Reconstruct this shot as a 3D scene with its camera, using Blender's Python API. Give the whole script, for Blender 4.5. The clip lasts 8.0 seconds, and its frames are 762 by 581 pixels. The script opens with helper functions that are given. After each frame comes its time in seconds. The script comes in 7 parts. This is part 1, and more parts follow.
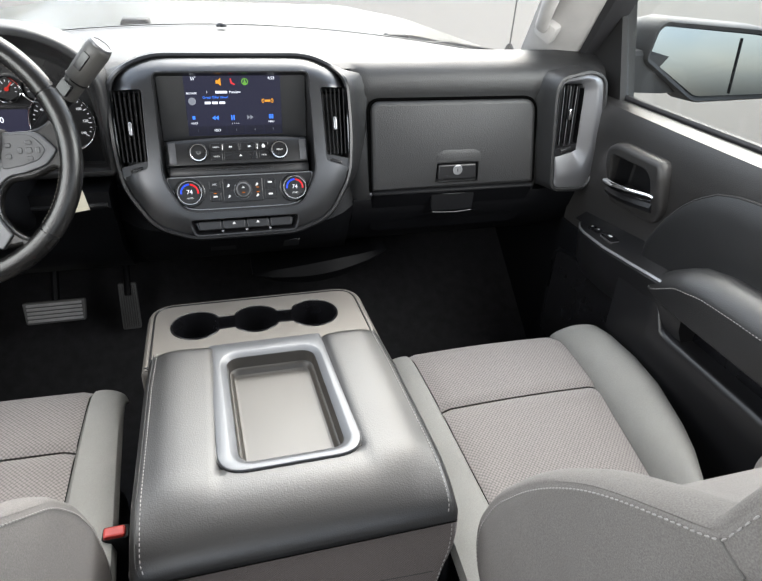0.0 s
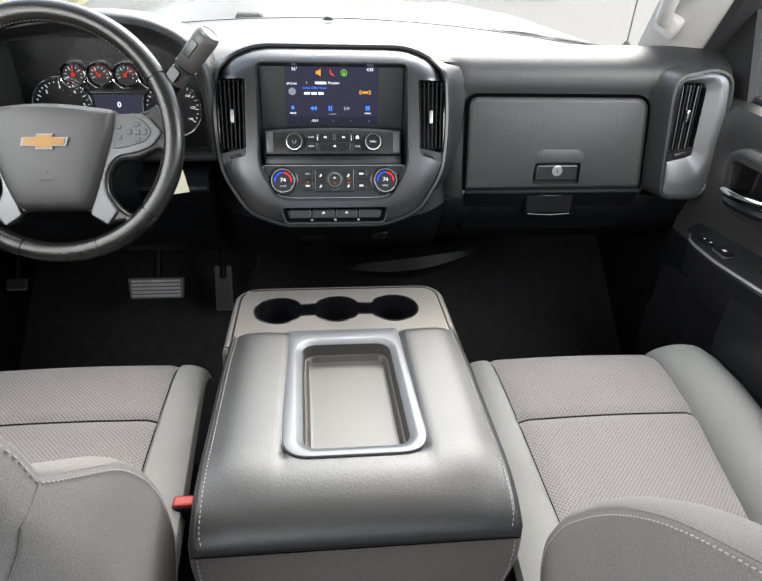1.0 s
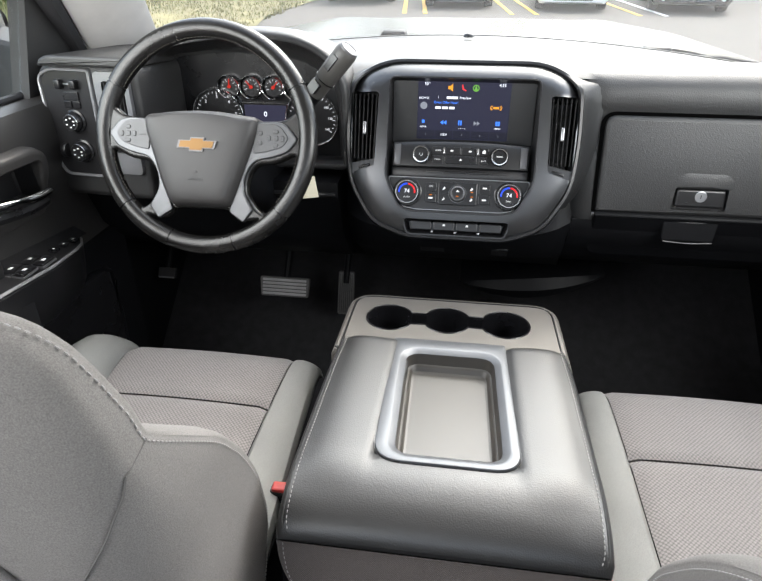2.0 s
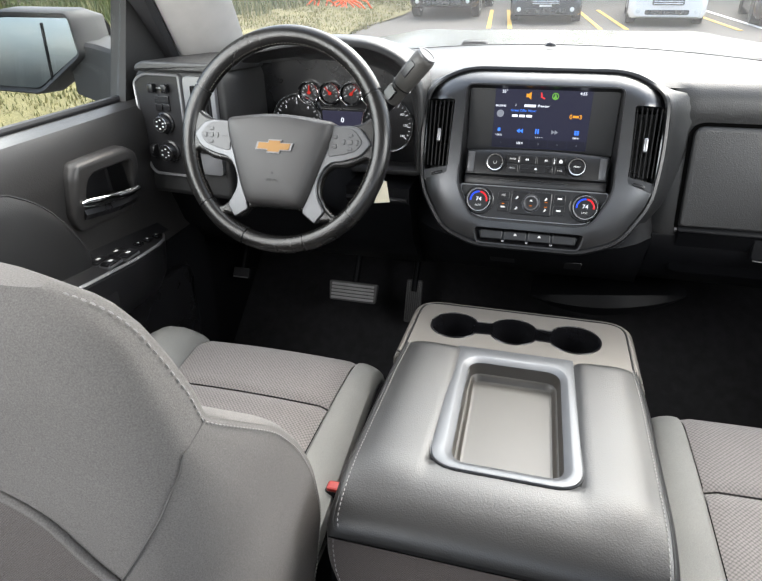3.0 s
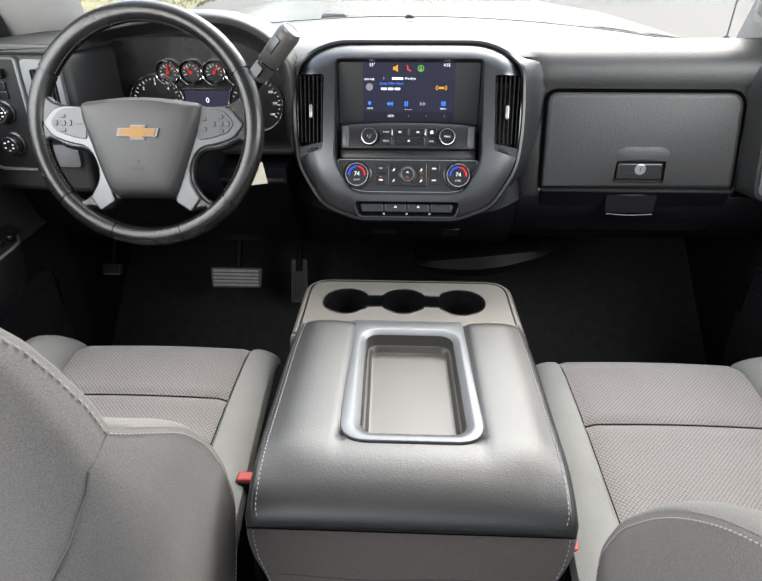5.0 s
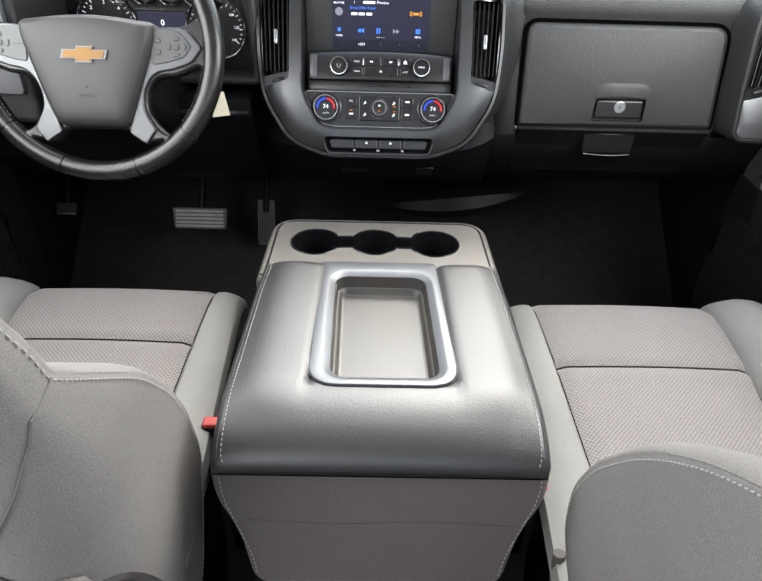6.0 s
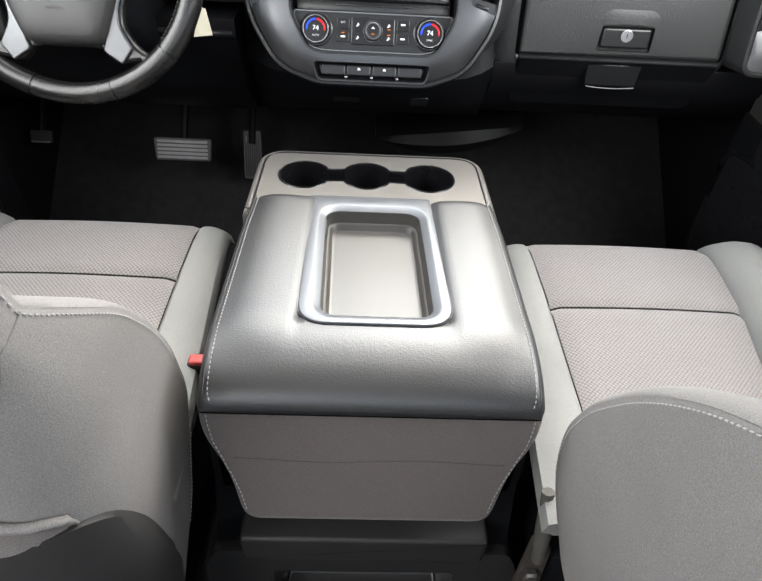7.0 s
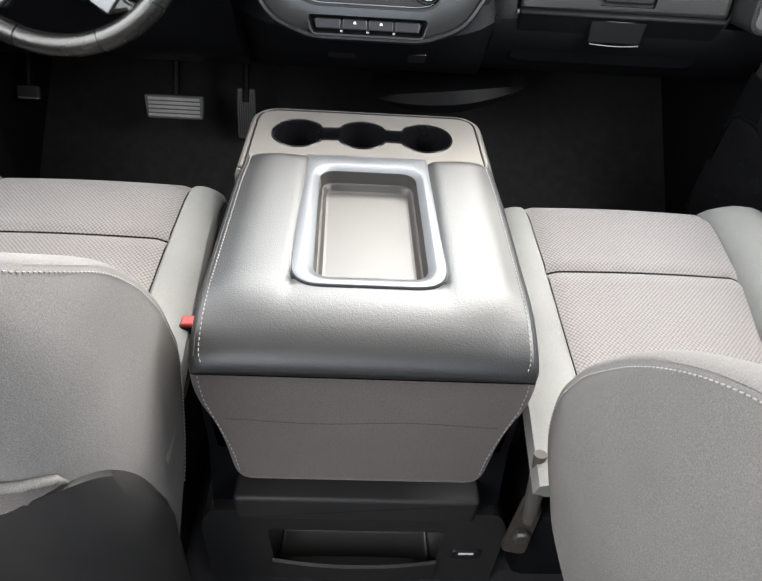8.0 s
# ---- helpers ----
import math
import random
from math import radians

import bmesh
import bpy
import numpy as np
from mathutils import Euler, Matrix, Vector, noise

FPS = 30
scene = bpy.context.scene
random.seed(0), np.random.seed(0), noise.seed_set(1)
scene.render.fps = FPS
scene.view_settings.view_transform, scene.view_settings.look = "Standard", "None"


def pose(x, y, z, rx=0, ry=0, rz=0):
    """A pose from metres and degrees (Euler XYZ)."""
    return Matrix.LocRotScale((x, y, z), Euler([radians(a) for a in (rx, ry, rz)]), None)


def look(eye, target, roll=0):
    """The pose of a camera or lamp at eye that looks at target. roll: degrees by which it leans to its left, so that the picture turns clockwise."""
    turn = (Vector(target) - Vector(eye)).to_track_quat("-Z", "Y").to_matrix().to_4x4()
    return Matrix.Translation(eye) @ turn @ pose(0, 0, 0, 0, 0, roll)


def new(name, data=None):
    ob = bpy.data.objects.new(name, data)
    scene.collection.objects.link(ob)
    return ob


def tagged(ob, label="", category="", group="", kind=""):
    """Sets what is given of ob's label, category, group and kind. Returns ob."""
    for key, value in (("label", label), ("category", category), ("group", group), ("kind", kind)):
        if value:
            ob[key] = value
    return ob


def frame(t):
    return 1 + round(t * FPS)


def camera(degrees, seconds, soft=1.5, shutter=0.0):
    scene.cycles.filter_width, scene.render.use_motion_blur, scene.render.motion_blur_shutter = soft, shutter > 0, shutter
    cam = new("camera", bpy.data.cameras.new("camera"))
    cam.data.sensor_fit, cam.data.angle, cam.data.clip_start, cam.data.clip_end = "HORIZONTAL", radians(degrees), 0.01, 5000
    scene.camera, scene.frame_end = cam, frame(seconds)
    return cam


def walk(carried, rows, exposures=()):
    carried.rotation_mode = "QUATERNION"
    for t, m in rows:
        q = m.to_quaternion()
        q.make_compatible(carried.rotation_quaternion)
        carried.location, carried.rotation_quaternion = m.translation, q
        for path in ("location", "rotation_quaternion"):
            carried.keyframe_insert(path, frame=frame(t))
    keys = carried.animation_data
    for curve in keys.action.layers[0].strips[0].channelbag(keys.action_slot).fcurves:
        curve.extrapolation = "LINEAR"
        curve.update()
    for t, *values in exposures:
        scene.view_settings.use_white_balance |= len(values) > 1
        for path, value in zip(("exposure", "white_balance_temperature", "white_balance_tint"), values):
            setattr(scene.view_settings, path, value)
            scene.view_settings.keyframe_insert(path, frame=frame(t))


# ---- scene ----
cam = camera(65.5, 8.0)
PATH = [
    (0, pose(-0.0490, -0.3868, 1.1533, 58.70, -2.74, -15.44)),
    (0.5, pose(-0.0470, -0.3785, 1.1472, 58.34, -2.40, -11.35)),
    (1, pose(-0.0250, -0.3780, 1.1360, 58.45, -1.72, -5.41)),
    (1.5, pose(-0.0050, -0.3816, 1.1315, 58.99, -0.64, 1.45)),
    (2, pose(0.0030, -0.3887, 1.1314, 59.89, 0.10, 7.88)),
    (2.2, pose(0.0030, -0.3905, 1.1326, 60.07, 0.29, 10.06)),
    (3.3, pose(0.0130, -0.3902, 1.1124, 61.50, 0.91, 15.66)),
    (3.5, pose(0.0100, -0.3903, 1.1114, 61.52, 0.91, 14.95)),
    (4, pose(0.0020, -0.3995, 1.1257, 61.16, 0.73, 10.62)),
    (4.5, pose(-0.0070, -0.4008, 1.1310, 60.33, 0.66, 5.77)),
    (5, pose(-0.0050, -0.3938, 1.1230, 58.74, 0.21, 2.32)),
    (5.2, pose(-0.0058, -0.3895, 1.1192, 57.80, -0.05, 1.45)),
    (6.3, pose(-0.0066, -0.3605, 1.0892, 51.65, -2.00, -0.25)),
    (6.5, pose(-0.0070, -0.3565, 1.0848, 50.36, -2.27, -0.39)),
    (7, pose(-0.0120, -0.3466, 1.0754, 47.69, -2.88, -0.44)),
    (7.5, pose(-0.0100, -0.3421, 1.0718, 45.48, -3.20, -0.43)),
    (8, pose(-0.0080, -0.3409, 1.0656, 44.27, -3.38, -0.35)),
]


EXPO = [(0, 2.42), (1.5, 2.54), (3.3, 2.45), (5.2, 2.52), (6.5, 2.74), (8, 2.96)]
walk(cam, PATH, EXPO)
SKY, SUN = 0.145, 0.5
LEFTLIGHT, RIGHTLIGHT, BACKLIGHT, FRONTLIGHT = 2.9, 0.72, 0.12, 1.35

# ---- daylight: bright overcast sky ----
world = bpy.data.worlds.new("sky")
scene.world = world
world.use_nodes = True
_n = world.node_tree.nodes
_sky = _n.new("ShaderNodeTexSky")
_sky.sky_type, _sky.sun_disc = "NISHITA", False
_sky.sun_elevation, _sky.sun_rotation = radians(48), radians(20)
_sky.air_density, _sky.dust_density, _sky.ozone_density = 1.0, 4.0, 1.0
_n["Background"].inputs[1].default_value = SKY
_soft = _n.new("ShaderNodeHueSaturation")
_soft.inputs["Saturation"].default_value = 0.45
world.node_tree.links.new(_sky.outputs[0], _soft.inputs["Color"])
# broken cloud cover
_dir = _n.new("ShaderNodeTexCoord")
_cloud = _n.new("ShaderNodeTexNoise")
_cloud.inputs["Scale"].default_value, _cloud.inputs["Detail"].default_value, _cloud.inputs["Distortion"].default_value = 3.2, 7, 0.6
_flat = _n.new("ShaderNodeMapping")
_flat.inputs["Scale"].default_value = (1, 1, 3.0)
_cover = _n.new("ShaderNodeMapRange")
_cover.inputs["From Min"].default_value, _cover.inputs["From Max"].default_value = 0.36, 0.64
_grey = _n.new("ShaderNodeMix")
_grey.data_type, _grey.blend_type = "RGBA", "MULTIPLY"
_grey.inputs["Factor"].default_value = 1.0
_tone = _n.new("ShaderNodeMix")
_tone.data_type = "RGBA"
_tone.inputs["A"].default_value, _tone.inputs["B"].default_value = (0.62, 0.74, 0.86, 1), (1.22, 1.16, 1.08, 1)
world.node_tree.links.new(_dir.outputs["Generated"], _flat.inputs["Vector"])
world.node_tree.links.new(_flat.outputs[0], _cloud.inputs["Vector"])
world.node_tree.links.new(_cloud.outputs["Fac"], _cover.inputs["Value"])
world.node_tree.links.new(_cover.outputs[0], _tone.inputs["Factor"])
world.node_tree.links.new(_soft.outputs[0], _grey.inputs["A"])
world.node_tree.links.new(_tone.outputs["Result"], _grey.inputs["B"])
world.node_tree.links.new(_grey.outputs["Result"], _n["Background"].inputs[0])
_l = bpy.data.lights.new("sun", "SUN")
_l.energy, _l.angle, _l.color = SUN, radians(70), (1.0, 0.96, 0.9)
sun = new("sun", _l)
sun.matrix_world = look((4, 12, 14), (0, 0, 0))


# added fill lamps at the side and rear windows, on top of the sky
for nm, eye, aim, sx_, sy_, e in (("rear_side_window_fill", (-0.84, -0.78, 1.16), (0.2, -0.1, 0.75), 0.80, 0.50, LEFTLIGHT), ("rear_side_window_fill", (0.84, -0.78, 1.16), (-0.2, -0.1, 0.75), 0.80, 0.50, RIGHTLIGHT), ("rear_window_fill", (0, -1.38, 1.18), (0, 0.3, 0.8), 1.3, 0.45, BACKLIGHT), ("front_side_window_fill", (-0.79, 0.22, 1.16), (0.1, 0.42, 0.72), 0.62, 0.40, FRONTLIGHT), ("front_side_window_fill", (0.79, 0.22, 1.16), (-0.1, 0.42, 0.72), 0.62, 0.40, 1.3 * FRONTLIGHT)):
    la = bpy.data.lights.new(nm, "AREA")
    la.shape, la.size, la.size_y, la.energy, la.color = "RECTANGLE", sx_, sy_, e, (1.0, 0.98, 0.94)
    new(nm, la).matrix_world = look(eye, aim)


# ---- materials ----
def mat(name, color, rough=0.5, metal=0.0, vary=0.12, scale=30.0, bump=0.0, bump_scale=400.0, kind="noise", spec=0.5, grain=0.0, **kw):
    m = bpy.data.materials.new(name)
    m.use_nodes = True
    nt = m.node_tree
    p = nt.nodes["Principled BSDF"]
    p.inputs["Roughness"].default_value = rough
    p.inputs["Metallic"].default_value = metal
    p.inputs["Specular IOR Level"].default_value = spec
    tc = nt.nodes.new("ShaderNodeTexCoord")
    big = nt.nodes.new("ShaderNodeTexNoise")
    big.inputs["Scale"].default_value = scale
    big.inputs["Detail"].default_value = 5
    nt.links.new(tc.outputs["Object"], big.inputs["Vector"])
    ramp = nt.nodes.new("ShaderNodeMapRange")
    ramp.inputs["To Min"].default_value, ramp.inputs["To Max"].default_value = 1 - vary, 1 + vary
    nt.links.new(big.outputs["Fac"], ramp.inputs["Value"])
    mix = nt.nodes.new("ShaderNodeMix")
    mix.data_type, mix.blend_type = "RGBA", "MULTIPLY"
    mix.inputs["Factor"].default_value = 1.0
    mix.inputs["A"].default_value = (*color, 1)
    nt.links.new(ramp.outputs[0], mix.inputs["B"])
    nt.links.new(mix.outputs["Result"], p.inputs["Base Color"])
    rr = nt.nodes.new("ShaderNodeMapRange")
    rr.inputs["To Min"].default_value, rr.inputs["To Max"].default_value = max(0.02, rough - 0.06), min(1, rough + 0.06)
    nt.links.new(big.outputs["Fac"], rr.inputs["Value"])
    nt.links.new(rr.outputs[0], p.inputs["Roughness"])
    if grain:
        fine = nt.nodes.new("ShaderNodeTexNoise")
        fine.inputs["Scale"].default_value = kw.get("grain_scale", 900)
        fine.inputs["Detail"].default_value = 2
        nt.links.new(tc.outputs["Object"], fine.inputs["Vector"])
        fr = nt.nodes.new("ShaderNodeMapRange")
        fr.inputs["From Min"].default_value, fr.inputs["From Max"].default_value = 0.25, 0.75
        fr.inputs["To Min"].default_value, fr.inputs["To Max"].default_value = 1 - grain, 1 + grain
        nt.links.new(fine.outputs["Fac"], fr.inputs["Value"])
        mg = nt.nodes.new("ShaderNodeMix")
        mg.data_type, mg.blend_type = "RGBA", "MULTIPLY"
        mg.inputs["Factor"].default_value = 1.0
        nt.links.new(mix.outputs["Result"], mg.inputs["A"])
        nt.links.new(fr.outputs[0], mg.inputs["B"])
        nt.links.new(mg.outputs["Result"], p.inputs["Base Color"])
    if bump:
        if kind == "leather":
            tex = nt.nodes.new("ShaderNodeTexVoronoi")
            tex.feature = "SMOOTH_F1"
            tex.inputs["Scale"].default_value = bump_scale
            out = tex.outputs["Distance"]
        else:
            tex = nt.nodes.new("ShaderNodeTexNoise")
            tex.inputs["Scale"].default_value = bump_scale
            tex.inputs["Detail"].default_value = 3
            out = tex.outputs["Fac"]
        nt.links.new(tc.outputs["Object"], tex.inputs["Vector"])
        b = nt.nodes.new("ShaderNodeBump")
        b.inputs["Strength"].default_value, b.inputs["Distance"].default_value = bump, kw.get("dist", 0.0006)
        nt.links.new(out, b.inputs["Height"])
        nt.links.new(b.outputs[0], p.inputs["Normal"])
    return m


def fabric(name, light, dark, cell, rough=0.9, bump=0.5, axes="XY"):
    """Woven cloth: a checked weave of lighter and darker dots over a fine thread noise."""
    m = mat(name, light, rough, vary=0.10, scale=14, spec=0.2, grain=0.18, grain_scale=700)
    nt = m.node_tree
    p = nt.nodes["Principled BSDF"]
    tc = nt.nodes["Texture Coordinate"]
    mp = nt.nodes.new("ShaderNodeMapping")
    mp.inputs["Rotation"].default_value = (0, 0, radians(45)) if axes == "XY" else (radians(90), 0, radians(45))
    nt.links.new(tc.outputs["Object"], mp.inputs["Vector"])
    vo = nt.nodes.new("ShaderNodeTexVoronoi")
    vo.voronoi_dimensions = "2D"
    vo.inputs["Scale"].default_value = 1.0 / cell
    vo.inputs["Randomness"].default_value = 0.12
    nt.links.new(mp.outputs[0], vo.inputs["Vector"])
    mr = nt.nodes.new("ShaderNodeMapRange")
    mr.inputs["From Min"].default_value, mr.inputs["From Max"].default_value = 0.25, 0.62
    nt.links.new(vo.outputs["Distance"], mr.inputs["Value"])
    mx = nt.nodes.new("ShaderNodeMix")
    mx.data_type = "RGBA"
    old = p.inputs["Base Color"].links[0].from_socket
    nt.links.new(mr.outputs[0], mx.inputs["Factor"])
    nt.links.new(old, mx.inputs["A"])
    mx.inputs["B"].default_value = (*dark, 1)
    nt.links.new(mx.outputs["Result"], p.inputs["Base Color"])
    no = nt.nodes.new("ShaderNodeTexNoise")
    no.inputs["Scale"].default_value = 1800
    nt.links.new(tc.outputs["Object"], no.inputs["Vector"])
    ad = nt.nodes.new("ShaderNodeMath")
    ad.operation = "SUBTRACT"
    nt.links.new(no.outputs["Fac"], ad.inputs[0])
    nt.links.new(mr.outputs[0], ad.inputs[1])
    b = nt.nodes.new("ShaderNodeBump")
    b.inputs["Strength"].default_value, b.inputs["Distance"].default_value = bump, 0.0006
    nt.links.new(ad.outputs[0], b.inputs["Height"])
    nt.links.new(b.outputs[0], p.inputs["Normal"])
    p.inputs["Sheen Weight"].default_value = 0.15
    return m


def glow(name, color, strength):
    m = bpy.data.materials.new(name)
    m.use_nodes = True
    p = m.node_tree.nodes["Principled BSDF"]
    p.inputs["Base Color"].default_value = (0.01, 0.01, 0.012, 1)
    p.inputs["Roughness"].default_value = 0.2
    p.inputs["Specular IOR Level"].default_value = 0.12
    p.inputs["Emission Color"].default_value = (*color, 1)
    p.inputs["Emission Strength"].default_value = strength
    return m


def glass(name, tint=(0.96, 0.98, 0.97), haze=0.0):
    m = bpy.data.materials.new(name)
    m.use_nodes = True
    nt = m.node_tree
    nt.nodes.remove(nt.nodes["Principled BSDF"])
    tr = nt.nodes.new("ShaderNodeBsdfTransparent")
    tr.inputs[0].default_value = (*tint, 1)
    gl = nt.nodes.new("ShaderNodeBsdfGlossy")
    gl.inputs["Roughness"].default_value = 0.02
    mx = nt.nodes.new("ShaderNodeMixShader")
    mx.inputs[0].default_value = 0.035
    nt.links.new(tr.outputs[0], mx.inputs[1])
    nt.links.new(gl.outputs[0], mx.inputs[2])
    last = mx
    # pale translucent mix imitates the glare haze over the view outside
    if haze:
        veil = nt.nodes.new("ShaderNodeBsdfTranslucent")
        veil.inputs[0].default_value = (0.8, 0.79, 0.77, 1)
        last = nt.nodes.new("ShaderNodeMixShader")
        last.inputs[0].default_value = haze
        nt.links.new(mx.outputs[0], last.inputs[1])
        nt.links.new(veil.outputs[0], last.inputs[2])
    nt.links.new(last.outputs[0], nt.nodes["Material Output"].inputs[0])
    return m


HOODVINYL = mat("hood_vinyl", (0.020, 0.020, 0.0205), 0.40, bump=0.5, bump_scale=600, vary=0.1, scale=6, dist=0.0008)
VINYL = mat("dash_vinyl", (0.0142, 0.0146, 0.0152), 0.50, bump=0.55, bump_scale=560, kind="leather", vary=0.14, scale=6, dist=0.0009, spec=0.70)
LEATHER = mat("armrest_vinyl", (0.0072, 0.0073, 0.0077), 0.45, bump=0.42, bump_scale=680, kind="leather", vary=0.1, scale=5, dist=0.0005, spec=0.78)
DOORVINYL = mat("door_vinyl", (0.023, 0.022, 0.0215), 0.46, bump=0.32, bump_scale=520, kind="leather", scale=5, dist=0.0007, spec=0.6)
LEVERGREY = mat("grey_lever_plastic", (0.055, 0.053, 0.05), 0.45, bump=0.2, bump_scale=900, scale=12)
PLASTIC = mat("black_plastic", (0.0045, 0.0047, 0.0056), 0.50, bump=0.25, bump_scale=900, scale=12, spec=0.14)
WELL = mat("black_cup_liner", (0.005, 0.005, 0.006), 0.26, scale=12, spec=0.5)
BARGREY = mat("satin_grey_bar", (0.10, 0.10, 0.105), 0.35, 0.3, scale=12)
TRAYGLOSS = mat("glossy_tray_plastic", (0.028, 0.0245, 0.020), 0.46, 0.0, vary=0.12, scale=14, spec=0.72)
TRAYSILVER = mat("brushed_tray_silver", (0.105, 0.110, 0.118), 0.44, 0.55, vary=0.06, scale=8)
SPOKESILVER = mat("polished_spoke_silver", (0.090, 0.092, 0.096), 0.36, 0.85, vary=0.05, scale=8)
SMOOTH = mat("smooth_black_plastic", (0.008, 0.008, 0.009), 0.28, scale=12)
SATIN = mat("satin_dark_plastic", (0.011, 0.011, 0.012), 0.34, scale=10)
SILVER = mat("satin_silver_paint", (0.36, 0.365, 0.38), 0.30, 0.7, vary=0.06, scale=8)
VENTSILVER = mat("bright_vent_silver", (0.30, 0.305, 0.32), 0.30, 0.75, vary=0.06, scale=8)
STACKSILVER = mat("graphite_silver_paint", (0.082, 0.084, 0.088), 0.32, 0.9, vary=0.06, scale=8)
DECK = mat("champagne_silver_plastic", (0.118, 0.110, 0.100), 0.45, 0.35, vary=0.08, scale=9, bump=0.1, bump_scale=1500)
CHROME = mat("chrome", (0.8, 0.81, 0.82), 0.1, 1.0, vary=0.03)
CARPET = mat("black_carpet", (0.024, 0.024, 0.026), 0.95, bump=0.8, bump_scale=700, vary=0.4, scale=40, dist=0.002, spec=0.1)
PEDALBASE = mat("pedal_rubber", (0.075, 0.075, 0.077), 0.6, scale=40, vary=0.3)
RUBBER = mat("black_rubber", (0.02, 0.02, 0.022), 0.6, scale=20)
PEDAL = mat("worn_pedal_rubber", (0.28, 0.28, 0.285), 0.5, scale=40, vary=0.3)
BOLSTER = mat("grey_bolster_cloth", (0.186, 0.186, 0.178), 0.9, vary=0.2, scale=8, bump=0.5, bump_scale=1500, spec=0.2, grain=0.2, grain_scale=1100)
DOTS = fabric("dotted_grey_cloth", (0.212, 0.197, 0.190), (0.108, 0.101, 0.100), 0.0046)
WEAVE = fabric("brown_grey_weave", (0.092, 0.080, 0.076), (0.042, 0.037, 0.035), 0.0017, axes="XZ")
BACKCLOTH = mat("grey_back_cloth", (0.126, 0.120, 0.116), 0.9, vary=0.24, scale=5.5, bump=0.5, bump_scale=1100, spec=0.2, grain=0.24, grain_scale=800)
THREAD = mat("pale_thread", (0.21, 0.205, 0.20), 0.8, vary=0.2, scale=200)
RIMTHREAD = mat("dark_rim_thread", (0.07, 0.062, 0.055), 0.8, vary=0.2, scale=200)
BACKSEAM = mat("back_seam_thread", (0.075, 0.073, 0.07), 0.9)
DARKSEAM = mat("dark_seam", (0.03, 0.03, 0.03), 0.9)
RED = mat("red_plastic", (0.32, 0.02, 0.015), 0.4)
GOLD = mat("gold_emblem", (0.13, 0.066, 0.014), 0.38, 0.5)
RINGCHROME = mat("brushed_ring_chrome", (0.55, 0.555, 0.56), 0.22, 1.0, vary=0.05)
PILLAR = mat("light_grey_trim", (0.42, 0.41, 0.40), 0.8, bump=0.2, bump_scale=900)
PODGREY = mat("satin_grey_pod", (0.062, 0.063, 0.065), 0.40, 0.3, vary=0.05, scale=12)
GAP = mat("gap_shade_black", (0.002, 0.002, 0.002), 0.95, vary=0.0, spec=0.0)
BASEPLASTIC = mat("worn_base_plastic", (0.017, 0.0165, 0.0165), 0.52, bump=0.3, bump_scale=700, vary=0.2, scale=14, spec=0.4)
# light grey toned down: blocked light overhead is put into the colour
HEADLINER = mat("headliner_cloth", (0.26, 0.255, 0.245), 0.95, bump=0.2, bump_scale=600)
GLASS = glass("window_glass")
HAZEGLASS = glass("hazed_windshield_glass", haze=0.04)
MIRROR = mat("mirror_glass", (0.37, 0.39, 0.40), 0.02, 1.0, vary=0.0)
WHITEMARK = mat("white_marking", (0.7, 0.7, 0.7), 0.6)


# ---- mesh tools ----
def part(name, bm, material, parent, label="", smooth=True, angle=40):
    me = bpy.data.meshes.new(name)
    bmesh.ops.recalc_face_normals(bm, faces=bm.faces)
    bm.to_mesh(me)
    bm.free()
    me.materials.append(material)
    if smooth:
        for p in me.polygons:
            p.use_smooth = True
        me.set_sharp_from_angle(angle=radians(angle))
        for p in me.polygons:
            if p.loop_total > 4:
                for li in p.loop_indices:
                    me.edges[me.loops[li].edge_index].use_edge_sharp = True
    ob = new(name, me)
    if parent:
        ob.parent = parent
    if label:
        ob["label"] = label
    return ob


def thing(name, label, category, at=(0, 0, 0), group="", kind=""):
    e = new(name)
    e.empty_display_size = 0.05
    e.matrix_basis = Matrix.Translation(at)
    return tagged(e, label, category, group, kind)


def under(ob, parent):
    """Keeps a part where its coordinates say, under a thing that stands elsewhere."""
    p = ob.parent
    ob.matrix_parent_inverse = Matrix() if p.parent else p.matrix_basis.inverted()
    return ob


def box(bm, c, s, bevel=0.0, m=None, seg=2):
    r = bmesh.ops.create_cube(bm, size=1)["verts"]
    bmesh.ops.scale(bm, vec=s, verts=r)
    if bevel:
        e = list({e for v in r for e in v.link_edges})
        g = bmesh.ops.bevel(bm, geom=e, offset=bevel, segments=seg, profile=0.5, affect="EDGES")
        r = list(set(g["verts"]) | {v for v in r if v.is_valid})
    bmesh.ops.translate(bm, vec=c, verts=r)
    if m:
        bmesh.ops.transform(bm, matrix=m, verts=r)
    return r


def loft(bm, rings, closed=True, caps=True):
    vs = [[bm.verts.new(p) for p in ring] for ring in rings]
    n = len(vs[0])
    for a, b in zip(vs, vs[1:]):
        for i in range(n if closed else n - 1):
            j = (i + 1) % n
            bm.faces.new((a[i], a[j], b[j], b[i]))
    if caps and closed:
        bm.faces.new(vs[0][::-1])
        bm.faces.new(vs[-1])
    return [v for ring in vs for v in ring]


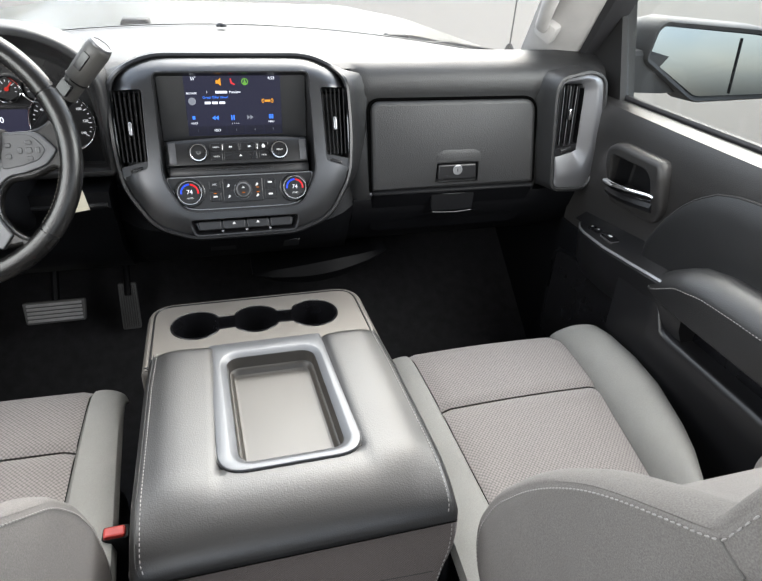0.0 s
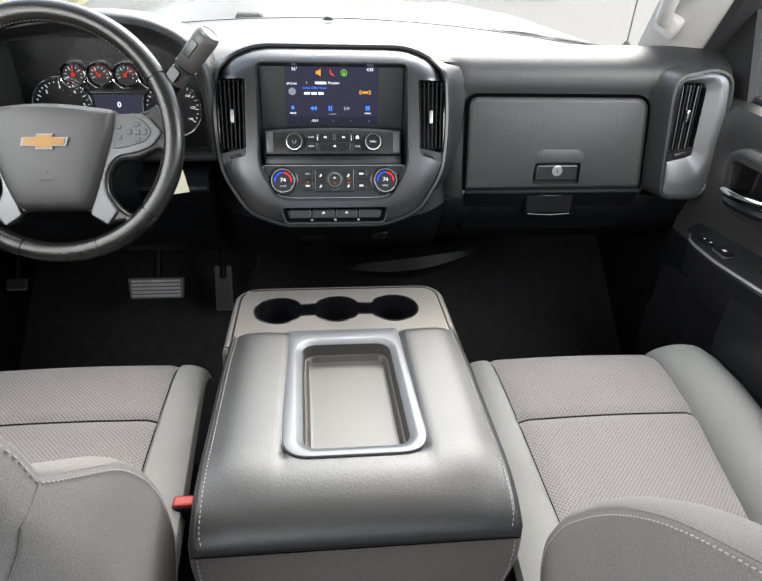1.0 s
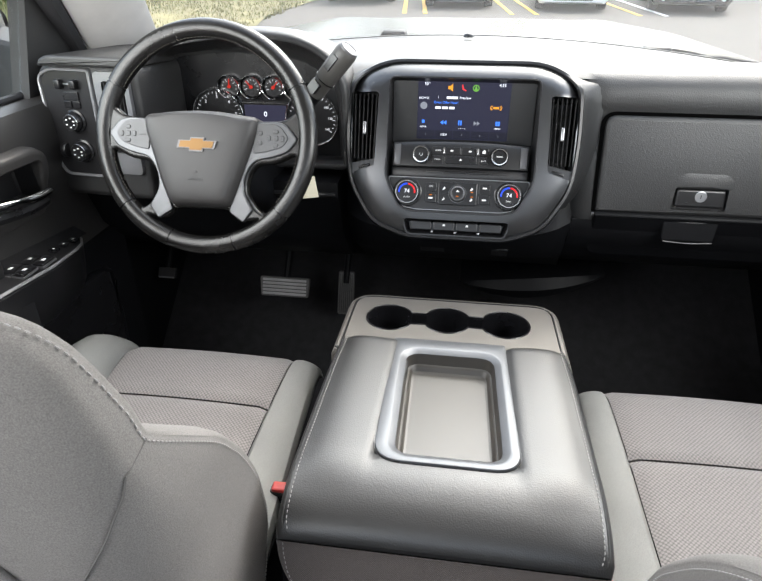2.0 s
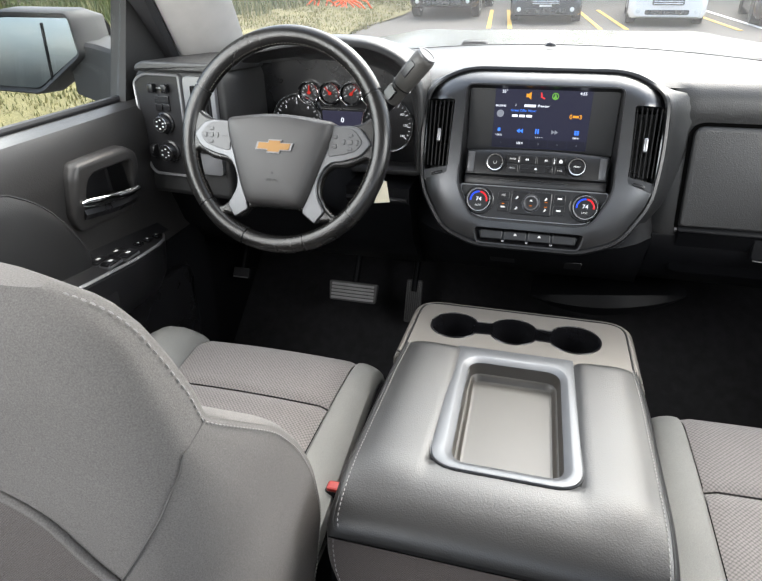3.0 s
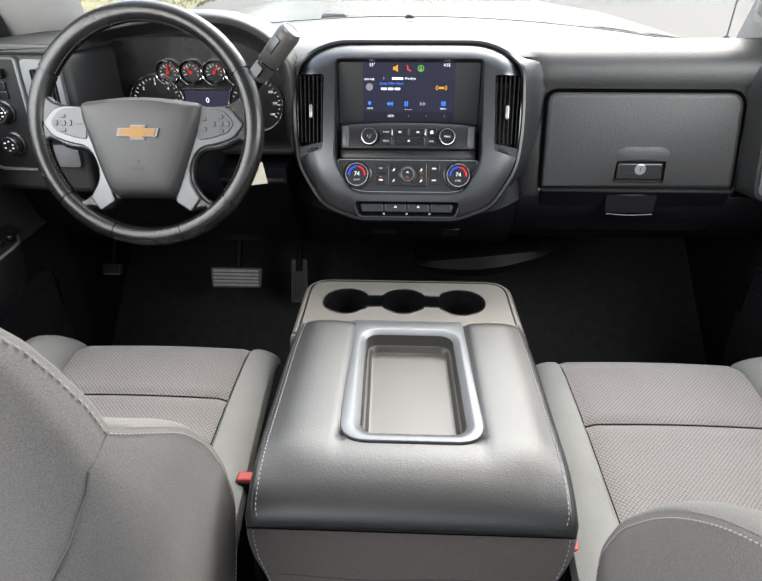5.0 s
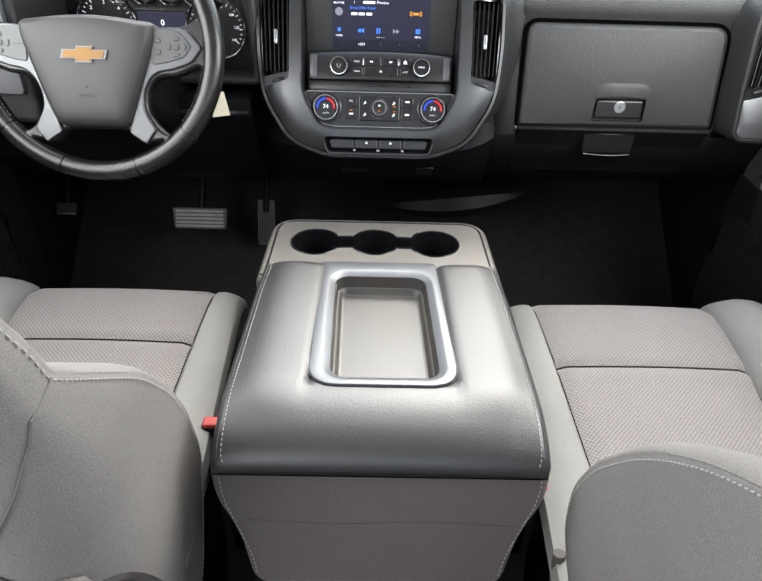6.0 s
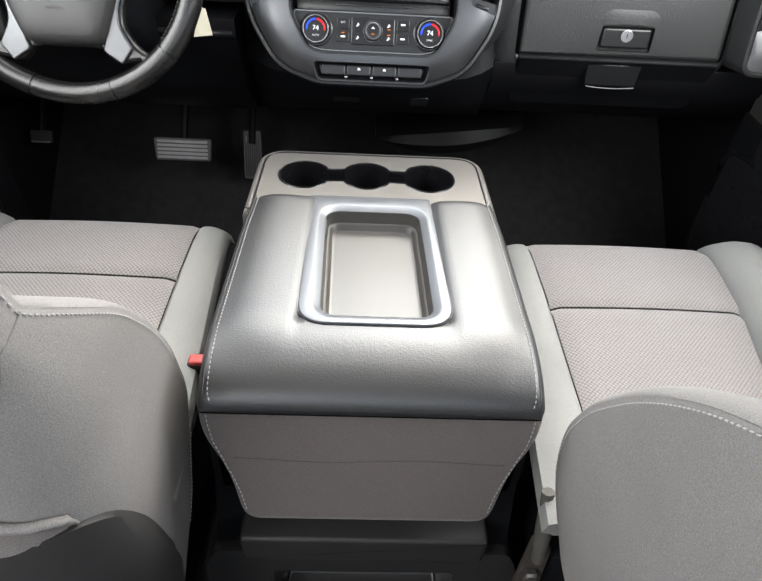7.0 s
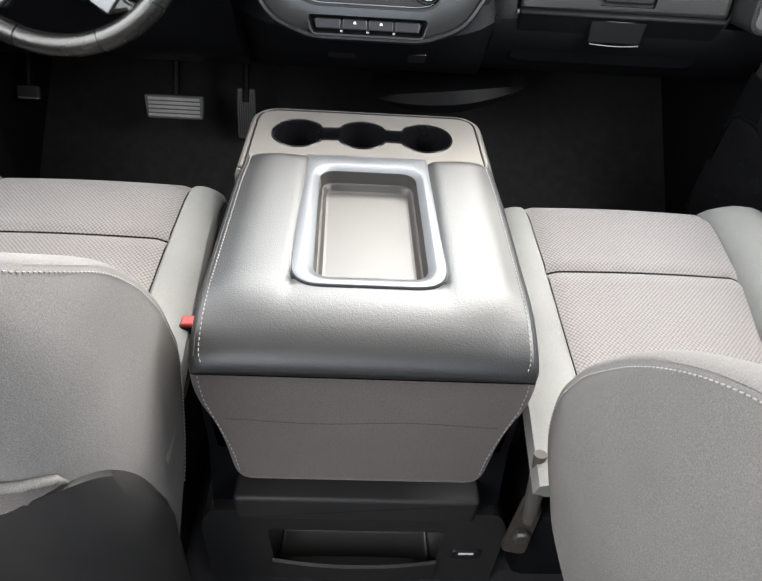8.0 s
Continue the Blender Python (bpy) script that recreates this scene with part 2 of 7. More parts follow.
def roundpoly(pts, radii, n=5):
    """A polygon with its corners rounded."""
    out = []
    k = len(pts)
    if not isinstance(radii, (list, tuple)):
        radii = [radii] * k
    for i in range(k):
        p, a, b = Vector(pts[i]), Vector(pts[i - 1]), Vector(pts[(i + 1) % k])
        r = radii[i]
        da, db = (a - p), (b - p)
        t = min(r, da.length * 0.48, db.length * 0.48)
        if t < 1e-5:
            out.append(tuple(p))
            continue
        s, e = p + da.normalized() * t, p + db.normalized() * t
        for j in range(n + 1):
            u = j / n
            q = s * (1 - u) ** 2 + p * 2 * u * (1 - u) + e * u * u
            out.append(tuple(q))
    return out


def rrect(w, h, r, n=5, cx=0.0, cy=0.0):
    x, y = w / 2, h / 2
    return roundpoly([(cx - x, cy - y), (cx + x, cy - y), (cx + x, cy + y), (cx - x, cy + y)], r, n)


def inset(pts, d):
    """The outline drawn in by d towards its inside (counter-clockwise)."""
    k = len(pts)
    out = []
    for i in range(k):
        a, p, b = Vector(pts[i - 1]), Vector(pts[i]), Vector(pts[(i + 1) % k])
        t = (b - a)
        if t.length < 1e-9:
            out.append(tuple(p))
            continue
        t.normalize()
        out.append((p.x - t.y * d, p.y + t.x * d))
    return out


def prism(bm, pts, z0, z1, m=None, edge=0.0, seg=2):
    """A plate of outline pts from z0 to z1, its upper edge rounded by edge."""
    rings = [[(x, y, z0) for x, y in pts]]
    if edge:
        for j in range(seg + 1):
            a = j / seg * math.pi / 2
            q = inset(pts, edge * (1 - math.cos(a)))
            rings.append([(x, y, z1 - edge + edge * math.sin(a)) for x, y in q])
    else:
        rings.append([(x, y, z1) for x, y in pts])
    v = loft(bm, rings)
    if m:
        bmesh.ops.transform(bm, matrix=m, verts=v)
    return v


def tube(bm, pts, r, n=8, closed=False):
    pts = [Vector(p) for p in pts]
    rings = []
    k = len(pts)
    up = Vector((0, 0, 1))
    for i, p in enumerate(pts):
        a = pts[i - 1] if (i > 0 or closed) else p
        b = pts[(i + 1) % k] if (i < k - 1 or closed) else p
        t = (b - a).normalized()
        s = t.cross(up)
        if s.length < 1e-3:
            s = t.cross(Vector((1, 0, 0)))
        s.normalize()
        w = t.cross(s)
        rr = r[i] if isinstance(r, (list, tuple)) else r
        rings.append([p + (s * math.cos(2 * math.pi * j / n) + w * math.sin(2 * math.pi * j / n)) * rr for j in range(n)])
    if closed:
        rings.append(rings[0])
        vs = [[bm.verts.new(q) for q in ring] for ring in rings[:-1]]
        vs.append(vs[0])
        for a, b in zip(vs, vs[1:]):
            for i in range(n):
                bm.faces.new((a[i], a[(i + 1) % n], b[(i + 1) % n], b[i]))
    else:
        loft(bm, rings)


def lathe(bm, prof, m=None, n=32, ring=False):
    """A turned body: prof gives (radius, height) about the local z axis; ring: open in the middle."""
    if ring:
        prof = list(prof) + [prof[0]]
    rings = [[(r * math.cos(2 * math.pi * j / n), r * math.sin(2 * math.pi * j / n), z) for j in range(n)] for r, z in prof]
    v = loft(bm, rings, caps=not ring)
    if m:
        bmesh.ops.transform(bm, matrix=m, verts=v)
    return v


def sheet(bm, f, nu, nv, thick=0.0):
    """A curved sheet f(u, v), with its back thick below it."""
    g = [[Vector(f(i / nu, j / nv)) for j in range(nv + 1)] for i in range(nu + 1)]
    top = [[bm.verts.new(p) for p in row] for row in g]
    for i in range(nu):
        for j in range(nv):
            bm.faces.new((top[i][j], top[i + 1][j], top[i + 1][j + 1], top[i][j + 1]))
    if thick:
        bmesh.ops.recalc_face_normals(bm, faces=bm.faces)
        bmesh.ops.solidify(bm, geom=list(bm.faces), thickness=thick)


def lerp(a, b, t):
    return a + (b - a) * t


def smooth(t):
    t = max(0.0, min(1.0, t))
    return t * t * (3 - 2 * t)


def interp(xs, ys, x):
    return float(np.interp(x, xs, ys))


def stitches(bm, pts, step=0.006, size=0.0011):
    """Short raised thread stitches along a line."""
    pts = [Vector(p) for p in pts]
    acc = 0.0
    for a, b in zip(pts, pts[1:]):
        d = b - a
        length = d.length
        if length < 1e-6:
            continue
        t = d / length
        pos = (step - acc) if acc else 0.0
        while pos < length:
            c = a + t * pos
            e = a + t * (pos + step * 0.62)
            tube(bm, [c, c + (e - c) * 0.5 + Vector((0, 0, size * 0.3)), e], [size * 0.6, size, size * 0.6], 5)
            pos += step
        acc = (length - (pos - step)) if pos else 0.0


def text(body, size, m, material, parent, name="lettering", depth=0.0003):
    cu = bpy.data.curves.new(name, "FONT")
    cu.body, cu.size, cu.align_x, cu.align_y, cu.extrude = body, size, "CENTER", "CENTER", depth
    tmp = bpy.data.objects.new(name, cu)
    scene.collection.objects.link(tmp)
    dg = bpy.context.evaluated_depsgraph_get()
    me = bpy.data.meshes.new_from_object(tmp.evaluated_get(dg))
    bpy.data.objects.remove(tmp)
    me.transform(m)
    me.materials.clear()
    me.materials.append(material)
    ob = new(name, me)
    ob.parent = parent
    return ob


def holed(bm, outer, holes, z0, z1, m=None, back=False):
    """A plate with holes cut through it."""
    made = []
    edges = []
    loops = []
    for pts in (outer, *holes):
        vs = [bm.verts.new((x, y, z1)) for x, y in pts]
        loops.append(vs)
        made += vs
        for i in range(len(vs)):
            edges.append(bm.edges.new((vs[i - 1], vs[i])))
    bmesh.ops.triangle_fill(bm, use_beauty=True, edges=edges)
    for vs in loops:
        low = [bm.verts.new((v.co.x, v.co.y, z0)) for v in vs]
        made += low
        for i in range(len(vs)):
            bm.faces.new((vs[i - 1], vs[i], low[i], low[i - 1]))
    if m:
        bmesh.ops.transform(bm, matrix=m, verts=made)
    return made


def well(bm, pts, z0, z1, m=None, taper=0.0):
    """An open hollow: walls down from z1 and a floor at z0."""
    rings = [[(x, y, z1) for x, y in pts], [(x, y, z0 + 0.004) for x, y in inset(pts, taper)], [(x, y, z0) for x, y in inset(pts, taper + 0.004)]]
    vs = [[bm.verts.new(p) for p in r] for r in rings]
    n = len(pts)
    for a, b in zip(vs, vs[1:]):
        for i in range(n):
            bm.faces.new((a[i], a[(i + 1) % n], b[(i + 1) % n], b[i]))
    bm.faces.new(vs[-1])
    made = [v for r in vs for v in r]
    if m:
        bmesh.ops.transform(bm, matrix=m, verts=made)
    return made


def axes(o, u, v):
    """A pose with its x axis along u and y axis along v."""
    u, v = Vector(u).normalized(), Vector(v).normalized()
    w = u.cross(v).normalized()
    v = w.cross(u)
    return Matrix(((u.x, v.x, w.x, o[0]), (u.y, v.y, w.y, o[1]), (u.z, v.z, w.z, o[2]), (0, 0, 0, 1)))


FLOOR = -0.02
GROUND = -0.62

# ---- cab shell ----
bm = bmesh.new()
sheet(bm, lambda u, v: (lerp(-0.86, 0.86, u), lerp(-1.4, 1.32, v), FLOOR + (0.0 if lerp(-1.4, 1.32, v) < 0.85 else (lerp(-1.4, 1.32, v) - 0.85) * 0.75)), 6, 40, 0.02)
tagged(part("floor", bm, CARPET, None), "black carpeted cab floor rising to the firewall", "floor", kind="structure")
bm = bmesh.new()
box(bm, (0, 1.30, 0.41), (1.7, 0.03, 0.86))
tagged(part("wall_front", bm, CARPET, None), "black insulated firewall behind the dashboard", "wall", kind="structure")
bm = bmesh.new()
box(bm, (0, -1.42, 0.35), (1.76, 0.04, 1.1))
tagged(part("wall_rear", bm, HEADLINER, None), "grey trimmed rear cab wall", "wall", kind="structure")
for sx, nm in ((-1, "wall_left"), (1, "wall_right")):
    bm = bmesh.new()
    box(bm, (sx * 0.875, -0.82, 0.42), (0.05, 1.2, 0.9))
    box(bm, (sx * 0.875, 0.98, 0.405), (0.05, 0.66, 0.87))
    box(bm, (sx * 0.875, 0.5, -0.0), (0.05, 0.32, 0.1))
    tagged(part(nm, bm, PLASTIC, None), "dark trimmed lower cab side", "wall", kind="structure")
    # B pillar
    bm = bmesh.new()
    loft(bm, [[(sx * (0.84 - 0.10 * k), y, 0.85 + 0.62 * k) for y in (-0.36, -0.22)] + [(sx * (0.89 - 0.10 * k), y, 0.85 + 0.62 * k) for y in (-0.22, -0.36)] for k in (0, 0.5, 1)])
    tagged(part("trim_pillar", bm, PILLAR, None), "light grey plastic pillar trim beside the front door", "pillar", kind="structure")
    bm = bmesh.new()
    loft(bm, [[(sx * (0.84 - 0.10 * k), y, 0.85 + 0.62 * k) for y in (-1.44, -1.2)] + [(sx * (0.89 - 0.10 * k), y, 0.85 + 0.62 * k) for y in (-1.2, -1.44)] for k in (0, 0.5, 1)])
    tagged(part("trim_pillar", bm, PILLAR, None), "light grey plastic pillar trim at the cab's rear corner", "pillar", kind="structure")
bm = bmesh.new()
sheet(bm, lambda u, v: (lerp(-0.76, 0.76, u), lerp(-1.44, 0.42, v), 1.47 + 0.05 * (1 - (2 * u - 1) ** 2)), 12, 8, 0.03)
tagged(part("ceiling", bm, HEADLINER, None), "cloth headliner, its grey toned down for shade", "ceiling", kind="structure")

# ---- windshield and front pillars ----
def wsbase(x):
    return 1.27 - 0.30 * (x / 0.8) ** 2


def wsz(x):
    return 0.935 - 0.03 * (x / 0.6) ** 2


bm = bmesh.new()
sheet(bm, lambda u, v: (lerp(-0.78, 0.78, u) * lerp(1, 0.85, v), lerp(wsbase(lerp(-0.78, 0.78, u)), 0.46, v), lerp(wsz(lerp(-0.78, 0.78, u)) - 0.01, 1.48, v)), 16, 10)
ws = tagged(part("window_windshield", bm, HAZEGLASS, None), "curved windshield glass with a faint glare haze mixed in", "windshield", kind="structure")
ws.visible_shadow = False
for sx in (-1, 1):
    bm = bmesh.new()
    rings = []
    for k in range(9):
        t = k / 8
        c = Vector((sx * lerp(0.755, 0.60, t), lerp(0.97, 0.42, t), lerp(0.90, 1.48, t)))
        a = Vector((sx * -0.055, 0.045, 0.0))
        b = Vector((sx * lerp(0.036, 0.060, t), lerp(-0.050, -0.070, t), 0.0)) if sx > 0 else Vector((sx * 0.048, -0.075, 0.0))
        rings.append([c + a, c + a * 0.8 + b * 0.15 + Vector((sx * -0.012, -0.016, 0)), c + a * 0.3 + b * 0.5 + Vector((sx * -0.02, -0.02, 0)), c + b, c + b * 0.9 + Vector((sx * 0.05, 0.04, 0)), c + a + Vector((sx * 0.07, 0.05, 0))])
    loft(bm, rings)
    tagged(part("trim_a_pillar", bm, PILLAR, None), "light grey moulded trim of the windshield pillar", "pillar", kind="structure")
    bm = bmesh.new()
    rings = []
    for k in range(9):
        t = k / 8
        c = Vector((sx * lerp(0.755, 0.60, t), lerp(0.97, 0.42, t), lerp(0.88, 1.48, t))) + (Vector((0.052, -0.052, 0)) if sx > 0 else Vector((-0.062, -0.080, 0)))
        rings.append([c + Vector((sx * px_, py_, 0)) for px_, py_ in ((-0.012, 0.012), (-0.006, -0.006), (0.012, -0.010), (0.050, 0.0), (0.075, 0.03), (0.030, 0.035))])
    loft(bm, rings)
    tagged(part("trim_door_seal", bm, RUBBER, None), "black rubber door seal along the windshield pillar", "door seal", kind="structure")

grab = thing("grab_handle", "pale grey grab handle on the windshield pillar", "handle", (0.66, 0.80, 1.08))
bm = bmesh.new()
tube(bm, [(0.690, 0.885, 0.985), (0.668, 0.865, 0.995), (0.655, 0.83, 1.035), (0.640, 0.77, 1.10), (0.618, 0.68, 1.20), (0.615, 0.64, 1.25), (0.63, 0.62, 1.27)], [0.012, 0.015, 0.016, 0.016, 0.016, 0.015, 0.012], 12)
under(part("grip_bar", bm, PILLAR, grab), grab)
bm = bmesh.new()
box(bm, (0, 0, 0), (0.05, 0.03, 0.05), 0.010, axes((0.690, 0.878, 0.985), (0, -0.6, 0.8), (-0.6, -0.5, 0)))
under(part("end_mount", bm, PILLAR, grab), grab)

# ---- dashboard ----
dash = thing("dashboard", "charcoal grained vinyl dashboard with silver trim", "dashboard", (0, 0.9, 0.5))
bm = bmesh.new()


def dash_profile(x):
    f, z = wsbase(x), wsz(x)
    e = 0.004 * max(0, x)
    k = max(0.075 * smooth((-x - 0.18) / 0.05), 0.13 * smooth((0.235 - abs(x)) / 0.03), 0.045 * smooth((x - 0.675) / 0.02))
    return [(y + (k if y < 0.895 and q > 0.52 and (x < -0.250 or q < (0.91 if x < 0.5 else 0.862)) else 0.0), q) for y, q in dash_section(f, z, e)]


def dash_section(f, z, e):
    return [(f + 0.02, z - 0.01), (f - 0.02, z + 0.004), (1.0 if f > 1.1 else f - 0.08, z + 0.012), (0.90, 0.936 + e), (0.85, 0.932 + e), (0.828, 0.926), (0.812, 0.917), (0.803, 0.905), (0.799, 0.893), (0.7985, 0.880), (0.7995, 0.868), (0.8045, 0.856), (0.791, 0.76), (0.775, 0.665), (0.798, 0.60), (0.845, 0.54), (0.90, 0.50), (1.0, 0.47), (1.2, 0.47), (1.26, 0.6)]


loft(bm, [[(x, y, z) for y, z in dash_profile(x)] for x in np.linspace(-0.83, 0.83, 81)])
under(part("dash_body", bm, VINYL, dash), dash)
bm = bmesh.new()
loft(bm, [[(x, 0.86, 0.648), (x, 0.781, 0.650), (x, 0.7795, 0.646), (x, 0.7945, 0.598), (x, 0.842, 0.537), (x, 0.90, 0.497), (x, 1.0, 0.467), (x, 1.0, 0.56)] for x in np.linspace(0.236, 0.822, 12)])
under(part("lower_dash", bm, PLASTIC, dash, "matt black lower dash below the glovebox"), dash)

# centre stack, in its own leaning plane
STK = axes((0, 0.684, 0.724), (1, 0, 0), (0, 0.383, 0.924))
RIM = roundpoly([(-0.095, -0.087), (0.095, -0.087), (0.165, -0.062), (0.212, 0.015), (0.221, 0.10), (0.218, 0.215), (0.150, 0.253), (-0.150, 0.253), (-0.218, 0.215), (-0.221, 0.10), (-0.212, 0.015), (-0.165, -0.062)],
                [0.02, 0.02, 0.03, 0.03, 0.06, 0.05, 0.06, 0.06, 0.05, 0.06, 0.03, 0.03], 6)
RIMS = inset(RIM, 0.011)
RECESS = roundpoly([(-0.085, -0.034), (0.085, -0.034), (0.110, -0.028), (0.138, 0.025), (0.138, 0.2125), (-0.138, 0.2125), (-0.138, 0.025), (-0.110, -0.028)], [0.01, 0.01, 0.02, 0.02, 0.012, 0.012, 0.02, 0.02], 5)
VENTL = roundpoly([(-0.205, 0.034), (-0.160, 0.048), (-0.158, 0.184), (-0.209, 0.184)], 0.006, 3)
VENTR = [(-x, y) for x, y in VENTL][::-1]
BTN = roundpoly([(-0.092, -0.076), (0.092, -0.076), (0.100, -0.048), (-0.100, -0.048)], 0.008, 4)

bm = bmesh.new()
holed(bm, RIM, [RIMS], -0.10, -0.024, STK)
v = loft(bm, [[(x, y, z - 0.016 * smooth((y - 0.195) / 0.035)) for x, y in inset(RIM, d)] for d, z in ((0.0, -0.05), (0.0, -0.006), (0.003, 0.0), (0.008, 0.001), (0.011, -0.003))], caps=False)
bmesh.ops.transform(bm, matrix=STK, verts=v)
under(part("stack_surround", bm, SATIN, dash, "dark soft-touch rim round the centre stack"), dash)


def rim_gap(x, y):
    """How far a point of the bezel lies from its outer edge."""
    a = np.array(RIMS)
    b = np.roll(a, -1, axis=0)
    ab = b - a
    p = np.array((x, y))
    t = np.clip(((p - a) * ab).sum(1) / np.maximum((ab * ab).sum(1), 1e-12), 0, 1)
    return float(np.sqrt((((a + ab * t[:, None]) - p) ** 2).sum(1)).min())


def bezel_z(x, y):
    roll = lerp(0.006, 0.019, smooth((y - 0.12) / 0.08))
    return 0.018 * (1 - ((y - 0.085) / 0.17) ** 2) - 0.009 * (abs(x) / 0.21) ** 4 - roll * max(0.0, 1 - rim_gap(x, y) / 0.032) ** 2


bm = bmesh.new()
holed(bm, RIMS, [RECESS, VENTL, VENTR, BTN], -0.03, 0.0)
for k in range(-23, 24):
    bmesh.ops.bisect_plane(bm, geom=list(bm.verts) + list(bm.edges) + list(bm.faces), plane_co=(k * 0.009, 0, 0), plane_no=(1, 0, 0))
for k in range(-10, 32):
    bmesh.ops.bisect_plane(bm, geom=list(bm.verts) + list(bm.edges) + list(bm.faces), plane_co=(0, k * 0.008, 0), plane_no=(0, 1, 0))
for v in bm.verts:
    if v.co.z > -0.01:
        v.co.z += bezel_z(v.co.x, v.co.y)
bmesh.ops.triangulate(bm, faces=[f for f in bm.faces if len(f.verts) > 4])
bmesh.ops.transform(bm, matrix=STK, verts=bm.verts)
under(part("stack_bezel", bm, STACKSILVER, dash, "satin graphite silver bezel", angle=60), dash)

# ---- centre console ----
CX = 0.008
console = thing("centre_console", "folded centre seat forming a padded charcoal armrest console", "console", (CX, 0.25, FLOOR))
SL = 0.0593


def padtop(y):
    return interp([0.024, 0.0255, 0.028, 0.032, 0.038, 0.046, 0.057, 0.071, 0.088, 0.110, 0.40], [0.5660, 0.5710, 0.5760, 0.5810, 0.5862, 0.5912, 0.5960, 0.6003, 0.6034, 0.6048, 0.5876], y)


bm = bmesh.new()
rings = []
HALF = [-0.160, -0.145, -0.128, -0.112, -0.100, -0.094, -0.088, -0.080, -0.066, -0.062, -0.03, 0.0, 0.03, 0.066, 0.070, 0.082, 0.090, 0.096, 0.103, 0.115, 0.130, 0.146, 0.160]
for y in [0.024, 0.0245, 0.0255, 0.028, 0.032, 0.038, 0.044, 0.051, 0.058, 0.066, 0.076, 0.088, 0.100, 0.112, 0.124, 0.126, 0.16, 0.2, 0.25, 0.3, 0.362, 0.364, 0.374, 0.384, 0.391, 0.396, 0.3985, 0.400]:
    zt = padtop(y) - 0.010 * smooth((y - 0.384) / 0.016) ** 2
    zb = 0.5575
    hw = 0.184 - 0.003 * smooth((y - 0.3) / 0.1) - 0.004 * smooth((0.034 - y) / 0.010)
    h = max(0.006, zt - zb)
    rr = min(0.016, h * 0.55)
    r = [(-hw + 0.004, zb), (-hw, zb + 0.3 * h)]
    for a in range(0, 7):
        t = a / 6 * math.pi / 2
        r.append((-hw + 0.0145 * (1 - math.cos(t)), zt - 0.0035 - rr + rr * math.sin(t)))
    left = len(r)
    for x in HALF:
        soft = smooth((y - 0.060) / 0.06)
        cr = 0.0026 * soft * math.sin(math.pi * min(1.0, max(0.0, (abs(x) - 0.090) / 0.085))) - 0.0022 * (1 - soft) * (x / 0.16) ** 2
        if abs(x) > 0.146:
            cr -= 0.0016 * (abs(x) - 0.146) / 0.014
        if -0.092 < x < 0.0945:
            cr -= 0.0016 * smooth((y - 0.096) / 0.02)
        if -0.081 < x < 0.083 and y > 0.125:
            cr -= 0.006
        if -0.064 < x < 0.068 and 0.125 < y < 0.363:
            cr = -0.040
        r.append((x, zt + cr))
    r += [(-p, q) for p, q in r[:left][::-1]]
    rings.append([(CX + x, y, z) for x, z in r])
loft(bm, rings)
under(part("armrest_pad", bm, LEATHER, console, "grained charcoal vinyl pad with pale stitching", angle=60), console)
for sx in (-1, 1):
    bm = bmesh.new()
    stitches(bm, [(CX + sx * (0.1715 - 0.003 * smooth((y - 0.3) / 0.1) - 0.003 * smooth((0.036 - y) / 0.01)), y, padtop(y) - 0.0034) for y in np.linspace(0.0285, 0.394, 60)], 0.0056, 0.0007)
    under(part("stitching", bm, THREAD, console, "pale grey thread stitches"), console)
    bm = bmesh.new()
    tube(bm, [(CX + sx * (0.1765 - 0.003 * smooth((y - 0.3) / 0.1) - 0.003 * smooth((0.036 - y) / 0.01)), y, padtop(y) - 0.0052) for y in np.linspace(0.0285, 0.394, 60)], 0.0008, 5)
    under(part("pad_seam", bm, DARKSEAM, console, "dark sewn edge seam"), console)
ARM = axes((0.0, 0.115, 0.6052), (1, 0, 0), (0, 1, -SL))
OUT = roundpoly([(-0.079, 0.0), (0.098, 0.0), (0.0915, 0.288), (-0.0845, 0.288)], [0.036, 0.036, 0.004, 0.004], 8)
INN = roundpoly([(-0.0545, 0.0185), (0.0775, 0.0185), (0.0725, 0.244), (-0.0605, 0.244)], [0.020, 0.020, 0.024, 0.024], 8)
bm = bmesh.new()
v = loft(bm, [[(x, y, z - 0.006 * smooth((y - 0.262) / 0.026)) for x, y in ring] for ring, z in ((OUT, -0.008), (OUT, -0.0005), (inset(OUT, 0.0004), 0.0004), (inset(OUT, 0.0014), 0.0008), (inset(INN, -0.0105), 0.0004), (inset(INN, -0.0085), -0.0002), (inset(INN, -0.0015), -0.0042), (INN, -0.0052), (inset(INN, 0.0006), -0.014))], caps=False)
bmesh.ops.transform(bm, matrix=ARM, verts=v)
under(part("tray_frame", bm, TRAYSILVER, console, "satin silver frame round the tray", angle=35), console)
bm = bmesh.new()
v = loft(bm, [[(x, y, z) for x, y in inset(OUT, d)] for d, z in ((-0.0026, -0.004), (-0.0016, -0.0012), (-0.0002, -0.0016), (0.0004, -0.006))], caps=False)
for q in v:
    if q.co.y > 0.27:
        q.co.y, q.co.z = 0.27, -0.010
bmesh.ops.transform(bm, matrix=ARM, verts=v)
under(part("frame_gasket", bm, SMOOTH, console, "thin black gasket line"), console)
bm = bmesh.new()
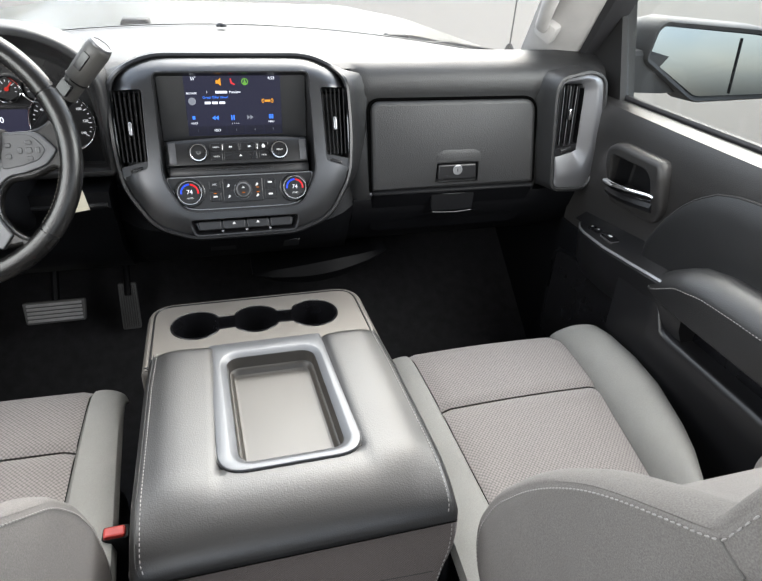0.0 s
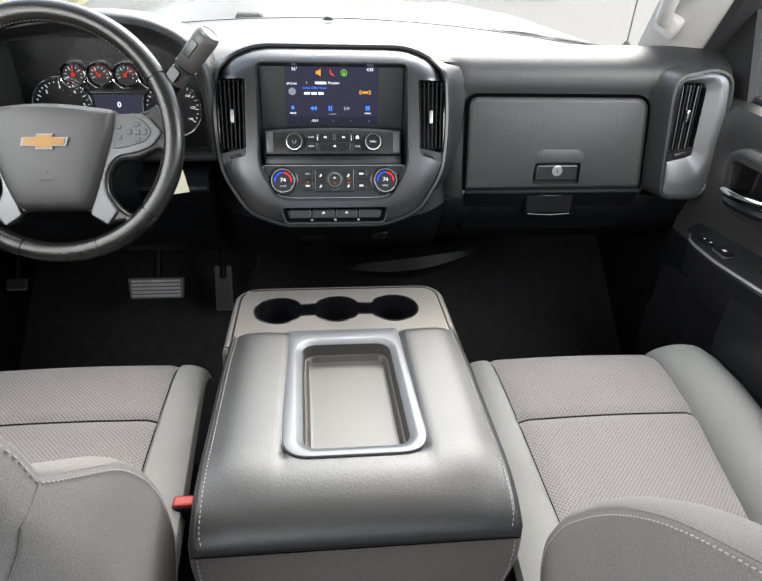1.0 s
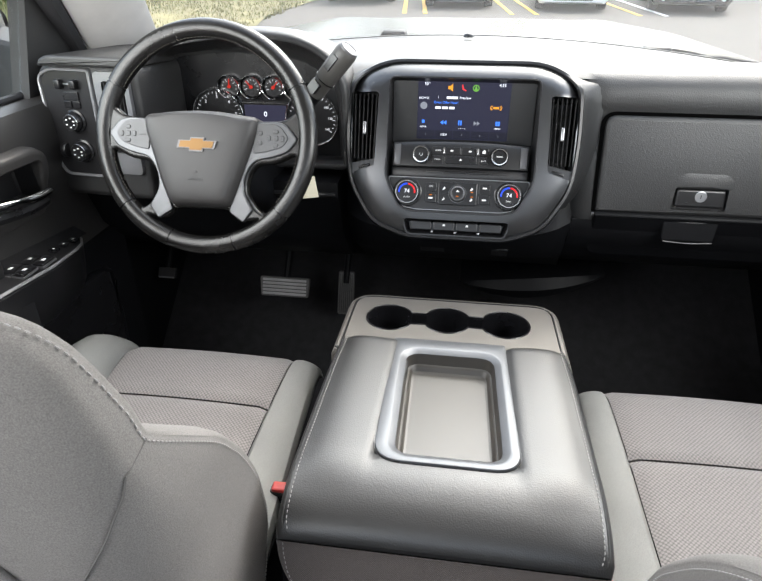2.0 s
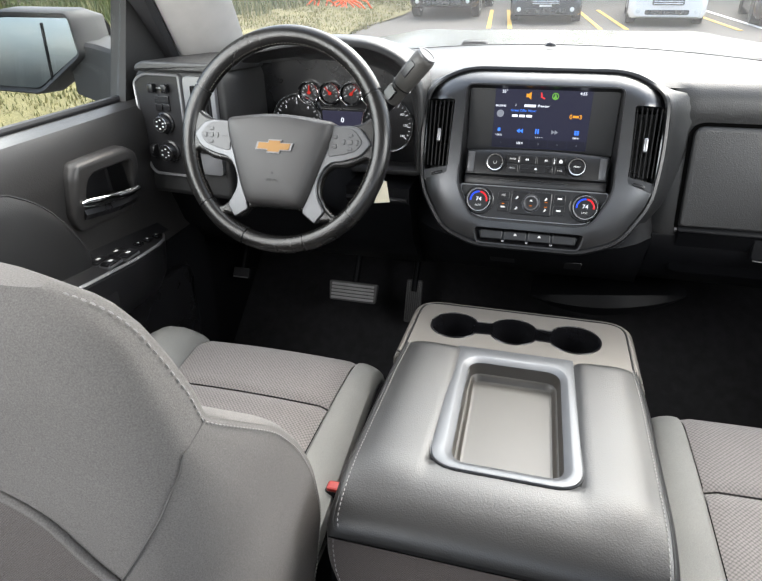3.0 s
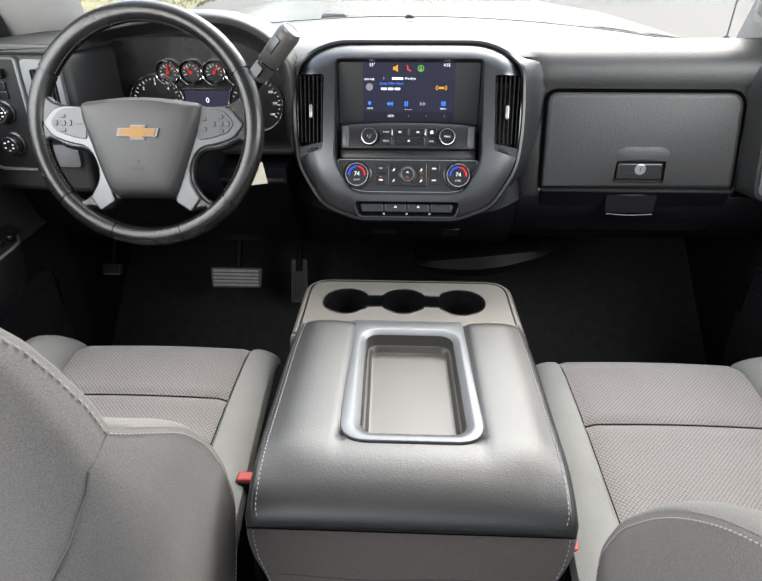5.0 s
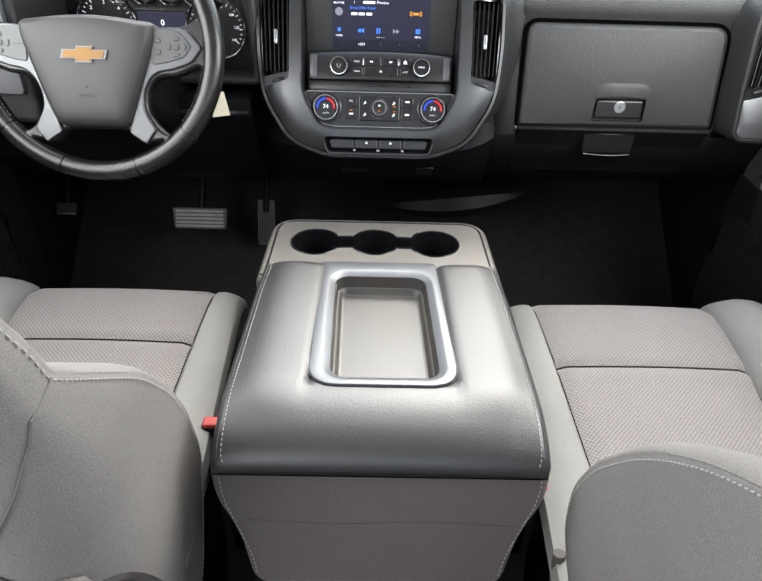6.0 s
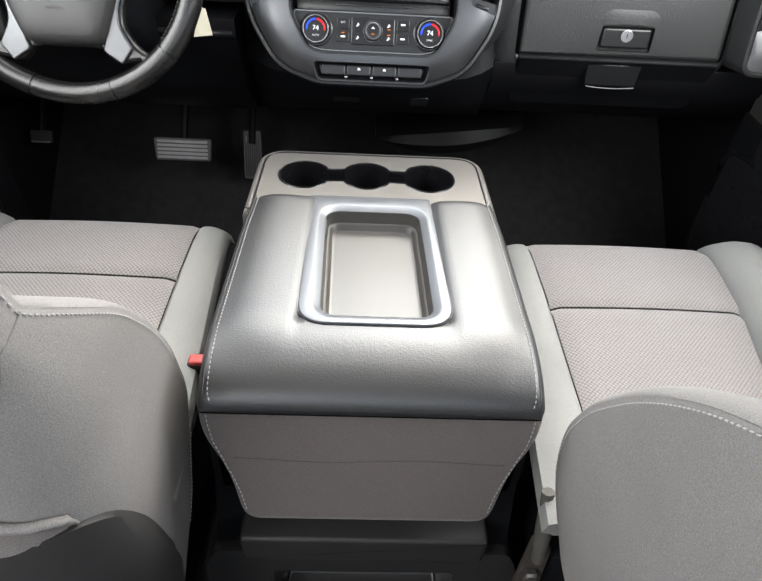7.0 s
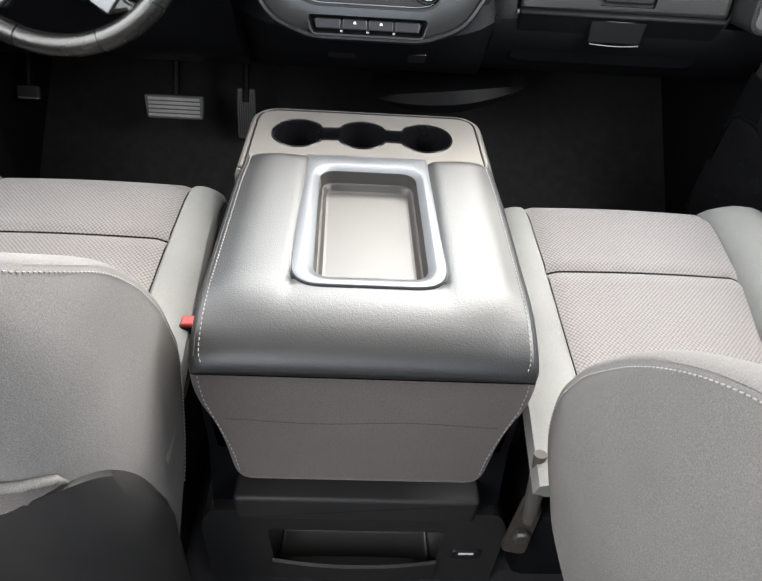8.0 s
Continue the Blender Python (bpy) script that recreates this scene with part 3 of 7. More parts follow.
rings = [[(x, y, z) for x, y in inset(INN, d)] for d, z in ((0.0004, -0.006), (0.0022, -0.018), (0.0030, -0.0225), (0.0048, -0.0232), (0.0064, -0.0245), (0.0080, -0.0295), (0.0096, -0.0318), (0.0125, -0.0325))]
vs = [[bm.verts.new(p) for p in r] for r in rings]
for a, b in zip(vs, vs[1:]):
    for i in range(len(a)):
        bm.faces.new((a[i], a[(i + 1) % len(a)], b[(i + 1) % len(a)], b[i]))
bm.faces.new(vs[-1])
bmesh.ops.transform(bm, matrix=ARM, verts=bm.verts)
under(part("tray", bm, TRAYGLOSS, console, "glossy grey moulded tray with a stepped floor"), console)

# cup holder deck
DK = axes((CX, 0.40, 0.562), (1, 0, 0), (0, 1, -0.02))
DOUT = roundpoly([(-0.195, -0.02), (0.190, -0.02), (0.186, 0.178), (-0.193, 0.178)], [0.004, 0.004, 0.05, 0.05], 8)


def cup_outline():
    cs = [(-0.112, 0.096, 0.0415), (-0.011, 0.098, 0.041), (0.090, 0.097, 0.0425)]
    neck = 0.018
    pts = []

    def arc(c, a0, a1, n):
        for j in range(n + 1):
            a = lerp(a0, a1, j / n)
            pts.append((c[0] + c[2] * math.cos(a), c[1] + c[2] * math.sin(a)))
    g = [math.asin(neck / c[2]) for c in cs]
    arc(cs[1], -math.pi + g[1], -g[1], 14)
    arc(cs[2], -math.pi + g[2], math.pi - g[2], 34)
    arc(cs[1], g[1], math.pi - g[1], 14)
    arc(cs[0], g[0], 2 * math.pi - g[0], 34)
    return pts


CUPS = cup_outline()
bm = bmesh.new()
holed(bm, inset(DOUT, 0.006), [CUPS], -0.01, 0.0, DK)
v = loft(bm, [[(x, y, z) for x, y in inset(DOUT, d)] for d, z in ((0.0, -0.075), (0.0, -0.008), (0.002, -0.003), (0.006, 0.0))], caps=False)
bmesh.ops.transform(bm, matrix=DK, verts=v)
under(part("cup_holder_deck", bm, DECK, console, "champagne silver plastic deck with three cup wells"), console)
bm = bmesh.new()
well(bm, CUPS, -0.095, 0.001, DK, 0.006)
v = loft(bm, [[(x, y, z) for x, y in inset(CUPS, d)] for d, z in ((-0.002, 0.0), (-0.001, 0.0015), (0.0012, 0.001), (0.002, -0.004))], caps=False)
bmesh.ops.transform(bm, matrix=DK, verts=v)
under(part("cup_well", bm, WELL, console, "glossy black triple cup well"), console)
bm = bmesh.new()
v = loft(bm, [[(x, y, z) for x, y in inset(DOUT, d)] for d, z in ((0.010, 0.0002), (0.0107, 0.0014), (0.0125, 0.0016), (0.0135, 0.0002))], caps=False)
bmesh.ops.transform(bm, matrix=DK, verts=v)
under(part("deck_edge", bm, SATIN, console, "dark edge line round the deck"), console)
bm = bmesh.new()
box(bm, (CX, 0.31, 0.365), (0.345, 0.48, 0.17), 0.02)
under(part("storage_box", bm, PLASTIC, console), console)
BP = axes((CX, 0.012, 0.0), (1, 0, 0), (0, 0.03, 1))
bo = roundpoly([(-0.235, FLOOR), (0.235, FLOOR), (0.225, 0.20), (0.205, 0.245), (-0.205, 0.245), (-0.225, 0.20)], [0.005, 0.005, 0.02, 0.015, 0.015, 0.02], 4)
bi = roundpoly([(-0.125, 0.045), (0.130, 0.045), (0.135, 0.188), (-0.130, 0.188)], 0.012, 4)
bm = bmesh.new()
holed(bm, bo, [bi], -0.50, 0.0, BP)
base = under(part("base", bm, BASEPLASTIC, console, "matt black plastic base"), console)
bm = bmesh.new()
well(bm, bi, -0.06, 0.001, BP, 0.006)
under(part("rear_bin", bm, SATIN, console, "open storage bin"), console)
bm = bmesh.new()
rings = []
for k in range(13):
    u = lerp(-0.128, 0.132, k / 12)
    q = 1 - ((u - 0.002) / 0.13) ** 2
    rings.append([(u, 0.030, -0.002), (u, 0.030, 0.006 + 0.010 * q), (u, 0.088 + 0.006 * q, 0.008 + 0.012 * q), (u, 0.092 + 0.006 * q, 0.004 + 0.012 * q), (u, 0.086 + 0.006 * q, 0.0), (u, 0.040, -0.004)])
v = loft(bm, rings)
bmesh.ops.transform(bm, matrix=BP, verts=v)
under(part("bin_lip", bm, BASEPLASTIC, console), console)
bm = bmesh.new()
prism(bm, rrect(0.046, 0.030, 0.008, 4, 0.175, 0.115), -0.002, 0.005, BP, 0.002)
oc = under(part("outlet_cover", bm, SATIN, console, "small black outlet cover"), console)
bm = bmesh.new()
box(bm, (0.175, 0.122, 0.0055), (0.024, 0.006, 0.001), 0.0004, BP)
under(part("cover_mark", bm, WHITEMARK, oc), console)
bm = bmesh.new()
prism(bm, rrect(0.325, 0.058, 0.006, 3, 0.0, 0.290), -0.06, 0.020, BP, 0.006, 3)
under(part("rear_ledge", bm, BASEPLASTIC, console, "grained black ledge"), console)
for sx in (-1, 1):
    bm = bmesh.new()
    po = roundpoly([(sx * x, z) for x, z in ((0.150, 0.235), (0.205, 0.235), (0.188, 0.40), (0.186, 0.552), (0.160, 0.552), (0.150, 0.42))][::sx], [0.006, 0.01, 0.02, 0.01, 0.01, 0.01], 3)
    pi_ = roundpoly([(sx * x, z) for x, z in ((0.160, 0.385), (0.179, 0.385), (0.180, 0.51), (0.168, 0.51))][::sx], 0.006, 3)
    holed(bm, po, [pi_], -0.30, -0.016, BP)
    under(part("side_bracket", bm, PLASTIC, console, "black plastic side bracket"), console)
    bm = bmesh.new()
    well(bm, pi_, -0.055, -0.017, BP)
    under(part("bracket_recess", bm, SMOOTH, console), console)

# rear cloth panel
bm = bmesh.new()
RP = axes((CX, 0.043, 0.570), (1, 0, 0), (0, 0.31, 0.951))
co = roundpoly([(-0.142, -0.170), (0.142, -0.170), (0.157, -0.100), (0.183, -0.050), (0.186, -0.005), (-0.186, -0.005), (-0.183, -0.050), (-0.157, -0.100)], [0.02, 0.02, 0.03, 0.02, 0.004, 0.004, 0.02, 0.03], 5)
prism(bm, co, -0.03, 0.010, RP, 0.009, 4)
under(part("rear_cloth_panel", bm, WEAVE, console, "brown-grey woven cloth rear panel"), console)
for sx in (-1, 1):
    bm = bmesh.new()
    ln = [(0.1445, -0.152), (0.149, -0.130), (0.156, -0.108), (0.166, -0.082), (0.176, -0.058), (0.1805, -0.035), (0.182, -0.008)]
    stitches(bm, [RP @ Vector((sx * (x - 0.006), y, 0.0098)) for x, y in ln], 0.006, 0.0008)
    under(part("panel_stitching", bm, THREAD, console), console)
bm = bmesh.new()
tube(bm, [RP @ Vector((x, -0.080 + 0.002 * math.sin(x * 30), 0.0098)) for x in np.linspace(-0.150, 0.150, 20)], 0.0007, 5)
under(part("panel_seam", bm, DARKSEAM, console), console)

# ---- seats ----


def seat(sx, back, zo, yo, shell, name, label):
    s = thing(name, label, "seat", (sx * 0.455, 0.2, FLOOR))
    fe = 0.024 if sx > 0 else 0.0

    def ztop(x, y):
        return zo + interp([0.0, 0.1, 0.25, 0.35, 0.45, 0.49], [0.425, 0.430, 0.437, 0.443, 0.446, 0.440], y)

    def xi(y):
        return interp([0.0, 0.35, 0.5], [0.305, 0.296, 0.290], y)

    def xo(y):
        return interp([0.0, 0.12, 0.35, 0.45, 0.5], [0.557, 0.575, 0.609, 0.614, 0.614], y)

    # inserts
    for nm, y0, y1 in (("front_insert", 0.350, 0.512 + fe), ("rear_insert", 0.0, 0.346)):
        bm = bmesh.new()

        def f(u, v):
            y = lerp(y0, y1, v)
            x = lerp(xi(y), xo(y), u)
            e = min(u, 1 - u) * (xo(y) - xi(y))
            d = 0.006 * (1 - smooth(e / 0.014)) + 0.005 * (1 - smooth(min(y - y0, 9 if y1 > 0.5 else y1 - y) / 0.012))
            z = ztop(x, min(y, 0.45)) - d + 0.004 * math.sin(math.pi * u)
            if y > 0.45 + fe:
                q = (y - 0.45 - fe) / 0.062
                z -= 0.030 * q ** 2.2
            return (sx * x, y + yo, z)
        sheet(bm, f, 20, 24, 0.02)
        under(part(nm, bm, DOTS, s, "dotted grey cloth insert"), s)
    bm = bmesh.new()
    box(bm, (sx * 0.455, 0.24, 0.33), (0.36, 0.46, 0.14), 0.03)
    under(part("cushion_core", bm, PLASTIC, s), s)
    bm = bmesh.new()
    box(bm, (sx * 0.46, 0.22, 0.16), (0.40, 0.44, 0.22), 0.02)
    under(part("seat_base", bm, PLASTIC, s), s)
    # bolsters
    for nm, inner in (("inner_bolster", True), ("outer_bolster", False)):
        bm = bmesh.new()
        rings = []
        for y in [0.0, 0.05, 0.1, 0.15, 0.2, 0.3, 0.38, 0.44, 0.47, 0.49, 0.505, 0.514, 0.518]:
            a = xi(y) - 0.001 if inner else xo(y) + 0.001
            b = interp([0, 0.3, 0.45, 0.5], [0.222, 0.236, 0.242, 0.244], y) if inner else interp([0.0, 0.07, 0.14, 0.22, 0.34, 0.42, 0.47, 0.50, 0.52], [0.590, 0.632, 0.680, 0.716, 0.745, 0.747, 0.740, 0.726, 0.698], y)
            up = (0.004 if inner else 0.030 * interp([0, 0.12, 0.3, 0.42, 0.5], [1.7, 1.8, 1.7, 1.35, 1.0], y))
            z = ztop(a, min(y, 0.45))
            dn = 0.0 if y < 0.45 else 0.034 * ((y - 0.45) / 0.062) ** 2.2
            ring = []
            zl = 0.385 if inner else 0.24
            sg = 1 if b > a else -1
            w = abs(b - a)
            ring.append((a, zl))
            ring.append((a, z - 0.008 - dn))
            for j in range(1, 9):
                t = j / 8
                zz = z + up * math.sin(math.pi * min(1, t * 0.95)) ** 0.8 - dn - (0.012 if inner else 0.034) * t ** 2.6
                ring.append((a + sg * w * t, zz - 0.004 * (1 - smooth(t / 0.12))))
            ring.append((b + sg * 0.004, z - (0.03 if inner else 0.07) - dn))
            ring.append((b - sg * 0.006, max(z - 0.14, zl + 0.004)))
            ring.append((b - sg * 0.012, zl))
            rings.append([(sx * x, y + yo + fe * smooth((y - 0.36) / 0.1), zz) for x, zz in ring])
        loft(bm, rings)
        under(part(nm, bm, BOLSTER, s, "plain grey cloth bolster"), s)

    # backrest: level sections from the foot to the rounded top
    fz, fy, xz, xx, rz, ry_, yk = back

    def face(z):
        d = [-0.016, -0.008, 0.0, 0.008, 0.016] if z < yk - 0.02 else [-0.003, 0.0, 0.003]
        return tuple(sum(interp(a, b, z + q) for q in d) / len(d) for a, b in ((fz, fy), (xz, xx), (rz, ry_)))

    def side(z, t):
        """A point on the side of the backrest: t 0 at the front seam, 1 where the rear face begins."""
        f, x, r = face(z)
        d = f - r
        e = min(0.62 * d, 0.12)
        w = min(0.075, 0.30 * (0.455 - x) + 0.02)
        if t < 0.3:
            return (x - 0.0008 * math.sin(math.pi * t / 0.3), lerp(f, r + e, t / 0.3))
        a = (t - 0.3) / 0.7 * math.pi / 2
        return (x + w * (1 - math.cos(a) ** 0.8), r + e * (1 - math.sin(a) ** 0.8))
    zs = [z for z in np.linspace(fz[0], yk - 0.012, 40)] + [yk - 0.008, yk - 0.004, yk - 0.001, yk + 0.002, yk + 0.006] + [z for z in np.linspace(yk + 0.010, xz[-1] - 0.004, 16)] + [xz[-1]]
    bm = bmesh.new()
    rings = []
    for z in zs:
        f, x, r = face(z)
        h = 0.455 - x
        lo = smooth((yk + 0.03 - z) / 0.06)
        half = [(0.0, f + lerp(0.024, -0.034, lo)), (max(0.0, h - 0.115), f + lerp(0.024, -0.034, lo)), (max(0.0, h - 0.085), f + lerp(0.024, -0.026, lo)), (h - 0.060, f + lerp(0.021, -0.006, lo)), (h - 0.040, f + lerp(0.018, 0.008, lo)), (h - 0.024, f + 0.0125), (h - 0.012, f + 0.0105), (h - 0.004, f + 0.006), (h - 0.0012, f + 0.002), (h - 0.0014, f), (h - 0.0002, f - 0.002)]
        for k in range(1, 21):
            px_, py_ = side(z, k / 20)
            half.append((0.455 - px_, min(py_, f - 0.002)))
        half.append((0.0, r - 0.005))
        ring = [(0.455 - a, y) for a, y in half] + [(0.455 + a, y) for a, y in half[1:-1][::-1]]
        rings.append([(sx * px_, y, z) for px_, y in ring])
    loft(bm, rings)
    under(part("backrest", bm, BACKCLOTH, s, "smooth grey cloth backrest", angle=50), s)

    def seam(z):
        f, x, r = face(z)
        return (sx * (x - 0.0012), f - 0.0055, z + (0.0012 if z > yk else 0.0))
    bm = bmesh.new()
    stitches(bm, [seam(z) for z in np.linspace(fz[0] + 0.06, yk - 0.002, 60)], 0.0058, 0.0009)
    under(part("backrest_stitching", bm, THREAD, s, "pale thread stitching"), s)
    bm = bmesh.new()
    stitches(bm, [seam(z) for z in np.linspace(yk, xz[-1] - 0.004, 40)], 0.0070, 0.0009)
    under(part("shoulder_stitching", bm, THREAD, s, "pale thread stitching"), s)
    bm = bmesh.new()
    def rear_y(x, z):
        """How far back the rear surface lies at x and z."""
        best = min((abs(side(z, 0.3 + 0.7 * k / 60)[0] - x), 0.3 + 0.7 * k / 60) for k in range(61))
        return side(z, best[1])[1]
    pts = []
    for k in range(25):
        z = yk - 0.20 * k / 24
        x = interp([0, 0.023, 0.065, 0.106, 0.15, 0.20], [face(yk)[1], 0.227, 0.245, 0.269, 0.297, 0.335], yk - z)
        pts.append((sx * (x - 0.0012 * (1 - k / 24)), rear_y(x, z) - 0.0008 if k else face(yk)[0] - 0.004, z))
    tube(bm, pts, 0.0009, 6)
    under(part("back_seam", bm, BACKSEAM, s, "thin sewn seam"), s)
    if not shell:
        return s
    # black shell wrapped round the foot of the backrest, and the cloth map pocket above it
    bm = bmesh.new()
    rings = []
    for k in range(65):
        t = 0.34 + 0.66 * k / 60 if k <= 60 else 1.0
        ext = 0.0 if k <= 60 else (k - 60) * 0.06
        top = 0.30 + 0.304 * (1 - math.exp(-(t - 0.34) / 0.11)) + shell
        ring = []
        for j in range(9):
            z = lerp(0.12, top, j / 8)
            px_, py_ = side(max(z, fz[0]), t)
            o = 0.012 if j < 7 else (0.011 if j == 7 else 0.005)
            ring.append((px_ + ext - o * (1 - smooth((t - 0.5) / 0.5)), py_ - o * smooth((t - 0.3) / 0.4), z))
        ring += [(ring[-1][0] + 0.006, ring[-1][1] + 0.012, top - 0.004), (ring[0][0] + 0.006, ring[0][1] + 0.02, 0.12)]
        rings.append([(sx * p, q, z) for p, q, z in ring])
    loft(bm, rings)
    under(part("back_shell", bm, BASEPLASTIC, s, "black plastic shell at the foot of the backrest"), s)
    bm = bmesh.new()
    pk = [(0.232, 0.590), (0.236, 0.605), (0.246, 0.617), (0.262, 0.626), (0.285, 0.643), (0.315, 0.675), (0.345, 0.715), (0.39, 0.738), (0.455, 0.745)]
    rim = []
    for k in range(41):
        u = k / 40 * (len(pk) - 1)
        i = min(int(u), len(pk) - 2)
        q = [Vector((p[0], p[1], 0)) for p in (pk[max(0, i - 1)], pk[i], pk[i + 1], pk[min(len(pk) - 1, i + 2)])]
        t = u - i
        c = (q[1] * 2 + (q[2] - q[0]) * t + (q[0] * 2 - q[1] * 5 + q[2] * 4 - q[3]) * t * t + (q[1] * 3 - q[0] - q[2] * 3 + q[3]) * t ** 3) * 0.5
        rim.append((c.x, rear_y(c.x, c.y) - 0.001, c.y + shell))
    rings = [[(sx * x, y + 0.004, z), (sx * x, y + 0.002 - 0.007 * smooth(k / 12), z - 0.002), (sx * (x + 0.002), y + 0.002 - 0.008 * smooth(k / 12), lerp(z, 0.58, 0.4)), (sx * (x + 0.004), y + 0.002 - 0.006 * smooth(k / 12), 0.58), (sx * (x + 0.004), y + 0.02, 0.58)] for k, (x, y, z) in enumerate(rim)]
    loft(bm, rings)
    under(part("map_pocket", bm, WEAVE, s, "brown-grey cloth map pocket"), s)
    bm = bmesh.new()
    tube(bm, [(sx * x, y - 0.003, z + 0.002) for x, y, z in rim], [0.0008 + 0.0036 * smooth(k / 7) for k in range(41)], 10)
    under(part("back_piping", bm, BACKCLOTH, s, "rolled grey pocket edge"), s)
    return s


DRIVER = ([0.25, 0.29, 0.338, 0.41, 0.494, 0.584, 0.653, 0.714, 0.745, 0.786, 0.806, 0.86, 0.90, 0.93], [-0.04, 0.015, 0.062, 0.095, 0.108, 0.09, 0.059, 0.017, -0.015, -0.058, -0.078, -0.084, -0.088, -0.092],
          [0.25, 0.40, 0.50, 0.60, 0.72, 0.786, 0.806, 0.833, 0.862, 0.889, 0.905, 0.914, 0.92], [0.226, 0.222, 0.214, 0.212, 0.213, 0.219, 0.223, 0.228, 0.240, 0.255, 0.273, 0.295, 0.33],
          [0.25, 0.36, 0.55, 0.75, 0.85, 0.90, 0.92], [-0.115, -0.125, -0.138, -0.140, -0.134, -0.122, -0.10], 0.806)
PASSENGER = ([0.425, 0.44, 0.455, 0.49, 0.54, 0.61, 0.662, 0.692, 0.735, 0.776, 0.814, 0.834, 0.852, 0.90, 0.95, 0.98], [-0.075, -0.03, -0.004, 0.02, 0.027, 0.004, -0.027, -0.046, -0.08, -0.12, -0.17, -0.200, -0.224, -0.235, -0.242, -0.248],
             [0.425, 0.49, 0.72, 0.852, 0.879, 0.908, 0.935, 0.951, 0.960, 0.966], [0.222, 0.219, 0.219, 0.222, 0.227, 0.239, 0.254, 0.272, 0.294, 0.33],
             [0.425, 0.55, 0.75, 0.85, 0.90, 0.95, 0.966], [-0.225, -0.245, -0.262, -0.272, -0.275, -0.265, -0.255], 0.852)
seat(-1, DRIVER, 0.013, 0.004, 0.008, "driver_seat", "grey cloth driver seat with dotted insert and pale stitching")
seat(1, PASSENGER, -0.003, -0.018, 0, "passenger_seat", "grey cloth passenger seat with dotted insert and pale stitching")

for sx, bx, yy, zb_ in ((-1, 0.226, 0.195, 0.425), (1, 0.222, 0.118, 0.398)):
    bk = thing("seat_belt_buckle", "black seat belt buckle with a red release button", "buckle", (sx * 0.232, yy, 0.40), "seat belt buckles")
    bm = bmesh.new()
    prism(bm, rrect(0.036, 0.024, 0.006, 4), -0.10, 0.018, axes((sx * bx, yy, zb_), (1, 0, 0), (0, 1, 0)), 0.004)
    under(part("buckle_body", bm, PLASTIC, bk), bk)
    bm = bmesh.new()
    prism(bm, rrect(0.028, 0.016, 0.004, 4), 0.012, 0.024, axes((sx * bx, yy, zb_), (1, 0, 0), (0, 1, 0.1)), 0.003)
    under(part("release_button", bm, RED, bk, "red release button"), bk)
# belt anchor and hinge beside the passenger seat
anchor = thing("seat_belt_anchor", "worn steel belt anchor beside the console", "bracket", (0.235, 0.0, 0.2))
bm = bmesh.new()
prism(bm, roundpoly([(-0.020, -0.05), (0.016, -0.06), (0.022, 0.05), (-0.006, 0.07)], 0.01, 4), -0.004, 0.004, axes((0.238, 0.0, 0.25), (1, 0, 0), (0, 0.2, 1)), 0.001)
under(part("anchor_plate", bm, mat("worn_steel", (0.10, 0.085, 0.075), 0.5, 0.7, vary=0.4, scale=60), anchor), anchor)
bm = bmesh.new()
lathe(bm, [(0.013, 0), (0.013, 0.008), (0.009, 0.011)], axes((0.238, -0.006, 0.245), (1, 0, 0), (0, 0.2, 1)), 6)
under(part("anchor_bolt", bm, mat("bolt_steel", (0.16, 0.15, 0.14), 0.4, 0.8, vary=0.3, scale=80), anchor), anchor)
bm = bmesh.new()
tube(bm, [(0.236, -0.01, 0.30), (0.232, 0.0, 0.36), (0.228, 0.02, 0.42)], [0.009, 0.011, 0.008], 10)
under(part("anchor_sleeve", bm, mat("worn_grey_sleeve", (0.05, 0.047, 0.042), 0.8, vary=0.3, scale=40), anchor, "worn grey sleeve"), anchor)

# ---- centre stack: screen, radio, climate ----
def T(u, v, w=0.0):
    return STK @ Matrix.Translation((u, v, w))


bm = bmesh.new()
prism(bm, inset(RIM, 0.006), -0.10, -0.06, STK)
under(part("stack_back", bm, SMOOTH, dash), dash)
bm = bmesh.new()
well(bm, RECESS, -0.075, 0.006, STK, 0.004)
v = loft(bm, [[(x, y, z + bezel_z(x, y)) for x, y in inset(RECESS, d)] for d, z in ((-0.003, -0.003), (-0.0012, 0.0016), (0.0015, 0.0012), (0.003, -0.02))], caps=False)
bmesh.ops.transform(bm, matrix=STK, verts=v)
under(part("stack_recess", bm, SATIN, dash, "dark recess framed in the bezel"), dash)

radio = thing("infotainment_unit", "infotainment unit with lit colour touchscreen above radio buttons", "radio", (0, 0.72, 0.80))
SCR = axes(STK @ Vector((0, 0.159, -0.030)), (1, 0, 0), STK.to_3x3() @ Vector((0, 0.104, 0.033)))
bm = bmesh.new()
prism(bm, rrect(0.271, 0.120, 0.006, 4, 0, -0.003), -0.012, 0.0, SCR, 0.002)
under(part("screen_panel", bm, SATIN, radio, "dark satin panel round the screen"), radio)
SCREENBG = glow("screen_dark_blue", (0.016, 0.017, 0.036), 0.26)
S_WHITE = glow("screen_white", (0.8, 0.85, 0.95), 0.34)
S_BLUE = glow("screen_blue", (0.05, 0.22, 0.95), 0.30)
S_ORANGE = glow("screen_orange", (1.0, 0.42, 0.03), 0.20)
S_RED = glow("screen_red", (0.9, 0.05, 0.06), 0.20)
S_GREEN = glow("screen_green", (0.25, 0.7, 0.1), 0.14)
S_GREY = glow("screen_grey", (0.25, 0.27, 0.32), 0.22)
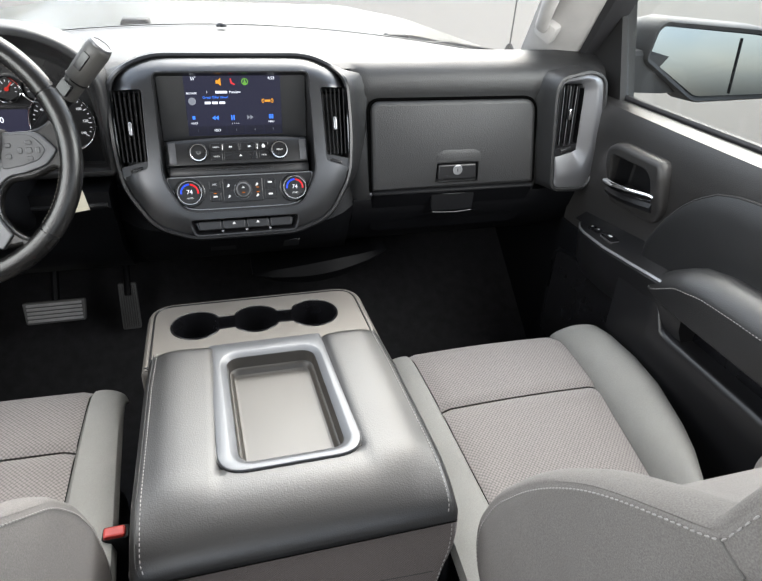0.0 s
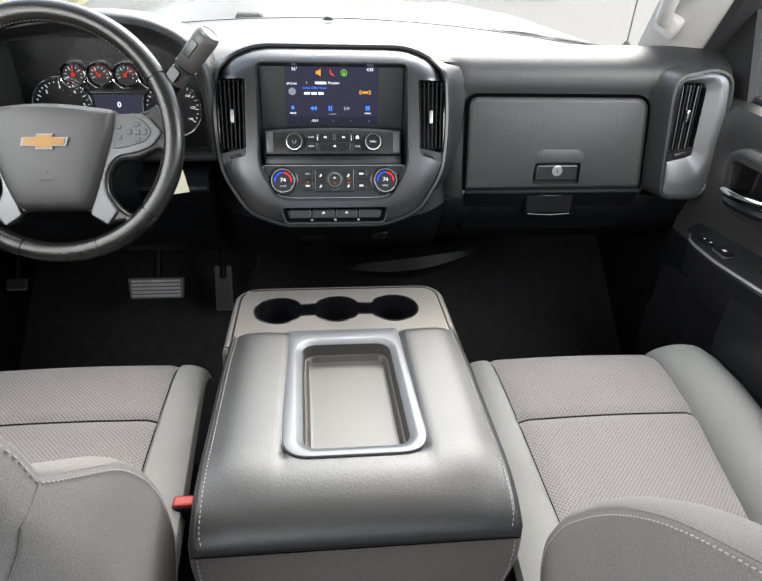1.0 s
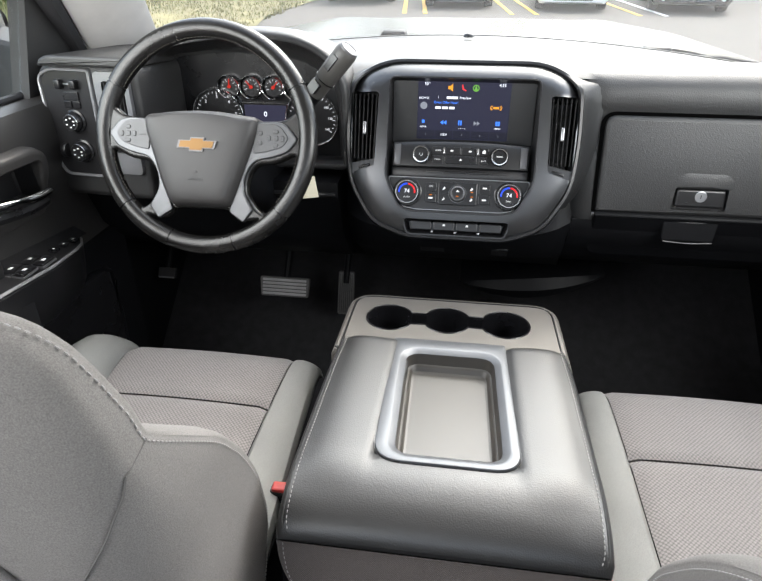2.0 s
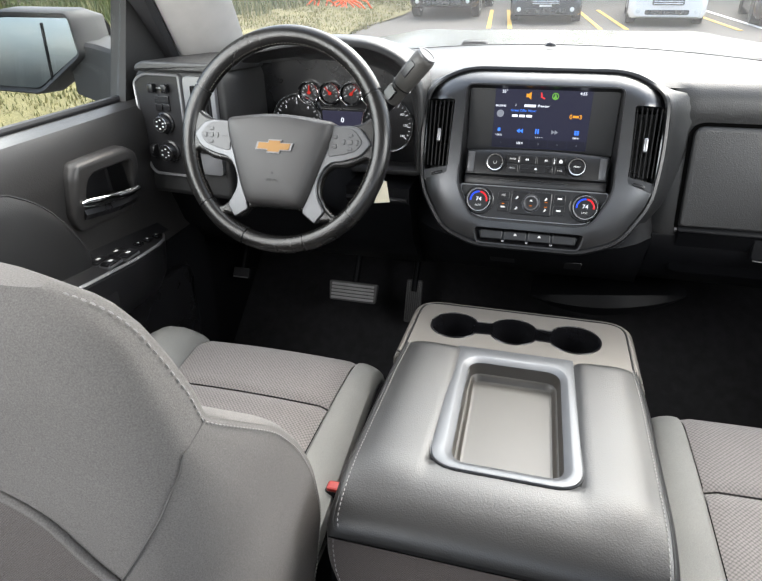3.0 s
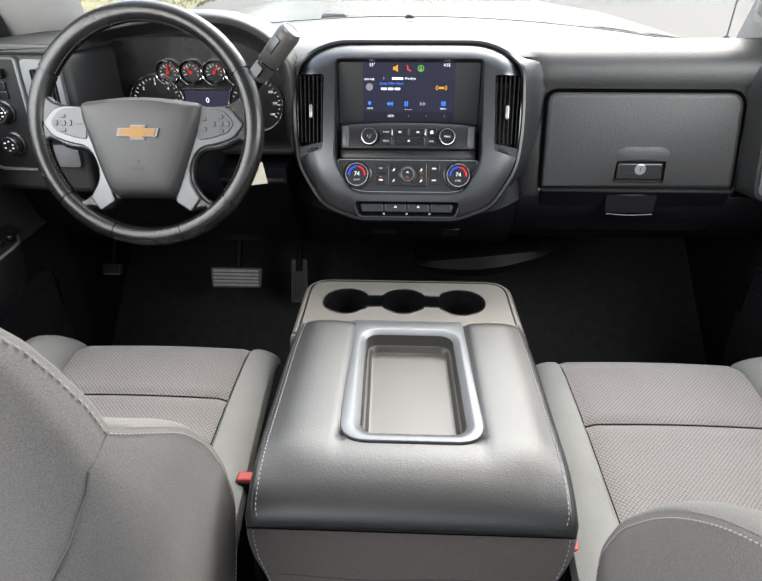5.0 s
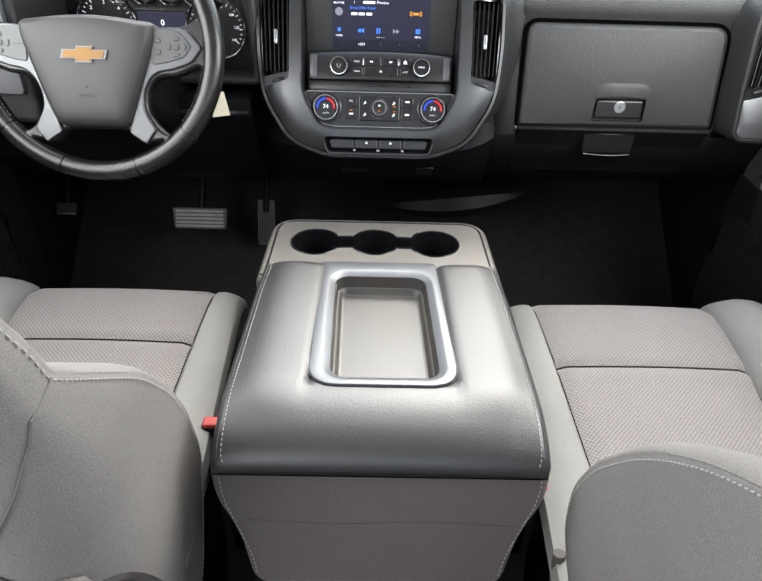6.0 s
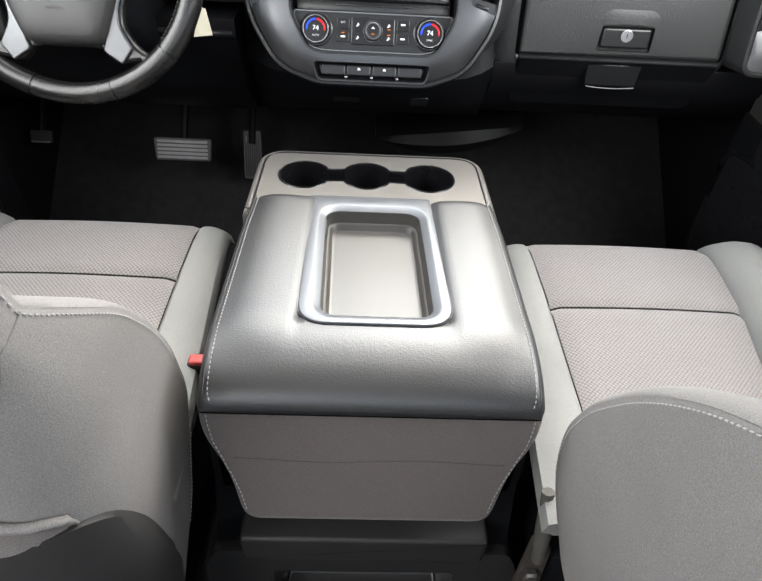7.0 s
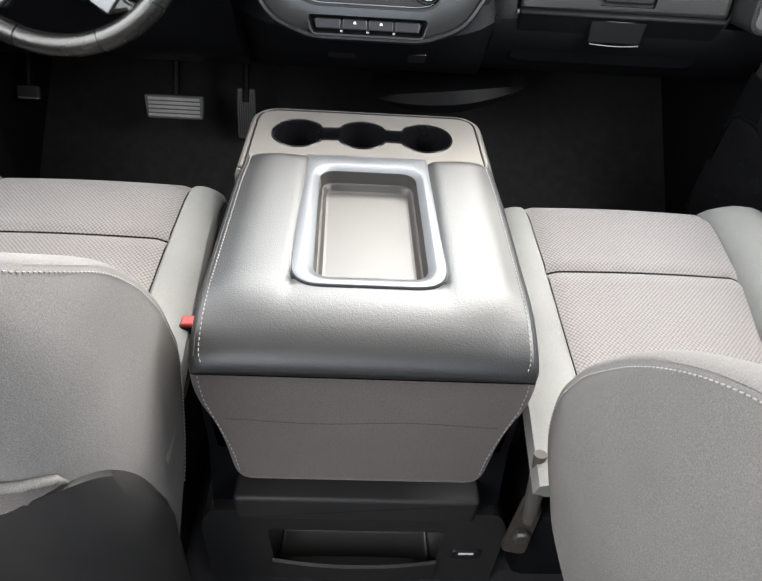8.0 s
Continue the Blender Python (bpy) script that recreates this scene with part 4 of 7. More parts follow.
S_TAB = glow("screen_tab", (0.012, 0.013, 0.025), 0.2)
bm = bmesh.new()
prism(bm, rrect(0.174, 0.107, 0.001, 2), 0.0, 0.0012, SCR, 0.0003)
under(part("display", bm, SCREENBG, radio, "lit dark blue display"), radio)


def D(fx, fy, w=0.0016):
    return SCR @ Matrix.Translation(((fx - 0.5) * 0.174, (0.5 - fy) * 0.107, w))


def bar(fx, fy, wx, wy, material, name="icon"):
    bm = bmesh.new()
    box(bm, (0, 0, 0), (wx, wy, 0.0005), m=D(fx, fy))
    return under(part(name, bm, material, radio, smooth=False), radio)


def poly_icon(pts, m, material, parent, name="icon"):
    bm = bmesh.new()
    prism(bm, pts, -0.0003, 0.0004, m)
    return under(part(name, bm, material, parent, smooth=False), parent)


def word(body, size, m, material, parent, name="lettering"):
    ob = text(body, size, m, material, parent, name)
    return under(ob, parent)


word("55\u00b0", 0.0075, D(0.10, 0.045), S_WHITE, radio)
word("4:55", 0.0075, D(0.905, 0.045), S_WHITE, radio)
word("BROWSE", 0.0048, D(0.068, 0.285), S_WHITE, radio)
word("1", 0.006, D(0.225, 0.27), S_WHITE, radio)
bar(0.375, 0.27, 0.021, 0.0042, S_WHITE, "name_bar")
word("Preview", 0.0065, D(0.515, 0.27), S_WHITE, radio)
word("Great Offer Now!", 0.0062, D(0.31, 0.355), S_BLUE, radio)
for k in range(3):
    bar(0.225 + 0.075 * k, 0.445, 0.0105, 0.0042, S_WHITE, "number_bar")
word("VOICE", 0.0042, D(0.068, 0.785), S_WHITE, radio)
word("MENU", 0.0042, D(0.885, 0.785), S_WHITE, radio)
# icons
poly_icon([(-0.006, -0.003), (-0.002, -0.003), (0.003, -0.007), (0.003, 0.007), (-0.002, 0.003), (-0.006, 0.003)], D(0.36, 0.10), S_ORANGE, radio, "speaker_icon")
poly_icon([(-0.004, 0.006), (-0.002, 0.006), (0.0, -0.001), (0.005, -0.004), (0.004, -0.006), (-0.003, -0.003)], D(0.495, 0.10), S_RED, radio, "phone_icon")
bm = bmesh.new()
lathe(bm, [(0.0062, 0), (0.0062, 0.0006), (0.0044, 0.0006), (0.0044, 0)], D(0.625, 0.10), 20, True)
under(part("compass_icon", bm, S_GREEN, radio), radio)
poly_icon([(-0.0035, -0.004), (0.0035, -0.004), (0, 0.005)], D(0.625, 0.10), S_GREEN, radio, "arrow_icon")
for k in (-2, -1, 1, 2):
    bm = bmesh.new()
    tube(bm, [D(0.855, 0.425) @ Vector((math.copysign(0.0085 + 0.0022 * (abs(k) - 1), k) * math.cos(a), (0.006 + 0.0015 * abs(k)) * math.sin(a) * 0.7, 0)) for a in np.linspace(-0.7, 0.7, 7)], 0.0006, 5)
    under(part("wave_icon", bm, S_ORANGE, radio), radio)
bar(0.855, 0.425, 0.011, 0.004, S_ORANGE, "logo_bar")
bm = bmesh.new()
lathe(bm, [(0.0068, 0), (0.0068, 0.001), (0.0055, 0.0016), (0.004, 0.0012)], D(0.068, 0.415, 0.001), 20)
under(part("browse_button", bm, S_GREY, radio), radio)
for s in (0.0, 0.006):
    poly_icon([(-0.005 + s, 0), (0.001 + s, -0.0042), (0.001 + s, 0.0042)], D(0.285, 0.70), S_BLUE, radio, "back_icon")
    poly_icon([(0.005 - s, 0), (-0.001 - s, 0.0042), (-0.001 - s, -0.0042)], D(0.665, 0.70), S_GREY, radio, "forward_icon")
    bar(0.462 + s * 4, 0.70, 0.0024, 0.009, S_BLUE, "pause_icon")
bar(0.068, 0.69, 0.005, 0.006, S_BLUE, "voice_icon")
for a in (-0.0022, 0.0022):
    for b in (-0.0028, 0, 0.0028):
        bm = bmesh.new()
        box(bm, (a, b, 0), (0.0038, 0.0022, 0.0005), m=D(0.885, 0.695))
        under(part("menu_icon", bm, S_BLUE, radio, smooth=False), radio)
for k in range(4):
    bar(0.465 + 0.022 * k, 0.80, 0.0011, 0.0011, S_WHITE, "dot_icon")
for k, s in enumerate(("1", "105.9", "3", "4", "5")):
    bar(0.1 + 0.2 * k, 0.915, 0.0333, 0.0155, S_TAB, "preset_tab")
    word(s, 0.0058 if s == "105.9" else 0.005, D(0.1 + 0.2 * k, 0.915, 0.0022), S_WHITE if s == "105.9" else S_GREY, radio)

# radio control bar
RB = T(0, 0.073, -0.022)
bm = bmesh.new()
rings = []
for k in range(25):
    u = lerp(-0.1275, 0.1275, k / 24)
    c = 0.020 - 0.010 * (u / 0.131) ** 2
    top = 0.0255 - 0.004 * (u / 0.131) ** 2
    rings.append([(u, -0.024, -0.01), (u, -0.024, c - 0.004), (u, -0.021, c), (u, top - 0.006, c), (u, top, c - 0.004), (u, top + 0.002, c - 0.012), (u, top + 0.002, -0.01)])
v = loft(bm, rings)
bmesh.ops.transform(bm, matrix=RB, verts=v)
under(part("control_bar", bm, SATIN, radio, "curved dark control bar"), radio)
for sx in (-1, 1):
    bm = bmesh.new()
    box(bm, (sx * 0.1190, 0.0, 0.0130), (0.0125, 0.038, 0.003), 0.001, RB)
    under(part("end_cap", bm, BARGREY, radio, "brushed silver end cap"), radio)
    kn = RB @ Matrix.Translation((sx * 0.073, 0.0, 0.016))
    bm = bmesh.new()
    lathe(bm, [(0.0175, 0), (0.0175, 0.004), (0.0165, 0.012), (0.0150, 0.014), (0.0125, 0.0142), (0.0118, 0.0132)], kn, 40)
    knob = under(part("tuning_knob", bm, SMOOTH, radio, "round black knob"), radio)
    bm = bmesh.new()
    lathe(bm, [(0.0152, 0.0136), (0.0150, 0.0150), (0.0135, 0.0152), (0.0128, 0.0140)], kn, 40, True)
    under(part("knob_ring", bm, RINGCHROME, knob), dash)
    if sx > 0:
        word("MENU", 0.0042, kn @ Matrix.Translation((0, 0, 0.0135)), WHITEMARK, radio)
    else:
        bm = bmesh.new()
        tube(bm, [kn @ Vector((0.003 * math.cos(a), 0.003 * math.sin(a), 0.0135)) for a in np.linspace(2.2, 7.2, 12)], 0.0003, 4)
        under(part("power_mark", bm, WHITEMARK, radio), radio)
cols = ((-0.0415, 0.021, ("RADIO", "MEDIA")), (0.0445, 0.018, ("HOME", "BACK")))
for cx, w, names in cols:
    for r, s in enumerate(names):
        bm = bmesh.new()
        m = RB @ Matrix.Translation((cx, 0.0085 - 0.0165 * r, 0.0195))
        prism(bm, rrect(w, 0.0145, 0.002, 3), -0.003, 0.0012, m, 0.0008)
        under(part("button", bm, SMOOTH, radio), radio)
        if s == "HOME":
            poly_icon([(-0.003, -0.003), (0.003, -0.003), (0.003, 0.001), (0, 0.004), (-0.003, 0.001)], m @ Matrix.Translation((0, 0, 0.0014)), WHITEMARK, radio, "home_icon")
        else:
            word(s, 0.0036, m @ Matrix.Translation((0, 0, 0.0014)), WHITEMARK, radio)
for k, sx in enumerate((-1, 1)):
    bm = bmesh.new()
    m = RB @ Matrix.Translation((0.0015 + sx * 0.0155, 0.0085, 0.0200))
    prism(bm, rrect(0.029, 0.0145, 0.002, 3), -0.003, 0.0012, m, 0.0008)
    under(part("button", bm, SMOOTH, radio), radio)
    for s in (0, 0.0028):
        poly_icon([(sx * (-0.001 + s), -0.002), (sx * (-0.001 + s), 0.002), (sx * (0.002 + s), 0)][::sx], m @ Matrix.Translation((0, 0, 0.0014)), WHITEMARK, radio, "skip_icon")
    bm = bmesh.new()
    box(bm, (0, 0, 0), (0.0012, 0.012, 0.002), 0.0004, RB @ Matrix.Translation((0.0015 + sx * 0.0315, 0.0085, 0.0205)))
    under(part("chrome_divider", bm, RINGCHROME, radio), radio)
bm = bmesh.new()
m = RB @ Matrix.Translation((0.0015, -0.008, 0.0200))
prism(bm, rrect(0.060, 0.0145, 0.002, 3), -0.003, 0.0012, m, 0.0008)
under(part("button", bm, SMOOTH, radio), radio)
poly_icon([(-0.003, -0.001), (0.003, -0.001), (0, 0.003)], m @ Matrix.Translation((0, 0, 0.0014)), WHITEMARK, radio, "eject_icon")
# disc slot strip
bm = bmesh.new()
box(bm, (0, 0.040, -0.020), (0.258, 0.018, 0.02), 0.003, STK)
under(part("slot_strip", bm, SATIN, radio), radio)
bm = bmesh.new()
box(bm, (-0.001, 0.0425, -0.0095), (0.124, 0.0035, 0.003), 0.001, STK)
under(part("disc_slot", bm, SMOOTH, radio, "black disc slot"), radio)

# climate panel
climate = thing("climate_panel", "climate control panel with two round dials", "climate control", (0, 0.684, 0.724))
CPO = roundpoly([(-0.083, -0.031), (0.083, -0.031), (0.108, -0.026), (0.1335, 0.020), (0.1335, 0.031), (-0.1335, 0.031), (-0.1335, 0.020), (-0.108, -0.026)], [0.01, 0.01, 0.015, 0.01, 0.006, 0.006, 0.01, 0.015], 5)
bm = bmesh.new()
prism(bm, CPO, -0.05, -0.003, STK, 0.003)
under(part("panel_face", bm, SATIN, climate), climate)
bm = bmesh.new()
v = loft(bm, [[(x, y, z) for x, y in inset(CPO, d)] for d, z in ((0.0, -0.0035), (0.0006, -0.0015), (0.0016, -0.0015), (0.0022, -0.0035))], caps=False)
bmesh.ops.transform(bm, matrix=STK, verts=v)
under(part("panel_trim", bm, SILVER, climate, "thin silver trim line"), climate)
BLUE = glow("dial_blue", (0.02, 0.08, 0.9), 0.28)
DIALRED = glow("dial_red", (0.9, 0.02, 0.03), 0.24)
AMBER = glow("amber_lamp", (1.0, 0.25, 0.0), 0.2)
for sx, lab in ((-1, "AUTO"), (1, "SYNC")):
    m = T(sx * 0.0955, 0.002, -0.004)
    bm = bmesh.new()
    lathe(bm, [(0.0275, 0), (0.0275, 0.002), (0.0255, 0.0035), (0.0240, 0.0035)], m, 48)
    lathe(bm, [(0.0238, 0), (0.0232, 0.014), (0.0220, 0.016), (0.0195, 0.0163), (0.0185, 0.0145)], m, 48)
    dial = under(part("temperature_dial", bm, SMOOTH, climate, "round black temperature dial"), climate)
    bm = bmesh.new()
    lathe(bm, [(0.0222, 0.0158), (0.0215, 0.0172), (0.0200, 0.0172), (0.0195, 0.0160)], m, 48, True)
    under(part("dial_ring", bm, RINGCHROME, dial), dash)
    for nm, a0, a1, mt in (("blue_arc", 1.55, 3.25, BLUE), ("red_arc", 1.45, -0.15, DIALRED)):
        bm = bmesh.new()
        tube(bm, [m @ Vector((0.0148 * math.cos(a), 0.0148 * math.sin(a), 0.0148)) for a in np.linspace(a0, a1, 14)], 0.0015, 6)
        under(part(nm, bm, mt, dial), dash)
    word("74", 0.0105, m @ Matrix.Translation((0, 0.001, 0.0150)), S_WHITE, climate)
    word(lab, 0.0042, m @ Matrix.Translation((0, -0.010, 0.0150)), WHITEMARK, climate)
bm = bmesh.new()
prism(bm, rrect(0.0735, 0.043, 0.003, 3, 0, 0.002), -0.006, 0.000, STK, 0.0015)
under(part("mode_panel", bm, SMOOTH, climate), climate)
bm = bmesh.new()
m = T(0, 0.0025, -0.001)
lathe(bm, [(0.0165, 0), (0.016, 0.004), (0.0145, 0.006), (0.0140, 0.012), (0.012, 0.0135), (0.008, 0.0135)], m, 40)
fan = under(part("fan_dial", bm, SMOOTH, climate, "round fan dial"), climate)
bm = bmesh.new()
lathe(bm, [(0.0168, 0.0005), (0.0166, 0.0022), (0.0155, 0.0022)], m, 40, True)
under(part("dial_ring", bm, RINGCHROME, fan), dash)
bm = bmesh.new()
lathe(bm, [(0.0142, 0.0095), (0.0140, 0.0125), (0.0126, 0.0138), (0.0112, 0.0136), (0.0112, 0.0125)], m, 40, True)
under(part("grip_ring", bm, BARGREY, fan, "satin grey grip ring"), dash)
poly_icon([(-0.003, 0.003), (0.003, 0.003), (0.0, 0.0065)], m @ Matrix.Translation((0, 0, 0.0138)), WHITEMARK, climate, "fan_mark")
poly_icon(rrect(0.005, 0.0013, 0.0003, 2, 0, -0.005), m @ Matrix.Translation((0, 0, 0.0138)), AMBER, climate, "indicator_lamp")
for cx in (-0.0505, 0.0505):
    for r in range(2):
        bm = bmesh.new()
        m = T(cx, 0.0125 - 0.020 * r, -0.002)
        prism(bm, rrect(0.021, 0.0175, 0.002, 3), -0.004, 0.0015, m, 0.0008)
        under(part("button", bm, SMOOTH, climate), climate)
        m2 = m @ Matrix.Translation((0, 0.002, 0.0018))
        if cx < 0 and r == 0:
            word("A/C", 0.0048, m2, WHITEMARK, climate)
        else:
            poly_icon(rrect(0.008, 0.003, 0.001, 2, 0, -0.002 if r else 0), m2, WHITEMARK, climate, "mark")
        if cx < 0 and r == 1:
            poly_icon(rrect(0.005, 0.0013, 0.0003, 2, 0, 0.004), m2, AMBER, climate, "indicator_lamp")
for cx in (-0.026, 0.026):
    for r in range(2):
        m = T(cx, 0.012 - 0.020 * r, 0.0006)
        poly_icon([(-0.003, -0.003), (0.0, -0.003), (0.003, 0.0), (0.0005, 0.003), (-0.001, 0.0)], m, WHITEMARK, climate, "mark")
        if cx > 0:
            poly_icon(rrect(0.005, 0.0013, 0.0003, 2, 0.001, -0.006 if r == 0 else 0.0055), m, AMBER, climate, "indicator_lamp")

# lower switch row
switches = thing("switch_row", "row of black switches below the climate panel", "switch panel", STK @ Vector((0, -0.062, 0)))
bm = bmesh.new()
well(bm, BTN, -0.014, 0.003, STK, 0.003)
under(part("switch_well", bm, SMOOTH, switches), switches)
for k in range(4):
    u = -0.066 + 0.044 * k
    bm = bmesh.new()
    prism(bm, rrect(0.041, 0.017, 0.003, 3, u, -0.0605), -0.013, -0.004, STK, 0.002)
    under(part("switch", bm, SATIN, switches), switches)
    if k < 3:
        bm = bmesh.new()
        box(bm, (u + 0.022, -0.0715, -0.003), (0.0045, 0.0035, 0.004), 0.0008, STK)
        under(part("switch_mark", bm, SILVER, switches), switches)
    if k in (1, 2):
        poly_icon([(-0.003, -0.002), (0.003, -0.002), (0.0015, 0.002), (-0.0015, 0.002)], T(u, -0.058, -0.0035), WHITEMARK, switches, "mark")
bm = bmesh.new()
v = loft(bm, [[(x, y, z) for x, y in inset(BTN, d)] for d, z in ((-0.004, 0.001), (-0.003, 0.003), (0.0, 0.003), (0.0015, -0.002))], caps=False)
bmesh.ops.transform(bm, matrix=STK, verts=v)
under(part("switch_surround", bm, SATIN, switches), switches)


def slats(vent, poly_l, poly_r, m, n, depth, y0, y1, material=SMOOTH):
    """Upright slats between the left and right edges of an opening, leaning outwards."""
    for k in range(n):
        f = (k + 0.5) / n
        bm = bmesh.new()
        lo = (lerp(poly_l[0], poly_r[0], f), y0)
        hi = (lerp(poly_l[1], poly_r[1], f), y1)
        rings = []
        for p in (lo, ((lo[0] + hi[0]) / 2, (y0 + y1) / 2), hi):
            rings.append([(p[0] - 0.0009, p[1], -0.003), (p[0] + 0.0009, p[1], -0.003), (p[0] + 0.0035, p[1], -depth), (p[0] + 0.0017, p[1], -depth)])
        v = loft(bm, rings)
        bmesh.ops.transform(bm, matrix=m, verts=v)
        under(part("slat", bm, material, vent, smooth=False), vent)


for sx in (-1, 1):
    vent = thing("air_vent", "black slatted air vent in the silver centre bezel", "air vent", STK @ Vector((sx * 0.183, 0.115, 0)), "centre air vents")
    poly = VENTL if sx < 0 else VENTR
    bm = bmesh.new()
    well(bm, poly, -0.05, 0.003, STK, 0.0)
    under(part("vent_box", bm, SMOOTH, vent), vent)
    slats(vent, (sx * 0.205, sx * 0.208), (sx * 0.161, sx * 0.159), STK, 6, 0.02, 0.062, 0.182, SMOOTH)
    bm = bmesh.new()
    box(bm, (sx * 0.1835, 0.118, 0.001), (0.0065, 0.024, 0.008), 0.002, STK, 3)
    under(part("vent_tab", bm, SILVER, vent, "silver direction tab"), vent)
    bm = bmesh.new()
    rings = [[(sx * x, y, z) for x, y in ((0.2055, 0.034), (0.160, 0.048), (0.160, 0.062), (0.2055, 0.052))] for z in (-0.02, 0.0005)]
    v = loft(bm, rings)
    bmesh.ops.transform(bm, matrix=STK, verts=v)
    under(part("vent_foot", bm, STACKSILVER, vent), vent)
    bm = bmesh.new()
    box(bm, (0, 0, 0), (0.022, 0.0055, 0.006), 0.0015, T(sx * 0.181, 0.0475, 0.0) @ pose(0, 0, 0, 0, 0, -sx * 15))
    under(part("thumb_wheel", bm, SMOOTH, vent), vent)

# lower dash under the stack
bm = bmesh.new()
rings = []
for x in np.linspace(-0.235, 0.235, 17):
    k = 1 - abs(x / 0.235) ** 4
    rings.append([(x, 0.80, 0.70), (x, lerp(0.78, 0.690, k), 0.640), (x, lerp(0.785, 0.703, k), 0.622), (x, lerp(0.82, 0.765, k), 0.56), (x, 0.86, 0.50), (x, 0.98, 0.47), (x, 0.98, 0.70)])
loft(bm, rings)
under(part("lower_stack_cover", bm, PLASTIC, dash), dash)
for x, z, w, h in ((-0.045, 0.578, 0.052, 0.026), (0.095, 0.578, 0.034, 0.036)):
    bm = bmesh.new()
    m = axes((x, 0.752, z), (1, 0, 0), (0, -0.68, 0.73))
    prism(bm, rrect(w, h, 0.004), -0.01, 0.004, m, 0.002)
    under(part("outlet_cover", bm, SATIN, dash, "small black outlet cover"), dash)

# soft vinyl shroud sweeping from the stack's rim back into the dash
walkpts = [Vector(p) for p in RIM if p[0] > 0.094 or p[1] > 0.0 or p[0] < -0.094]
start = next(i for i, p in enumerate(walkpts) if p.x > 0.094)
walkpts = walkpts[start:] + walkpts[:start]
cum = [0.0]
for p, q in zip(walkpts, walkpts[1:]):
    cum.append(cum[-1] + (q - p).length)


def rim_at(s_):
    return Vector((interp(cum, [p.x for p in walkpts], s_), interp(cum, [p.y for p in walkpts], s_)))


bm = bmesh.new()
rings = []
for k in range(91):
    s_ = cum[-1] * k / 90
    p = rim_at(s_)
    t = rim_at(min(cum[-1], s_ + 0.02)) - rim_at(max(0.0, s_ - 0.02))
    t.normalize()
    n = Vector((t.y, -t.x))
    a = STK @ Vector((p.x, p.y, -0.006 - 0.016 * smooth((p.y - 0.195) / 0.035)))
    wide = 0.044 + 0.012 * smooth((p.y - 0.20) / 0.05)
    o = STK @ Vector((p.x + n.x * wide, p.y + n.y * wide, 0.0))
    z = min(o.z, lerp(0.9375, 0.912, smooth((abs(p.x) - 0.12) / 0.08)))
    y = interp([0.56, 0.60, 0.665, 0.76, 0.868, 0.893, 0.905, 0.917, 0.926, 0.932, 0.9375], [0.83, 0.80, 0.785, 0.794, 0.802, 0.802, 0.806, 0.815, 0.831, 0.853, 0.90], z) + 0.03 * smooth((-o.x - 0.20) / 0.05)
    c = Vector((o.x, y, z - 0.002))
    m = Vector((lerp(a.x, c.x, 0.30), lerp(a.y, c.y, 0.70), lerp(a.z, c.z, 0.30) + 0.002))
    ring = [a * (1 - u) ** 2 + m * 2 * u * (1 - u) + c * u * u for u in (0, 0.1, 0.22, 0.35, 0.5, 0.65, 0.8, 0.92, 1.0)]
    back = Vector((a.x * 0.95, 0.93, min(a.z, 0.90)))
    rings.append(ring + [c + Vector((0, 0.03, -0.02)), back])
loft(bm, rings)
under(part("stack_shroud", bm, VINYL, dash, "soft grained shroud round the stack", angle=60), dash)

bm = bmesh.new()
rings = []
for k in range(15):
    q = math.sin(math.pi * k / 14) ** 0.8
    x = lerp(0.02, 0.37, k / 14)
    zc = lerp(0.392, 0.435, k / 14)
    rings.append([(x, 0.90 + 0.05 * (1 - q), zc - 0.026 * q - 0.002), (x, 0.885 + 0.06 * (1 - q), zc), (x, 0.90 + 0.05 * (1 - q), zc + 0.024 * q + 0.002), (x, 1.02, zc + 0.02), (x, 1.02, zc - 0.02)])
loft(bm, rings)
under(part("under_dash_duct", bm, PLASTIC, dash, "dark duct cover below the dash"), dash)

# ---- glovebox ----
glove = thing("glovebox", "charcoal grained glovebox with keyed latch", "glovebox", (0.465, 0.79, 0.75))
GLW = axes((0.465, 0.7975, 0.76), (1, 0, 0), (0, 0.13, 1))
go = roundpoly([(-0.190, -0.092), (0.195, -0.092), (0.180, 0.095), (-0.195, 0.095)], [0.004, 0.01, 0.03, 0.022], 6)
notch = roundpoly([(-0.048, -0.080), (0.054, -0.080), (0.052, -0.036), (-0.046, -0.036)], 0.004, 3)
bm = bmesh.new()
holed(bm, inset(go, 0.009), [notch], -0.01, 0.0160)
for _ in range(2):
    bmesh.ops.subdivide_edges(bm, edges=[e for e in bm.edges if e.calc_length() > 0.014 and min(v.co.z for v in e.verts) > 0.0], cuts=2)
    bmesh.ops.triangulate(bm, faces=[f for f in bm.faces if len(f.verts) > 3])
for v in bm.verts:
    if v.co.z > 0.0:
        v.co.z += 0.006 * max(0.0, (1 - (v.co.x / 0.19) ** 2) * (1 - (v.co.y / 0.093) ** 2))
loft(bm, [[(x, y, z) for x, y in inset(go, d)] for d, z in ((0.0, -0.01), (0.0, 0.008), (0.0010, 0.0118), (0.0034, 0.0146), (0.009, 0.0160))], caps=False)
bmesh.ops.transform(bm, matrix=GLW, verts=bm.verts)
under(part("upper_door", bm, VINYL, glove, "grained charcoal upper door", angle=50), glove)
# solid near-black ring: the gap's shade is put in as colour
bm = bmesh.new()
